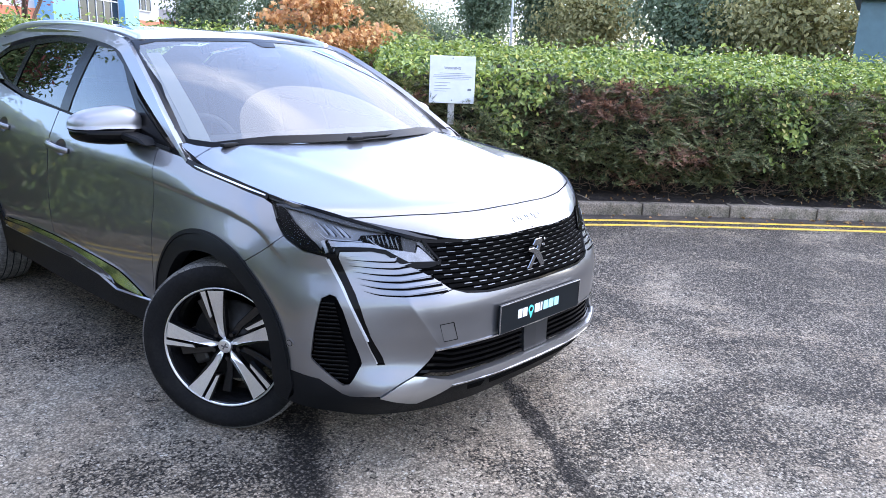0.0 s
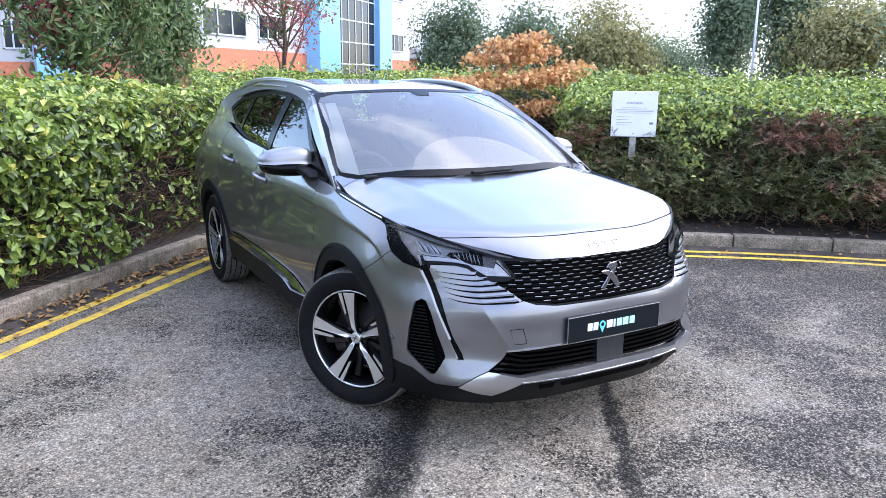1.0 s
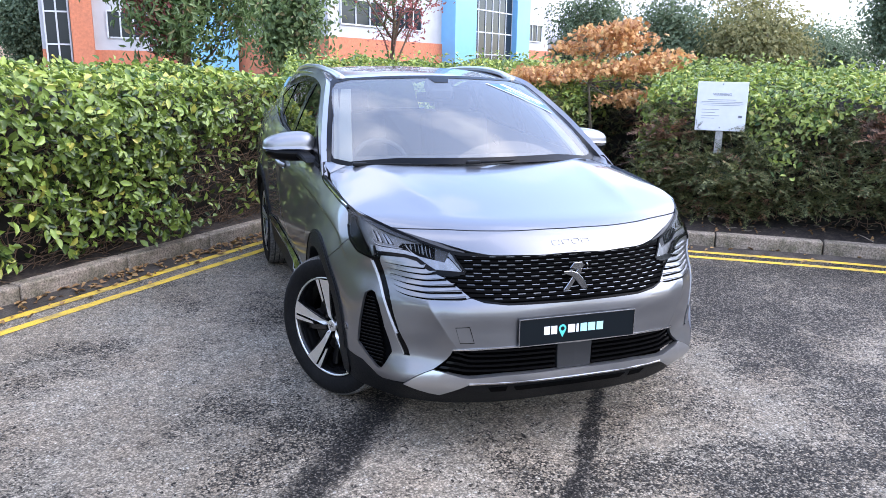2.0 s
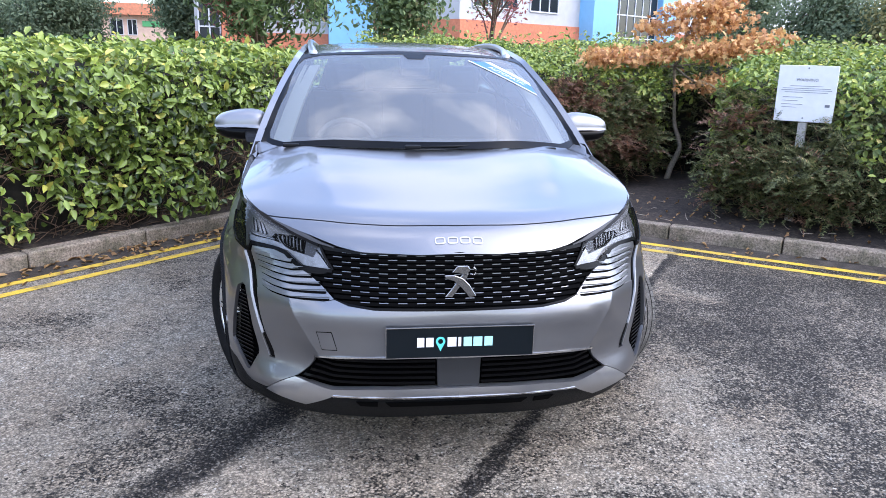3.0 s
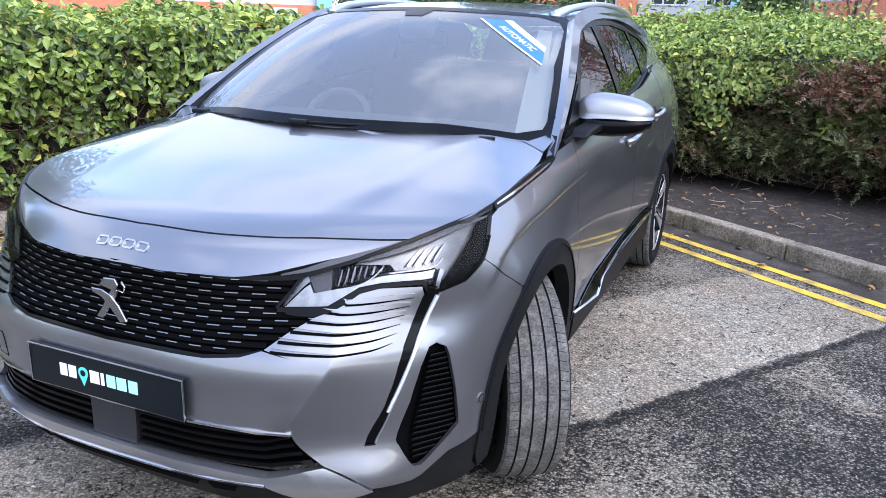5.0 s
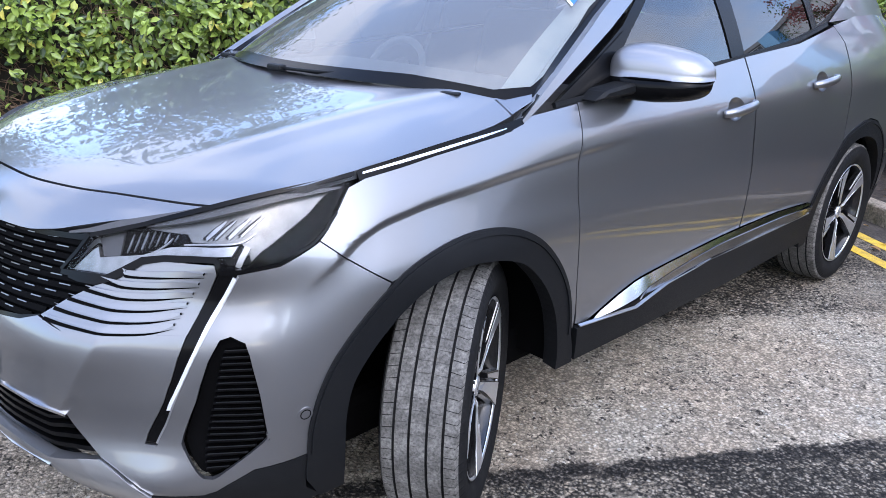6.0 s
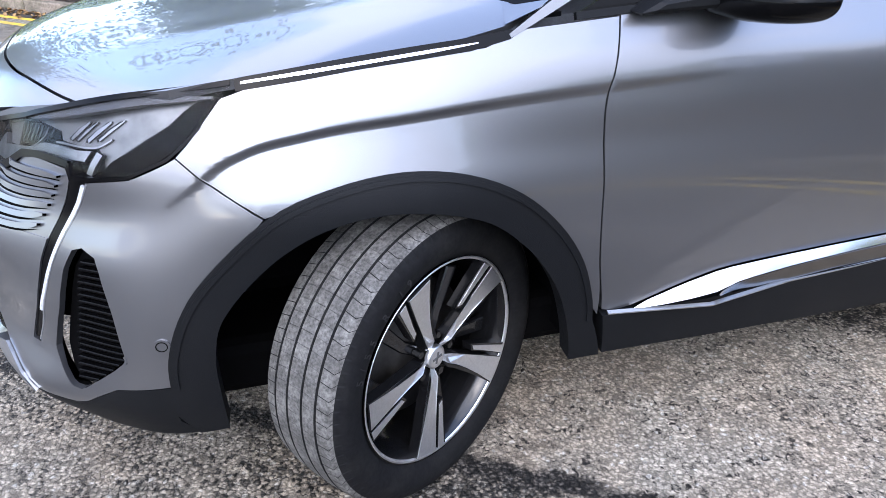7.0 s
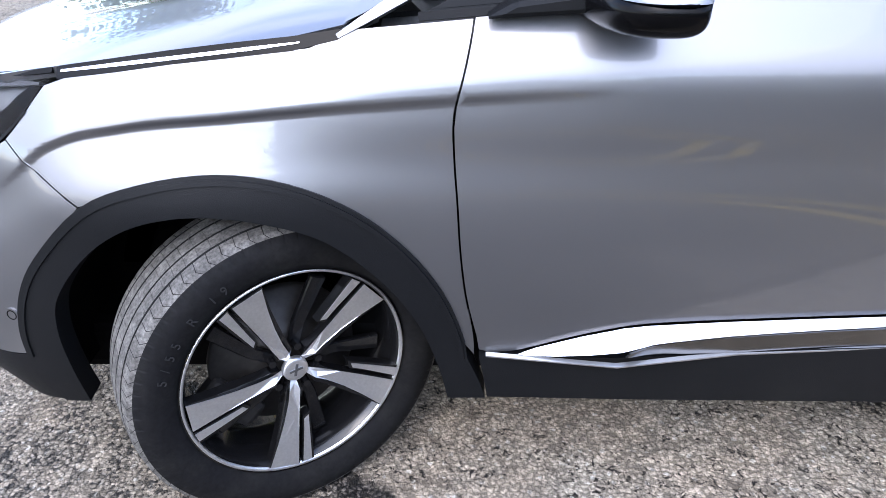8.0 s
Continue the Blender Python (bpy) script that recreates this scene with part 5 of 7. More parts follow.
# plain blocks in place of the dealer's name, with a map-pin shape between them
for x0, x1 in ((-0.136, -0.114), (-0.108, -0.085)):
    print_bar(x0, x1, -0.017, 0.017, WHITE_PRINT)
for x0, x1 in ((-0.041, -0.013), (-0.007, 0.002)):
    print_bar(x0, x1, -0.017, 0.017, WHITE_PRINT)
for x0, x1 in ((0.010, 0.036), (0.041, 0.069), (0.076, 0.102)):
    print_bar(x0, x1, -0.017, 0.017, PALE_TEAL)
pin = [(-0.0705 + 0.0165 * math.cos(t), 0.003 + 0.0165 * math.sin(t)) for t in np.linspace(-0.6, math.pi + 0.6, 16)]
part("print_pin", prism([(-0.0705, -0.034)] + pin, lambda a, b, c: (a, -0.9618 - c, 0.563 + b), 0.002), TEAL_PRINT, plate)
part("print_pin_hole", prism([(-0.0705 + 0.009 * math.cos(t), 0.003 + 0.009 * math.sin(t)) for t in np.linspace(0, 2 * math.pi, 14, endpoint=False)], lambda a, b, c: (a, -0.9634 - c, 0.563 + b), 0.001), PLATE, plate)

# cabin: dash, seats, wheel, dark shell
part("dashboard", box_bm(1.44, 0.56, 0.24, (0, 0.52, 0.96), 0.06), CABIN, car, "dark grey dashboard")
part("cabin_floor", box_bm(1.50, 2.6, 0.06, (0, 1.8, 0.42), 0.02), CABIN, car)
part("rear_shelf", box_bm(1.30, 0.9, 0.10, (0, 2.9, 1.00), 0.03), CABIN, car)
part("headlining", panel(lambda a, b: roof(a / 0.6, b) - np.array((0, 0, 0.03)), [(-0.58, 1.0), (0.58, 1.0), (0.58, 2.0), (0.55, 3.1), (-0.55, 3.1), (-0.58, 2.0)], 0.12, 0.0, sign=-1).mesh("headlining"), CABIN_LIGHT, car, "pale headlining")
for sx in (0.38, -0.38):
    seat = part("front_seat", box_bm(0.50, 0.52, 0.16, (sx, 1.30, 0.66), 0.05), SEAT, car, "charcoal cloth seat")
    part("seat_back", box_bm(0.50, 0.14, 0.62, (sx, 1.60, 0.98), 0.06, pose(0, 0, 0, -14, 0, 0)), SEAT, seat)
    part("headrest", box_bm(0.27, 0.10, 0.19, (sx, 1.70, 1.36), 0.045, pose(0, 0, 0, -10, 0, 0)), SEAT, seat)
    for hx in (-0.06, 0.06):
        part("headrest_post", mesh_of("post", *tube([(sx + hx, 1.66, 1.22), (sx + hx, 1.69, 1.32)], 0.006, 6)), CHROME, seat)
part("rear_seat", box_bm(1.28, 0.20, 0.62, (0, 2.36, 0.95), 0.06, pose(0, 0, 0, -16, 0, 0)), SEAT, car, "charcoal rear seat")
ring = [(-0.38 + 0.17 * math.cos(t), 0.80 + 0.07 * math.sin(t), 1.01 + 0.15 * math.sin(t)) for t in np.linspace(0, 2 * math.pi, 33)]
wheel_in = part("steering_wheel", mesh_of("steering", *tube(ring, 0.016, 8)), CABIN, car, "dark steering wheel")
part("wheel_boss", box_bm(0.20, 0.05, 0.10, (-0.38, 0.79, 1.01), 0.02, pose(0, 0, 0, -25, 0, 0)), CABIN, wheel_in)
part("sensor_pod", box_bm(0.16, 0.12, 0.07, (0, 0.88, 1.462), 0.02, pose(0, 0, 0, 38, 0, 0)), CABIN, car, "black sensor pod")
part("inner_mirror", box_bm(0.24, 0.03, 0.06, (0, 0.93, 1.41), 0.014), GLOSS, car, "black inner mirror")
part("underbody", box_bm(1.36, 3.9, 0.14, (0, 1.35, 0.29), 0.03), DARK, car)
# unseen box, added to keep light from leaking under the car
part("floor_pan", box_bm(1.66, 1.62, 0.10, (0, 1.34, 0.335), 0.02), DARK, car)
part("engine_bay", box_bm(1.04, 1.3, 0.44, (0, -0.12, 0.60), 0.05), DARK, car)


# wheels
def tyre_mesh(width=0.212, r=0.351, rim=0.246):
    h = width / 2
    prof = [(rim, -h * 0.80), (rim + 0.018, -h * 0.92), (rim + 0.05, -h * 1.02), (r - 0.035, -h * 0.99), (r - 0.016, -h * 0.90)]
    tread = []
    grooves = [-0.56, -0.20, 0.20, 0.56]
    xs = [-0.84]
    for g in grooves:
        xs += [g - 0.030, g - 0.024, g + 0.024, g + 0.030]
    xs += [0.84]
    for i, x in enumerate(xs):
        crown = r - 0.012 * abs(x) ** 3
        inside_ = i > 0 and i < len(xs) - 1 and (i - 1) % 4 in (1, 2)
        tread.append((crown - (0.0075 if inside_ else 0), x * h))
    prof += tread
    prof += [(r - 0.016, h * 0.90), (r - 0.035, h * 0.99), (rim + 0.05, h * 1.02), (rim + 0.018, h * 0.92), (rim, h * 0.80)]
    pitches = 76
    steps = (0.0, 0.03, 0.06, 0.28, 0.50, 0.52, 0.54, 0.78)
    m, n = len(prof), pitches * len(steps)
    first, last = 5, m - 6
    outer_rib = (first, first + 1, last - 1, last)
    v, f, mats = [], [], []
    for i in range(n):
        q = i % 8
        for k, (rad, x) in enumerate(prof):
            slant = 0.45 * (x / h) ** 2 if first <= k <= last else 0.0
            a = 2 * math.pi * (i // 8 + steps[q] + slant) / pitches
            if q == 1 and k in outer_rib:
                rad -= 0.005
            if q == 5 and first < k < last and (k - first) % 4 in (0, 1) and k not in outer_rib:
                rad -= 0.0022
            v.append((x, rad * math.cos(a), rad * math.sin(a)))
    for i in range(n):
        j = (i + 1) % n
        q = i % 8
        for k in range(m - 1):
            f.append((i * m + k, i * m + k + 1, j * m + k + 1, j * m + k))
            rib = first - 1 <= k <= last and ((k - first) % 4 == 0 or k in (first - 1, last))
            cut = (q in (0, 1) and k in (first - 1, first, last - 1, last))
            mats.append(1 if rib and not cut else 0)
    me = mesh_of("tyre", v, f, smooth=True)
    me.materials.append(RUBBER)
    me.materials.append(TREAD)
    me.polygons.foreach_set("material_index", mats)
    me.polygons.foreach_set("use_smooth", [c == 0 for c in mats])
    return me


def spoke_outline(kind):
    if kind == "blade":
        pol = [(0.030, -9), (0.055, -20), (0.075, -15), (0.12, -12), (0.17, -10.8), (0.224, -11.2), (0.224, 6.0), (0.15, 7.4), (0.10, 9.6), (0.070, 13), (0.052, 22), (0.030, 9)]
    elif kind == "blade_face":
        pol = [(0.028, -12), (0.050, -11), (0.075, -7.5), (0.12, -7.6), (0.17, -9.0), (0.2235, -10.6), (0.2235, 5.4), (0.15, 6.6), (0.10, 8.6), (0.070, 11.5), (0.050, 15), (0.028, 12)]
    elif kind == "bar":
        pol = [(0.118, 12.0), (0.150, 10.4), (0.224, 7.6), (0.224, 14.6), (0.150, 17.6), (0.112, 20.5)]
    else:
        pol = [(0.124, 13.0), (0.150, 11.4), (0.2235, 8.2), (0.2235, 13.2), (0.150, 16.0), (0.118, 18.2)]
    return [(1.064 * r * math.cos(radians(a)), 1.064 * r * math.sin(radians(a))) for r, a in pol]


TYRE = tyre_mesh()
v, f = lathe([(0.246, 0.092), (0.250, 0.094), (0.243, 0.088), (0.236, 0.080), (0.228, 0.058), (0.219, 0.0), (0.219, -0.085), (0.246, -0.092)], 96)
BARREL = mesh_of("barrel", v, f)
v, f = lathe([(0.2395, 0.0885), (0.2408, 0.0908), (0.2460, 0.0945), (0.2472, 0.0930)], 120)
LIP_RING = mesh_of("lip", v, f)
v, f = lathe([(0.165, -0.02), (0.165, 0.002), (0.09, 0.002), (0.085, 0.022), (0.04, 0.024), (0.0, 0.024)], 64)
DISC_ME = mesh_of("disc", v, f)
v, f = lathe([(0.0285, 0.060), (0.0280, 0.0715), (0.0262, 0.0735), (0.020, 0.0742), (0.0, 0.0745)], 36)
CAP_ME = mesh_of("cap", v, f)


def wheel(side, y, steer):
    w = part("wheel", BARREL.copy(), ALLOY_BLACK, car, "alloy wheel with machined spokes on black")
    w.matrix_local = Matrix.Translation((side * 0.757, y, 0.349)) @ pose(0, 0, 0, 0, 0, steer) @ Matrix.Translation((side * 0.032, 0, 0)) @ pose(0, 0, 0, 0, 0, 0 if side > 0 else 180) @ pose(0, 0, 0, 41.5 if side > 0 else 25, 0, 0)
    part("tyre", TYRE, RUBBER, w, "black tyre with worn grey tread")
    part("rim_lip", LIP_RING, MACHINED, w, "machined rim edge")
    part("brake_disc", DISC_ME, DISC, w, "steel brake disc")
    part("brake_caliper", box_bm(0.05, 0.07, 0.15, (0.0, -0.15, 0.03), 0.015), DISC, w)
    cap = part("hub_cap", CAP_ME, MACHINED, w, "bright centre cap")
    for turn_ in (35, 145):
        part("cap_stroke", box_bm(0.0016, 0.030, 0.006, (0.0750, 0, 0), 0.0006, pose(0, 0, 0, turn_, 0, 0)), DASH, cap)
    for i in range(5):
        turn = pose(0, 0, 0, 72 * i, 0, 0)
        for kind, x0, x1 in (("blade", 0.058, 0.082), ("bar", 0.056, 0.078)):
            out = spoke_outline(kind)

            def place(a, b, c, x0=x0):
                r = math.hypot(a, b)
                return (x0 - 0.012 + 0.022 * (r / 0.222) ** 1.5 + c - (0.010 if r < 0.05 else 0), a, b)

            bm = prism(out, place, 0.026)
            bmesh.ops.transform(bm, matrix=turn, verts=bm.verts)
            sp = part("spoke", bm, ALLOY_BLACK, w)
            bm = prism(spoke_outline(kind + "_face"), lambda a, b, c: place(a, b, c + 0.0262), 0.0012, 0.0)
            bmesh.ops.transform(bm, matrix=turn, verts=bm.verts)
            part("machined_face", bm, MACHINED, sp, "machined silver face")
        # dark secondary web between the arms
        web = [(r * math.cos(radians(a)), r * math.sin(radians(a))) for r, a in ((0.05, 18), (0.10, 24), (0.21, 20), (0.21, 30), (0.10, 40), (0.05, 48))]
        bm = prism(web, lambda a, b, c: (0.028 + c, a, b), 0.018, 0.003)
        bmesh.ops.transform(bm, matrix=turn, verts=bm.verts)
        part("web", bm, ALLOY_BLACK, w)
        bm = bmesh.new()
        bmesh.ops.create_cone(bm, cap_ends=True, segments=6, radius1=0.010, radius2=0.009, depth=0.02)
        bmesh.ops.transform(bm, matrix=turn @ pose(0.058, 0.054 * math.cos(radians(36)), 0.054 * math.sin(radians(36)), 0, 90, 0), verts=bm.verts)
        part("wheel_bolt", bm, ALLOY_BLACK, w)
    return w


STEER = 32
steered = wheel(1, 0.0, STEER)
# raised size mark on the tyre wall
for i, ch in enumerate("5/55 R 19"):
    if ch != " ":
        th = radians(160 - 5.5 * i - 41.5)
        tm = Matrix(((0, 0, 1, 0.1083), (math.sin(th), math.cos(th), 0, 0.286 * math.cos(th)), (-math.cos(th), math.sin(th), 0, 0.286 * math.sin(th)), (0, 0, 0, 1)))
        writing(ch, 0.026, LETTER, steered, tm)
wheel(-1, 0.0, STEER)
wheel(1, 2.675, 0)
wheel(-1, 2.675, 0)

# ---- ground, kerbs and lines ----
def ground_material():
    m = bpy.data.materials.new("worn_asphalt")
    m.use_nodes = True
    n, l = m.node_tree.nodes, m.node_tree.links
    b = n["Principled BSDF"]
    co = n.new("ShaderNodeTexCoord").outputs["Object"]

    def tex(kind, scale, **kw):
        t = n.new(kind)
        t.inputs["Scale"].default_value = scale
        for k, v in kw.items():
            t.inputs[k].default_value = v
        l.new(co, t.inputs["Vector"])
        return t

    def rng(src, lo, hi, a=0.0, c=1.0):
        r = n.new("ShaderNodeMapRange")
        for k, v in (("From Min", lo), ("From Max", hi), ("To Min", a), ("To Max", c)):
            r.inputs[k].default_value = v
        l.new(src, r.inputs["Value"])
        return r.outputs[0]

    def mix(kind, fac, a, c):
        x = n.new("ShaderNodeMixRGB")
        x.blend_type = kind
        for s, val in ((0, fac), (1, a), (2, c)):
            if isinstance(val, (float, int)):
                x.inputs[s].default_value = val
            elif isinstance(val, tuple):
                x.inputs[s].default_value = (*val, 1)
            else:
                l.new(val, x.inputs[s])
        return x.outputs[0]

    sep = n.new("ShaderNodeSeparateXYZ")
    l.new(co, sep.inputs[0])

    def calc(op, a, c=0.0, third=None):
        x = n.new("ShaderNodeMath")
        x.operation = op
        for i_, val in enumerate((a, c) if third is None else (a, c, third)):
            if isinstance(val, (float, int)):
                x.inputs[i_].default_value = val
            else:
                l.new(val, x.inputs[i_])
        return x.outputs[0]

    warp = tex("ShaderNodeTexNoise", 70.0, Detail=2.0)
    bend = n.new("ShaderNodeVectorMath")
    bend.operation = "MULTIPLY_ADD"
    l.new(warp.outputs["Color"], bend.inputs[0])
    bend.inputs[1].default_value = (0.016, 0.016, 0.0)
    l.new(co, bend.inputs[2])
    stones = tex("ShaderNodeTexVoronoi", 100.0)
    chips = tex("ShaderNodeTexVoronoi", 66.0)
    for t_ in (stones, chips):
        l.new(bend.outputs[0], t_.inputs["Vector"])
    fine = tex("ShaderNodeTexNoise", 260.0, Detail=3.0)
    mid = tex("ShaderNodeTexNoise", 15.0, Detail=6.0, Roughness=0.7)
    patch = tex("ShaderNodeTexNoise", 1.25, Detail=10.0, Roughness=0.70, Distortion=0.25)
    big = tex("ShaderNodeTexNoise", 0.55, Detail=4.0, Roughness=0.55)
    tint = tex("ShaderNodeTexNoise", 2.3, Detail=5.0, Roughness=0.6)
    crack = tex("ShaderNodeTexNoise", 42.0, Detail=6.0, Roughness=0.66, Distortion=0.9)
    zone = tex("ShaderNodeTexNoise", 4.5, Detail=3.0)
    edge = tex("ShaderNodeTexNoise", 7.0, Detail=6.0, Roughness=0.7)
    X, Y = sep.outputs["X"], sep.outputs["Y"]
    grit = n.new("ShaderNodeSeparateColor")
    l.new(stones.outputs["Color"], grit.inputs[0])
    chip = n.new("ShaderNodeSeparateColor")
    l.new(chips.outputs["Color"], chip.inputs[0])
    # where the worn pale skin is left, and where the dark stone shows: a slanting trench repair keeps its skin
    side = calc("SUBTRACT", calc("MULTIPLY", X, 0.82), calc("MULTIPLY", Y, 0.57))
    run = calc("ADD", calc("MULTIPLY", X, 0.57), calc("MULTIPLY", Y, 0.82))
    wander = calc("MULTIPLY", calc("SUBTRACT", edge.outputs["Fac"], 0.5), 0.16)
    bent = calc("ADD", side, wander)
    trench = calc("MULTIPLY", calc("MULTIPLY", rng(bent, -0.42, -0.32), rng(bent, 0.66, 0.58)), calc("MULTIPLY", rng(run, -2.2, -1.2), rng(run, 4.2, 3.0)))
    cover = calc("ADD", patch.outputs["Fac"], calc("ADD", calc("MULTIPLY", trench, rng(run, -0.2, 0.6, 0.075, 0.22)), rng(X, -1.6, 2.4, 0.135, -0.052)))
    ex, ey = calc("DIVIDE", calc("SUBTRACT", X, 0.95), 0.8), calc("DIVIDE", calc("ADD", Y, 0.75), 0.7)
    cover = calc("ADD", cover, calc("MULTIPLY", calc("MAXIMUM", 0.0, calc("SUBTRACT", 1.0, calc("ADD", calc("MULTIPLY", ex, ex), calc("MULTIPLY", ey, ey)))), 0.08))
    cover = calc("ADD", cover, calc("MULTIPLY", calc("SUBTRACT", grit.outputs["Red"], 0.5), 0.20))
    skin = rng(cover, 0.500, 0.580)
    # dark matrix with single bright chips
    stone = mix("MIX", rng(grit.outputs["Green"], 0.42, 0.86), (0.036, 0.0335, 0.0310), (0.225, 0.204, 0.182))
    stone = mix("MIX", calc("MULTIPLY", rng(chip.outputs["Red"], 0.80, 0.86), rng(chips.outputs["Distance"], 0.50, 0.38)), stone, (0.215, 0.205, 0.19))
    pale = mix("MIX", rng(grit.outputs["Blue"], 0.2, 1.0), (0.205, 0.185, 0.160), (0.310, 0.279, 0.241))
    pale = mix("MIX", calc("MULTIPLY", rng(chip.outputs["Red"], 0.86, 0.90), rng(chips.outputs["Distance"], 0.46, 0.36)), pale, (0.36, 0.35, 0.33))
    pale = mix("MULTIPLY", 1.0, pale, mix("MIX", rng(tint.outputs["Fac"], 0.4, 0.62), (1.03, 0.99, 0.96), (0.97, 0.99, 1.01)))
    pale = mix("MULTIPLY", 1.0, pale, calc("ADD", rng(trench, 0.0, 1.0, 0.95, 1.05), calc("MULTIPLY", trench, rng(run, 0.1, 0.9, 0.0, 0.24))))
    holes = calc("MULTIPLY", rng(crack.outputs["Fac"], 0.565, 0.600), rng(zone.outputs["Fac"], 0.42, 0.54))
    skin = calc("MULTIPLY", skin, calc("SUBTRACT", 1.0, calc("MULTIPLY", holes, 1.0)))
    # tarred joints on both sides of the trench; the one before the right wheel is broad and damp
    off = calc("ABSOLUTE", calc("SUBTRACT", bent, 0.605))
    joint = calc("MULTIPLY", rng(off, 0.046, 0.024), calc("MULTIPLY", rng(run, -1.6, -1.1), rng(run, 3.4, 2.9)))
    off2 = calc("ABSOLUTE", calc("ADD", bent, 0.37))
    joint2 = calc("MULTIPLY", rng(off2, 0.12, 0.05), calc("MULTIPLY", rng(run, -2.3, -1.8), rng(run, 0.4, 0.0)))
    gap = calc("MAXIMUM", joint, joint2)
    gap = calc("MULTIPLY", gap, rng(mid.outputs["Fac"], 0.33, 0.47, 0.35, 1.0))
    skin = calc("MULTIPLY", skin, calc("SUBTRACT", 1.0, gap))
    base = mix("MIX", skin, stone, pale)
    base = mix("MULTIPLY", gap, base, (0.55, 0.55, 0.57))
    base = mix("MULTIPLY", calc("MULTIPLY", holes, trench), base, (0.46, 0.45, 0.44))
    base = mix("MULTIPLY", 1.0, base, (1.035, 1.0, 0.905))
    base = mix("MULTIPLY", 1.0, base, rng(fine.outputs["Fac"], 0.3, 0.7, 0.72, 1.28))
    # dark pits between the stones
    base = mix("MULTIPLY", 1.0, base, mix("MIX", skin, rng(stones.outputs["Distance"], 0.28, 0.60, 1.30, 0.24), rng(stones.outputs["Distance"], 0.36, 0.64, 1.10, 0.54)))
    base = mix("MULTIPLY", 1.0, base, rng(mid.outputs["Fac"], 0.35, 0.68, 0.72, 1.30))
    base = mix("MULTIPLY", 1.0, base, rng(big.outputs["Fac"], 0.4, 0.6, 0.86, 1.14))
    l.new(base, b.inputs["Base Color"])
    l.new(rng(skin, 0, 1, 0.72, 0.92), b.inputs["Roughness"])
    b.inputs["Specular IOR Level"].default_value = 0.22
    bp = n.new("ShaderNodeBump")
    bp.inputs["Distance"].default_value = 0.010
    l.new(rng(skin, 0, 1, 1.0, 0.5), bp.inputs["Strength"])
    l.new(calc("ADD", calc("MULTIPLY", stones.outputs["Distance"], -1.0), calc("MULTIPLY", fine.outputs["Fac"], 0.7)), bp.inputs["Height"])
    l.new(bp.outputs["Normal"], b.inputs["Normal"])
    return m


ASPHALT = ground_material()
KERB = material("weathered_kerb_concrete", (0.245, 0.200, 0.155), 0.9, grain=0.6, grain_scale=75, bump=0.9, stain=(0.095, 0.085, 0.052), stain_scale=7, stain_amount=0.95, objects=0.12)
YELLOW = material("worn_yellow_paint", (0.64, 0.42, 0.040), 0.8, grain=0.3, grain_scale=150, bump=0.4, stain=(0.17, 0.14, 0.085), stain_scale=7, stain_amount=0.85)
SOIL = material("dark_bed_soil", (0.026, 0.019, 0.0145), 0.95, grain=0.6, grain_scale=45, bump=1.0, stain=(0.075, 0.056, 0.042), stain_scale=14, stain_amount=0.7)

ground = part("ground", mesh_of("ground", [(-700, -700, 0), (700, -700, 0), (700, 700, 0), (-700, 700, 0)], [(0, 1, 2, 3)], smooth=False), ASPHALT, None, "worn grey asphalt with damp dark patches", "structure")
tagged(ground, category="ground")

KERB_L = [(-9.6, -5.2), (-6.0, -1.50), (-2.75, 1.86), (-0.95, 3.70)]
KERB_R = [(0.97, 3.74), (2.70, 2.44), (4.05, 1.46), (4.92, 0.67), (6.42, -0.82), (9.0, -3.45), (13.5, -8.1)]
KERB_LINE = KERB_L + [(-0.50, 4.08), (-0.10, 4.27), (0.35, 4.18)] + KERB_R


def resample(line, step):
    out, carry = [np.array(line[0], float)], 0.0
    pts = [np.array(p, float) for p in rounded(line, 10, True)]
    for a, b in zip(pts, pts[1:]):
        d = np.linalg.norm(b - a)
        pos = step - carry
        while pos <= d:
            out.append(a + (b - a) * pos / d)
            pos += step
        carry = d - (pos - step)
    return out


def offset_line(pts, d):
    """Shifts a line to its right-hand side when d is above 0 (towards the asphalt)."""
    out = []
    for i, p in enumerate(pts):
        t = pts[min(i + 1, len(pts) - 1)] - pts[max(i - 1, 0)]
        t = t / np.linalg.norm(t)
        out.append(p + d * np.array((t[1], -t[0])))
    return out


fine_kerb = resample(KERB_LINE, 0.12)


def ribbon(pts, d0, d1, z):
    a, b = offset_line(pts, d0), offset_line(pts, d1)
    v = [(p[0], p[1], z) for q in zip(a, b) for p in q]
    return mesh_of("ribbon", v, [(2 * i, 2 * i + 1, 2 * i + 3, 2 * i + 2) for i in range(len(pts) - 1)], smooth=False)


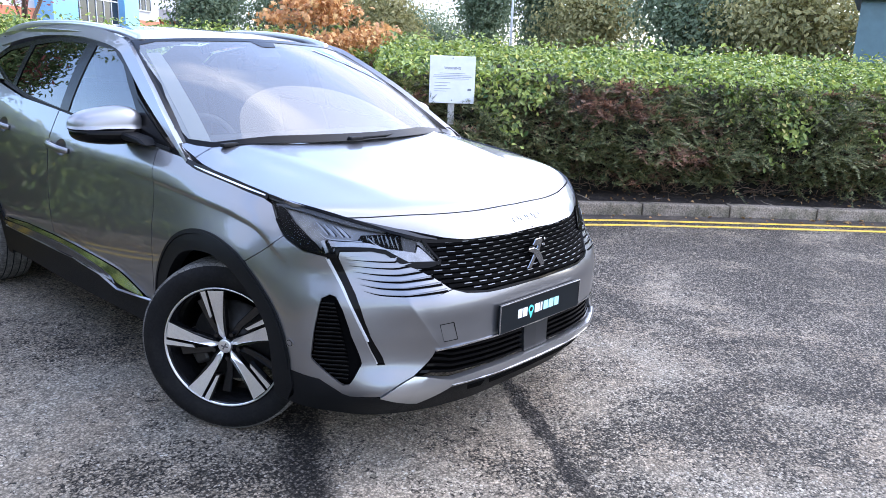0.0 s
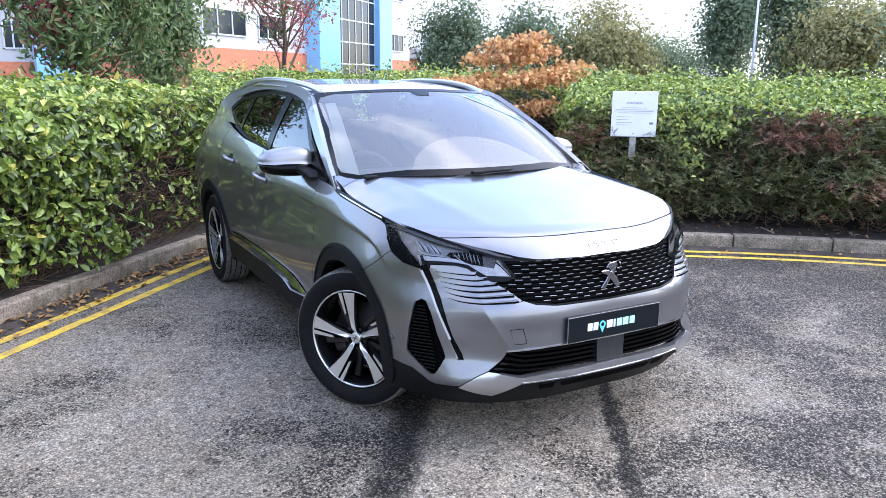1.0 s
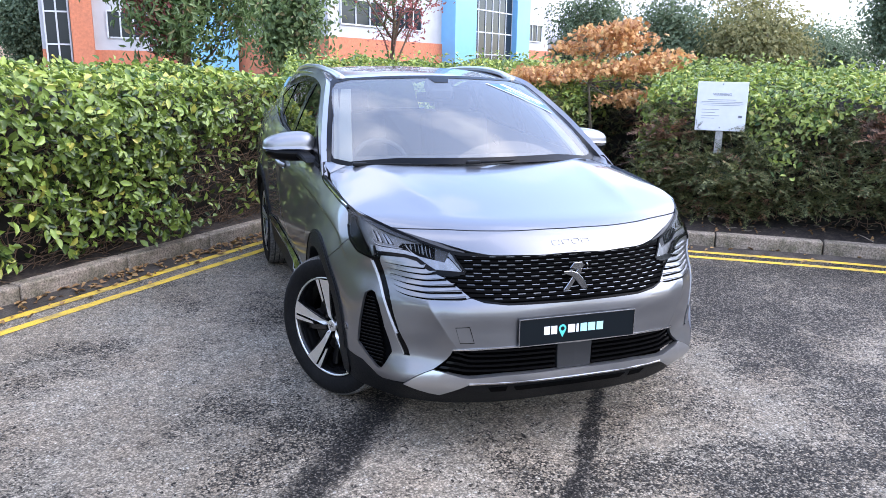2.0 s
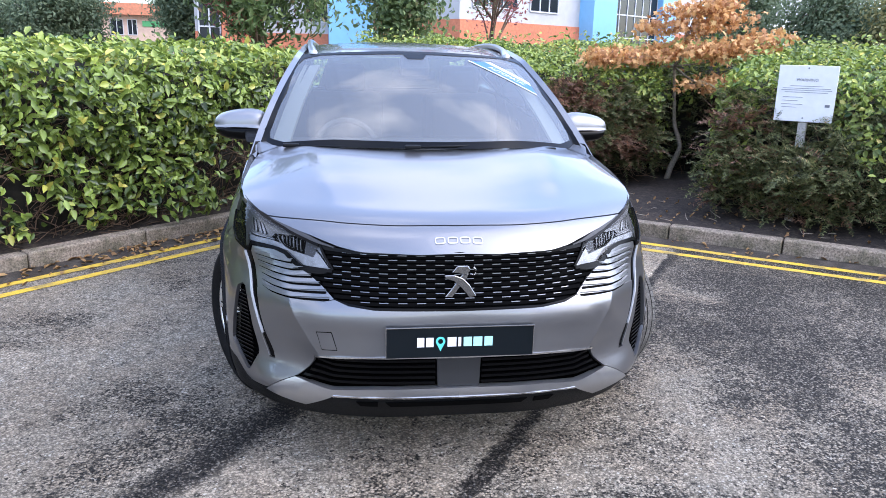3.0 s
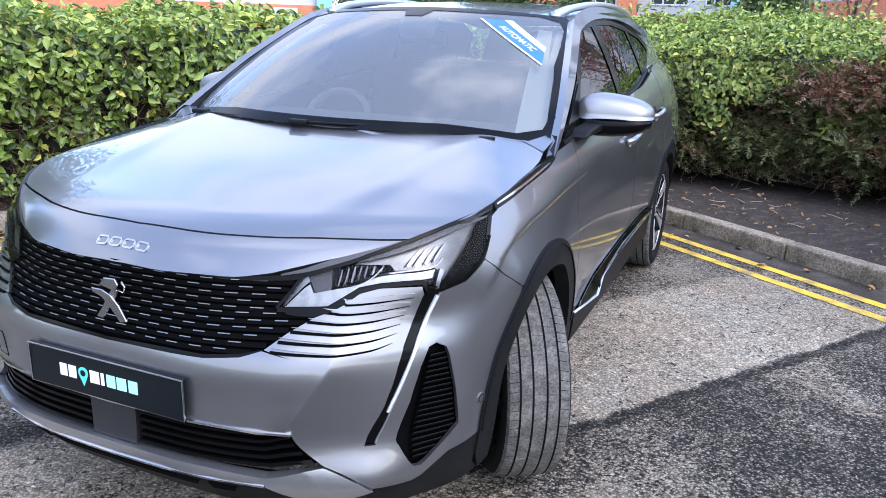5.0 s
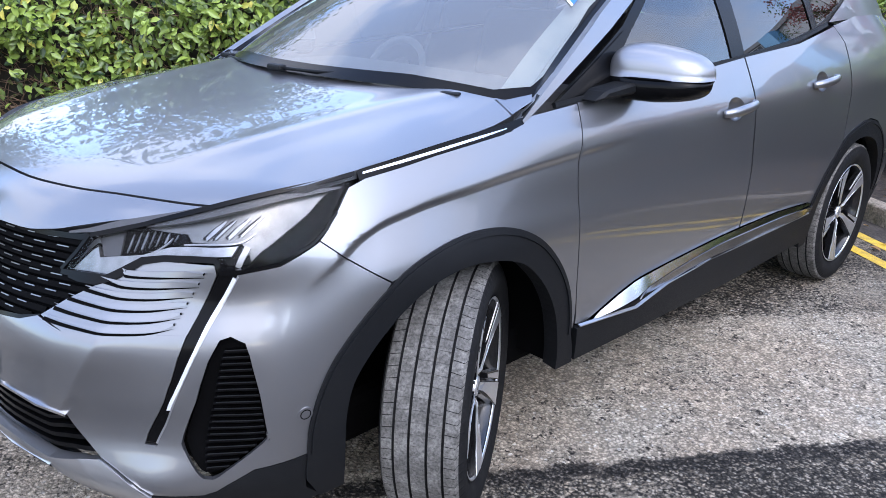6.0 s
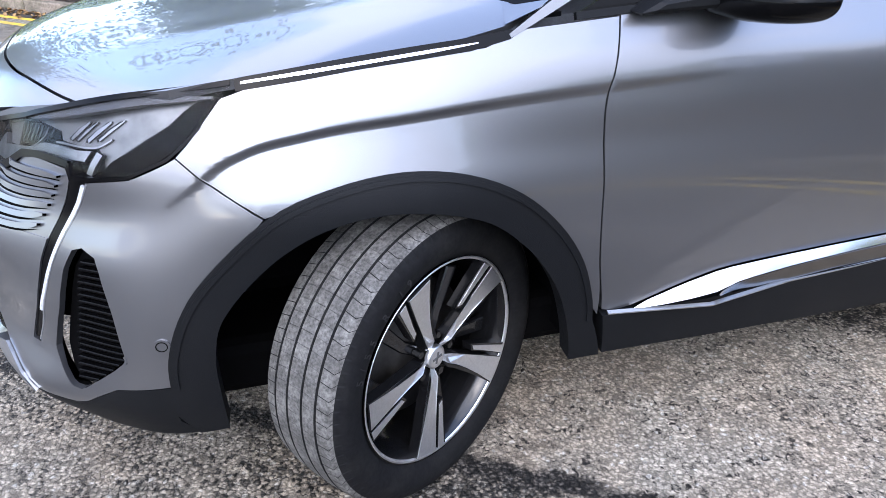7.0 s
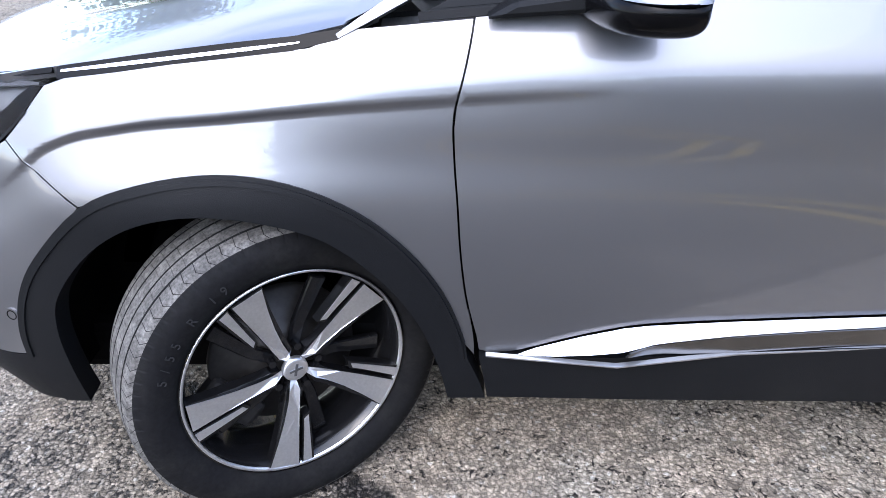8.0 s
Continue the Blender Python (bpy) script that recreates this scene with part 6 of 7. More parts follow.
for k, d in enumerate((0.235, 0.44)):
    tagged(part("yellow_line", ribbon(fine_kerb, d, d + 0.078, 0.004), YELLOW, None, "worn yellow no-parking line along kerb", "structure"), category="road marking")
GUTTER = material("damp_gutter_dirt", (0.040, 0.033, 0.027), 0.8, grain=0.5, grain_scale=70, bump=0.8, stain=(0.11, 0.095, 0.078), stain_scale=5, stain_amount=0.7, spec=0.3)
tagged(part("gutter", ribbon(fine_kerb, 0.0, 0.225, 0.003), GUTTER, None, "damp dirty gutter strip along kerb foot", "structure"), category="gutter")
bed_pts = offset_line(fine_kerb, -0.12)
v = []
ROWS_BED = 14
for i, p in enumerate(bed_pts):
    t = bed_pts[min(i + 1, len(bed_pts) - 1)] - bed_pts[max(i - 1, 0)]
    t = t / np.linalg.norm(t)
    nrm2 = np.array((-t[1], t[0]))
    if np.dot(nrm2, (0, 1)) < 0 and abs(p[0]) < 3:
        nrm2 = -nrm2
    for k in range(ROWS_BED):
        w = 0.0 if k == 0 else 0.22 * 1.32**k - 0.1
        q = p + nrm2 * min(w, 9)
        v.append((q[0], q[1], 0.085 + 0.05 * min(1, k / 4) + 0.025 * noise.noise((q[0] * 2.5, q[1] * 2.5, 0))))
f = [(i * ROWS_BED + k, i * ROWS_BED + k + 1, (i + 1) * ROWS_BED + k + 1, (i + 1) * ROWS_BED + k) for i in range(len(bed_pts) - 1) for k in range(ROWS_BED - 1)]
bed = part("planting_bed", mesh_of("bed", v, f), SOIL, None, "dark bare soil bed behind kerb", "structure")
tagged(bed, category="soil")

# kerb stones, one by one
kerb = thing("kerb", "weathered concrete kerb with mossy joints", "kerb", kind="structure")
KERB_BM = box_bm(0.905, 0.125, 0.26, (0, 0, 0), 0.014)
KERB_ME = bpy.data.meshes.new("kerb_stone")
KERB_BM.to_mesh(KERB_ME)
KERB_BM.free()
KERB_ME.materials.append(KERB)
stones_at = resample(KERB_LINE, 0.915)
for a, b in zip(stones_at, stones_at[1:]):
    t = (b - a) / np.linalg.norm(b - a)
    c = (a + b) / 2 + 0.0625 * np.array((-t[1], t[0]))
    st = new("kerb_stone", KERB_ME)
    st.parent = kerb
    st.matrix_local = pose(c[0], c[1], -0.012 + random.uniform(-0.006, 0.006), random.uniform(-1.2, 1.2), random.uniform(-0.4, 0.4), math.degrees(math.atan2(t[1], t[0])) + random.uniform(-0.6, 0.6))


# ---- foliage ----
def leaf_material(name, low, high, extra=None, rough=0.5, light=0.35):
    m = bpy.data.materials.new(name)
    m.use_nodes = True
    n, l = m.node_tree.nodes, m.node_tree.links
    b = n["Principled BSDF"]
    geo = n.new("ShaderNodeNewGeometry")
    r = n.new("ShaderNodeValToRGB")
    r.color_ramp.elements[0].color, r.color_ramp.elements[1].color = (*low, 1), (*high, 1)
    if extra:
        e = r.color_ramp.elements.new(0.93)
        e.color = (*high, 1)
        r.color_ramp.elements[-1].color = (*extra, 1)
    l.new(geo.outputs["Random Per Island"], r.inputs["Fac"])
    l.new(r.outputs["Color"], b.inputs["Base Color"])
    b.inputs["Roughness"].default_value = rough
    tr, mx = n.new("ShaderNodeBsdfTranslucent"), n.new("ShaderNodeMixShader")
    l.new(r.outputs["Color"], tr.inputs["Color"])
    mx.inputs[0].default_value = light
    l.new(b.outputs[0], mx.inputs[1])
    l.new(tr.outputs[0], mx.inputs[2])
    l.new(mx.outputs[0], n["Material Output"].inputs["Surface"])
    return m


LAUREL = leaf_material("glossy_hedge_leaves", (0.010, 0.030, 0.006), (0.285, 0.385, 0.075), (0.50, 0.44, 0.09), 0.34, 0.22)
# paler green: the light on the hedge tops is put into the leaf colour
LAUREL_LIT = leaf_material("sky_lit_hedge_leaves", (0.045, 0.105, 0.018), (0.40, 0.48, 0.10), (0.60, 0.52, 0.12), 0.36, 0.25)
SHRUB = leaf_material("pale_shrub_leaves", (0.030, 0.075, 0.014), (0.42, 0.49, 0.12), (0.60, 0.48, 0.16), 0.45)
DULL = leaf_material("olive_conifer_sprays", (0.022, 0.034, 0.012), (0.23, 0.25, 0.105), (0.40, 0.24, 0.13), 0.6, 0.25)
REDDISH = leaf_material("red_brown_sprays", (0.060, 0.032, 0.022), (0.36, 0.20, 0.13), (0.50, 0.20, 0.11), 0.6, 0.25)
ROWAN = leaf_material("dark_tree_leaves", (0.06, 0.11, 0.035), (0.20, 0.27, 0.10), (0.28, 0.18, 0.09), 0.5)
BERRY = leaf_material("pink_red_leaves", (0.28, 0.07, 0.06), (0.48, 0.17, 0.15), None, 0.5)
RUST = leaf_material("rust_orange_leaves", (0.30, 0.11, 0.03), (0.82, 0.48, 0.20), (0.60, 0.48, 0.18), 0.5, 0.3)
FAR = leaf_material("far_tree_leaves", (0.070, 0.112, 0.058), (0.25, 0.31, 0.18), None, 0.6, 0.45)
FAR_LIGHT = leaf_material("far_autumn_leaves", (0.17, 0.175, 0.065), (0.44, 0.40, 0.18), None, 0.6, 0.45)
DEAD = leaf_material("fallen_leaves", (0.16, 0.08, 0.03), (0.36, 0.22, 0.09), None, 0.7, 0.1)
TWIG = material("brown_twigs", (0.15, 0.095, 0.060), 0.9, grain=0.4, grain_scale=80, island=0.35)
BARK = material("pale_bark", (0.30, 0.25, 0.19), 0.85, grain=0.4, grain_scale=60, bump=0.5, stain=(0.12, 0.10, 0.07), stain_scale=8)
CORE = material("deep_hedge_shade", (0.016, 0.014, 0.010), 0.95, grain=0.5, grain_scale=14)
rng = np.random.default_rng(7)


def leaves(pos, nor, size, aspect=0.5, fold=0.25, spread=0.6, rng=rng):
    """One mesh of folded leaves at pos, facing roughly along nor."""
    k = len(pos)
    d = rng.normal(size=(k, 3))
    nn = nor + spread * rng.normal(size=(k, 3))
    nn /= np.linalg.norm(nn, axis=1, keepdims=True)
    t = d - (d * nn).sum(1, keepdims=True) * nn
    t[:, 2] -= 0.35
    t -= (t * nn).sum(1, keepdims=True) * nn
    t /= np.linalg.norm(t, axis=1, keepdims=True) + 1e-9
    s = np.cross(nn, t)
    L_ = (size * rng.uniform(0.6, 1.35, size=k))[:, None]
    W_ = L_ * aspect * 0.5
    up = nn * W_ * fold * 2
    base, tip = pos - t * L_ * 0.5, pos + t * L_ * 0.5 - nn * L_ * 0.12
    l1, r1 = pos - t * L_ * 0.15 + s * W_ + up, pos - t * L_ * 0.15 - s * W_ + up
    l2, r2 = pos + t * L_ * 0.20 + s * W_ * 0.8 + up * 0.7, pos + t * L_ * 0.20 - s * W_ * 0.8 + up * 0.7
    v = np.stack([base, l1, l2, tip, r2, r1], 1).reshape(-1, 3)
    i = np.arange(k)[:, None] * 6
    f = np.concatenate([i + np.array([[0, 3, 2, 1]]), i + np.array([[0, 5, 4, 3]])])
    me = bpy.data.meshes.new("leaves")
    me.vertices.add(len(v))
    me.vertices.foreach_set("co", v.ravel())
    me.loops.add(f.size)
    me.loops.foreach_set("vertex_index", f.ravel().astype(np.int32))
    me.polygons.add(len(f))
    me.polygons.foreach_set("loop_start", np.arange(0, f.size, 4, dtype=np.int32))
    me.update(calc_edges=True)
    return me


def sprays(pos, out, length, pairs, leaf, droop=0.5, rng=rng):
    """One mesh of feathery sprays: each a bowed stem with narrow leaflets on both sides."""
    k = len(pos)
    d = out + 0.38 * rng.normal(size=(k, 3))
    d /= np.linalg.norm(d, axis=1, keepdims=True)
    L_ = length * rng.uniform(0.6, 1.35, size=(k, 1))
    s = np.cross(d, np.array([0.0, 0.0, 1.0])) + 0.5 * rng.normal(size=(k, 3))
    s -= (s * d).sum(1, keepdims=True) * d
    s /= np.linalg.norm(s, axis=1, keepdims=True)
    bow = droop * rng.uniform(0.3, 1.3, size=(k, 1))

    def at(q):
        p = pos + d * L_ * q
        p[:, 2:] -= L_ * bow * q * q
        return p

    v, f = [], []
    for i in range(pairs):
        q = (i + 0.6) / pairs
        p0 = at(q)
        ahead = at(q + 0.02) - p0
        ahead /= np.linalg.norm(ahead, axis=1, keepdims=True)
        up = np.cross(ahead, s)
        for sd in (1, -1):
            t = ahead * 0.75 + s * sd * 0.85 + 0.22 * rng.normal(size=(k, 3))
            t /= np.linalg.norm(t, axis=1, keepdims=True)
            w = np.cross(t, up)
            w /= np.linalg.norm(w, axis=1, keepdims=True) + 1e-9
            ll = leaf * (1.1 - 0.7 * q) * rng.uniform(0.6, 1.4, size=(k, 1))
            v.append(np.stack([p0, p0 + t * ll * 0.45 + w * ll * 0.17, p0 + t * ll - up * ll * 0.1, p0 + t * ll * 0.45 - w * ll * 0.17], 1))
    # the stem itself, a thin folded blade
    for a, b in ((0.0, 0.5), (0.5, 1.0)):
        p0, p1 = at(a), at(b)
        w = s * 0.0022
        v.append(np.stack([p0 - w, p0 + w, p1 + w * 0.6, p1 - w * 0.6], 1))
    v = np.stack(v, 1).reshape(-1, 3)
    f = np.arange(len(v)).reshape(-1, 4)
    me = bpy.data.meshes.new("sprays")
    me.vertices.add(len(v))
    me.vertices.foreach_set("co", v.ravel())
    me.loops.add(f.size)
    me.loops.foreach_set("vertex_index", f.ravel().astype(np.int32))
    me.polygons.add(len(f))
    me.polygons.foreach_set("loop_start", np.arange(0, f.size, 4, dtype=np.int32))
    me.update(calc_edges=True)
    return me


def lumps(a, b, c):
    return 0.5 * np.sin(1.9 * a + 0.7 * b + 1.3) + 0.35 * np.sin(4.3 * a - 2.1 * c + 0.4) + 0.3 * np.sin(3.1 * b + 3.7 * c + 2.2) + 0.2 * np.sin(8.7 * a + 5.1 * c)


def hedge(label, a, b, depth, z_front, z_back, count, mat, size, foot=0.18, twigs=600, wob=0.10, face_size=None, face_share=0.5, top_rise=0.0, aspect=0.5, lean=0.25, belly=0.0, face_aspect=None, bare=0.0, conifer=0, thin=0.0, notch=None, drop=0.0, top_mat=None, hang=None):
    """A clipped hedge from a to b; its face lies on that line, its body to the left of it."""
    a, b = np.array(a, float), np.array(b, float)
    length = np.linalg.norm(b - a)
    e = (b - a) / length
    back = np.array((-e[1], e[0]))
    h = thing("hedge", label, "hedge")

    def world(s, w, z):
        return np.stack([a[0] + e[0] * s + back[0] * w, a[1] + e[1] * s + back[1] * w, z], 1)

    def crown(s, w):
        q = np.clip(w / depth, 0, 1)
        return z_front + (z_back - z_front) * np.sqrt(q) + 0.4 * wob * lumps(s * 1.7, w * 2, s * 0.0) - drop * np.clip(s / length, 0, 1)

    # face
    def face(k):
        s, z = rng.uniform(0, length, k), foot + (z_front - foot) * rng.uniform(0, 1, k) ** 0.72
        w = wob * lumps(s, z * 1.5, z) + rng.exponential(0.10, k) - 0.07 + lean * 0.18 * np.clip((foot + 0.45 - z) / 0.45, 0, 1) + 0.14 * np.clip((z - z_front + 0.25) / 0.25, 0, 1) ** 2
        w -= belly * np.clip((1.08 - z) / 0.45, 0, 1)
        nrm = np.tile(np.array([-back[0], -back[1], 0.45]), (k, 1))
        gap = (lumps(s * 1.3 + 4, z * 3, s * 2.2) > 0.12) & (z < foot + bare * (1 + 0.5 * np.sin(s * 2.7))) & (rng.uniform(0, 1, k) < 0.8)
        w = w + 0.16 * thin * np.clip((lumps(s * 2.3 + 1, z * 4.5 + 2, s * 3.1 + z) - 0.25) / 0.3, 0, 1) * rng.uniform(0.3, 1, k)
        if notch:
            gap |= (s > notch[0]) & (s < notch[1]) & (w < 0.06)
        if conifer:
            # broad leaves hang down over the sprays in tongues only
            tongue = z_front - 0.10 - 0.34 * np.clip(lumps(s * 1.5 + 3.4, s * 2.6, z * 2.5), -0.3, 1) + 0.10 * rng.normal(size=k)
            if hang:
                for h0, h1, h2 in hang:
                    tongue = tongue - h2 * np.exp(-(((s - h0) / h1) ** 2))
            gap |= z < tongue
        return world(s, w, z)[~gap], nrm[~gap]

    def spray_face(k):
        s, z = rng.uniform(0, length, k), foot + 0.02 + (z_front - foot - 0.02) * rng.uniform(0, 1, k)
        w = 1.5 * wob * lumps(s * 1.6, z * 2.5, z * 2) + rng.exponential(0.05, k) + 0.02 + 0.10 * np.clip((foot + 0.30 - z) / 0.30, 0, 1)
        w -= belly * np.clip((1.08 - z) / 0.45, 0, 1)
        out = np.tile(np.array([-back[0], -back[1], 0.30]), (k, 1)) + np.outer(rng.normal(0, 0.8, k), np.array([e[0], e[1], 0.0]))
        red = lumps(s * 1.1 + 3.0, z * 2.2, s * 0.7 + z * 3) + 0.35 * (z - 0.7) + rng.normal(0, 0.25, k) > 0.62
        if notch:
            w = w + 0.20 * ((s > notch[0]) & (s < notch[1]) & (z > 0.80))
            extra_s, extra_z = rng.uniform(notch[0] - 0.25, notch[1] + 0.25, 420), rng.uniform(0.20, 0.80, 420)
            s, z, w = np.append(s, extra_s), np.append(z, extra_z), np.append(w, rng.uniform(-0.30, -0.16, 420))
            out, red = np.append(out, out[:420], 0), np.append(red, rng.uniform(0, 1, 420) < 0.3)
        return world(s, w, z), out, red

    def top(k):
        s, w = rng.uniform(0, length, k), rng.uniform(-0.02, depth, k)
        z = crown(s, w) - rng.exponential(0.05, k) + 0.03 + top_rise * (rng.uniform(0, 1, k) < 0.10) * rng.uniform(0, 1, k)
        return world(s, w, z), np.tile(np.array([-back[0] * 0.35, -back[1] * 0.35, 1.0]), (k, 1))

    def ends(k):
        s = np.where(rng.uniform(0, 1, k) < 0.5, 0.0, length) + rng.normal(0, 0.05, k)
        w = rng.uniform(0, depth, k)
        z = foot + (crown(s, w) - foot) * rng.uniform(0, 1, k)
        return world(s, w, z), np.stack([np.where(s < length / 2, -e[0], e[0]), np.where(s < length / 2, -e[1], e[1]), np.full(k, 0.3)], 1)

    kf = int(count * face_share)
    p, nn = face(kf)
    part("foliage", leaves(p, nn, face_size or size, face_aspect or aspect), mat, h, kind="stuff")
    if conifer:
        p, out, red = spray_face(conifer)
        for pick, m_, lab in ((~red, DULL, "olive conifer sprays"), (red, REDDISH, "red-brown conifer sprays")):
            part("spray_mass", sprays(p[pick], out[pick], 0.23, 12, 0.050, 0.22), m_, h, lab, "stuff")
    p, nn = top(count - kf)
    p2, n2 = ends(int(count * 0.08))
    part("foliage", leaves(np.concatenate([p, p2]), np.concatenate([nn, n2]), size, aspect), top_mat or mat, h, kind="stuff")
    # dark sheet standing in for the hedge's inner shade, then bare twigs
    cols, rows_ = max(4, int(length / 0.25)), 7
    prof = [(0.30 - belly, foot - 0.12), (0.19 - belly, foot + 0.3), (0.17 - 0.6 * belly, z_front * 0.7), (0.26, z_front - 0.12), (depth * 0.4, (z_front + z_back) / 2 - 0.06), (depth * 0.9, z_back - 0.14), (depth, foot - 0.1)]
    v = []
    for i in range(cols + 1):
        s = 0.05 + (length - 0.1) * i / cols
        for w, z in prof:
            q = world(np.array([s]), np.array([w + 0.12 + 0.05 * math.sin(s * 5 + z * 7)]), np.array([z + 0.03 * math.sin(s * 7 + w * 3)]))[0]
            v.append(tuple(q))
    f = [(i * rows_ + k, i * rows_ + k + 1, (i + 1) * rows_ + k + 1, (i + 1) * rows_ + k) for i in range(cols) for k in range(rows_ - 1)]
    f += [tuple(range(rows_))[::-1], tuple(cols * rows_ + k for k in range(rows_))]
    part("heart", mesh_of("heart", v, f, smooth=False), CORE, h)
    tv, tf = [], []
    for _ in range(twigs):
        s, z = rng.uniform(0, length), foot - 0.1 + rng.uniform(0, 1) ** 1.4 * (z_front - foot)
        p0 = world(np.array([s]), np.array([0.22 - belly * min(1, max(0, (1.08 - z) / 0.45))]), np.array([z]))[0]
        d = np.array([-back[0] + rng.normal(0, 0.7), -back[1] + rng.normal(0, 0.7), 0.7 + rng.normal(0, 0.6)])
        d /= np.linalg.norm(d)
        p1 = p0 + d * rng.uniform(0.12, 0.32)
        vv, ff = tube([p0, (p0 + p1) / 2 + rng.normal(0, 0.012, 3), p1], 0.0045, 4, [1.0, 0.7, 0.4])
        k = len(tv)
        tv += vv
        tf += [tuple(i + k for i in q) for q in ff]
    part("twig_mass", mesh_of("twigs", tv, tf, smooth=False), TWIG, h, kind="stuff")
    return h


hedge("dense bright green broad-leaved hedge overhanging the kerb", (-7.6, -2.90), (-0.30, 4.60), 1.7, 1.38, 1.54, 30000, LAUREL, 0.078, foot=0.15, bare=0.80, twigs=3800, wob=0.19, top_rise=0.08, face_share=0.6, thin=2.0, top_mat=LAUREL_LIT)
hedge("rough red-brown and olive conifer hedge with green tops", (3.08, 3.34), (10.7, -4.15), 2.4, 1.25, 1.64, 52000, SHRUB, 0.062, top_mat=LAUREL_LIT, foot=0.26, twigs=2600, wob=0.13, belly=0.34, top_rise=0.18, face_share=0.40, conifer=8500, notch=(0.36, 1.00), drop=0.06, hang=((0.55, 0.75, 0.38), (2.74, 0.95, -0.45), (4.24, 0.55, 0.30)))
hedge("rough olive and red-brown hedge behind bare soil", (-0.4, 5.25), (3.12, 4.70), 2.2, 1.24, 1.66, 24000, SHRUB, 0.058, top_mat=LAUREL_LIT, foot=0.30, twigs=900, wob=0.15, top_rise=0.18, belly=0.12, face_share=0.48, conifer=3600, hang=((2.5, 0.8, 0.38),))
hedge("dull green hedge in the shaded recess", (2.4, 6.35), (4.9, 4.15), 1.8, 1.35, 1.70, 10000, SHRUB, 0.07, foot=0.2, twigs=500, wob=0.10, top_rise=0.16, face_share=0.45, conifer=900)


def tree(name, label, at, height, trunk_r, crown_c, crown_r, count, mat, size, seed, bark=BARK, limbs=7, bend=0.1, mat2=None, share2=0.0, aspect=0.5, clump=0.25, first=0.35, clumps=26):
    """Tapered trunk, limbs that fork, and leaves in uneven clumps round the limb ends."""
    r = np.random.default_rng(seed)
    t = thing(name, label, "tree", at)
    pts = [(0, 0, -0.05)]
    for i in range(1, 7):
        pts.append((bend * math.sin(i * 1.3 + seed) * (i / 6), bend * math.cos(i * 0.9 + seed) * (i / 6), height * 0.78 * i / 6))
    part("trunk", mesh_of("trunk", *tube(rounded(pts, 3, True), trunk_r, 9, [1.35 - 1.0 * min(1, i / 18) if i else 1.7 for i in range(19)])), bark, t)
    tips, bv, bf = [], [], []
    for k in range(limbs):
        q = first + (1 - first) * (k + 0.5) / limbs
        i0 = min(5, int(q * 6))
        s = np.array(pts[i0]) + (np.array(pts[i0 + 1]) - np.array(pts[i0])) * (q * 6 - i0)
        for _ in range(3):
            u = r.normal(size=3)
            u /= np.linalg.norm(u)
            e_ = np.array(crown_c) + u * np.array(crown_r) * r.uniform(0.45, 0.95)
            m_ = (s + e_) / 2 + r.normal(0, 0.08, 3) * np.array(crown_r)
            vv, ff = tube(rounded([tuple(s), tuple(m_), tuple(e_)], 3, True), trunk_r * 0.42, 5, [1, 0.9, 0.75, 0.6, 0.45, 0.3, 0.2])
            k0 = len(bv)
            bv += vv
            bf += [tuple(i + k0 for i in w) for w in ff]
            tips.append(e_)
            tips.append(m_)
    part("branchwork", mesh_of("branchwork", bv, bf), bark, t, kind="stuff")
    cent = list(tips)
    while len(cent) < clumps:
        u = r.normal(size=3)
        u /= np.linalg.norm(u)
        cent.append(np.array(crown_c) + u * np.array(crown_r) * r.uniform(0.3, 1.0) ** 0.6)
    cent = np.array(cent)
    idx = r.permutation(len(cent))[np.sort(r.integers(0, len(cent), count))]  # one clump after the other
    p = cent[idx] + r.normal(size=(count, 3)) * np.array(crown_r) * clump
    nn = (p - np.array(crown_c)) / np.array(crown_r)
    nn[:, 2] += 0.5
    nn /= np.linalg.norm(nn, axis=1, keepdims=True) + 1e-6
    k2 = int(count * share2)
    part("crown", leaves(p[k2:], nn[k2:], size, aspect, rng=r), mat, t, kind="stuff")
    if k2:
        part("crown", leaves(p[:k2], nn[:k2], size, aspect, rng=r), mat2, t, kind="stuff")
    return t


def maple_leaves(pos, nor, size, r):
    """One mesh of five-lobed leaves, drooping from pos."""
    k = len(pos)
    nn = nor + 0.75 * r.normal(size=(k, 3))
    nn /= np.linalg.norm(nn, axis=1, keepdims=True)
    t = r.normal(size=(k, 3)) * 0.6 + np.array((0, 0, -0.7))
    t -= (t * nn).sum(1, keepdims=True) * nn
    t /= np.linalg.norm(t, axis=1, keepdims=True) + 1e-9
    s = np.cross(nn, t)
    L_ = (size * r.uniform(0.55, 1.3, size=k))[:, None]
    ring = [(-0.45, 0.0), (-0.10, 0.34), (-0.20, 0.62), (0.10, 0.24), (0.28, 0.52), (0.28, 0.15), (0.72, 0.0), (0.28, -0.15), (0.28, -0.52), (0.10, -0.24), (-0.20, -0.62), (-0.10, -0.34)]
    curl = r.uniform(0.1, 0.5, size=(k, 1))
    cols = [pos] + [pos + t * L_ * a + s * L_ * b - nn * L_ * curl * (a * a + b * b) for a, b in ring]
    v = np.stack(cols, 1).reshape(-1, 3)
    fan = np.array([(0, i + 1, (i + 1) % 12 + 1) for i in range(12)])
    f = (np.arange(k)[:, None, None] * 13 + fan[None]).reshape(-1, 3)
    me = bpy.data.meshes.new("maple_leaves")
    me.from_pydata(v.tolist(), [], f.tolist())
    return me


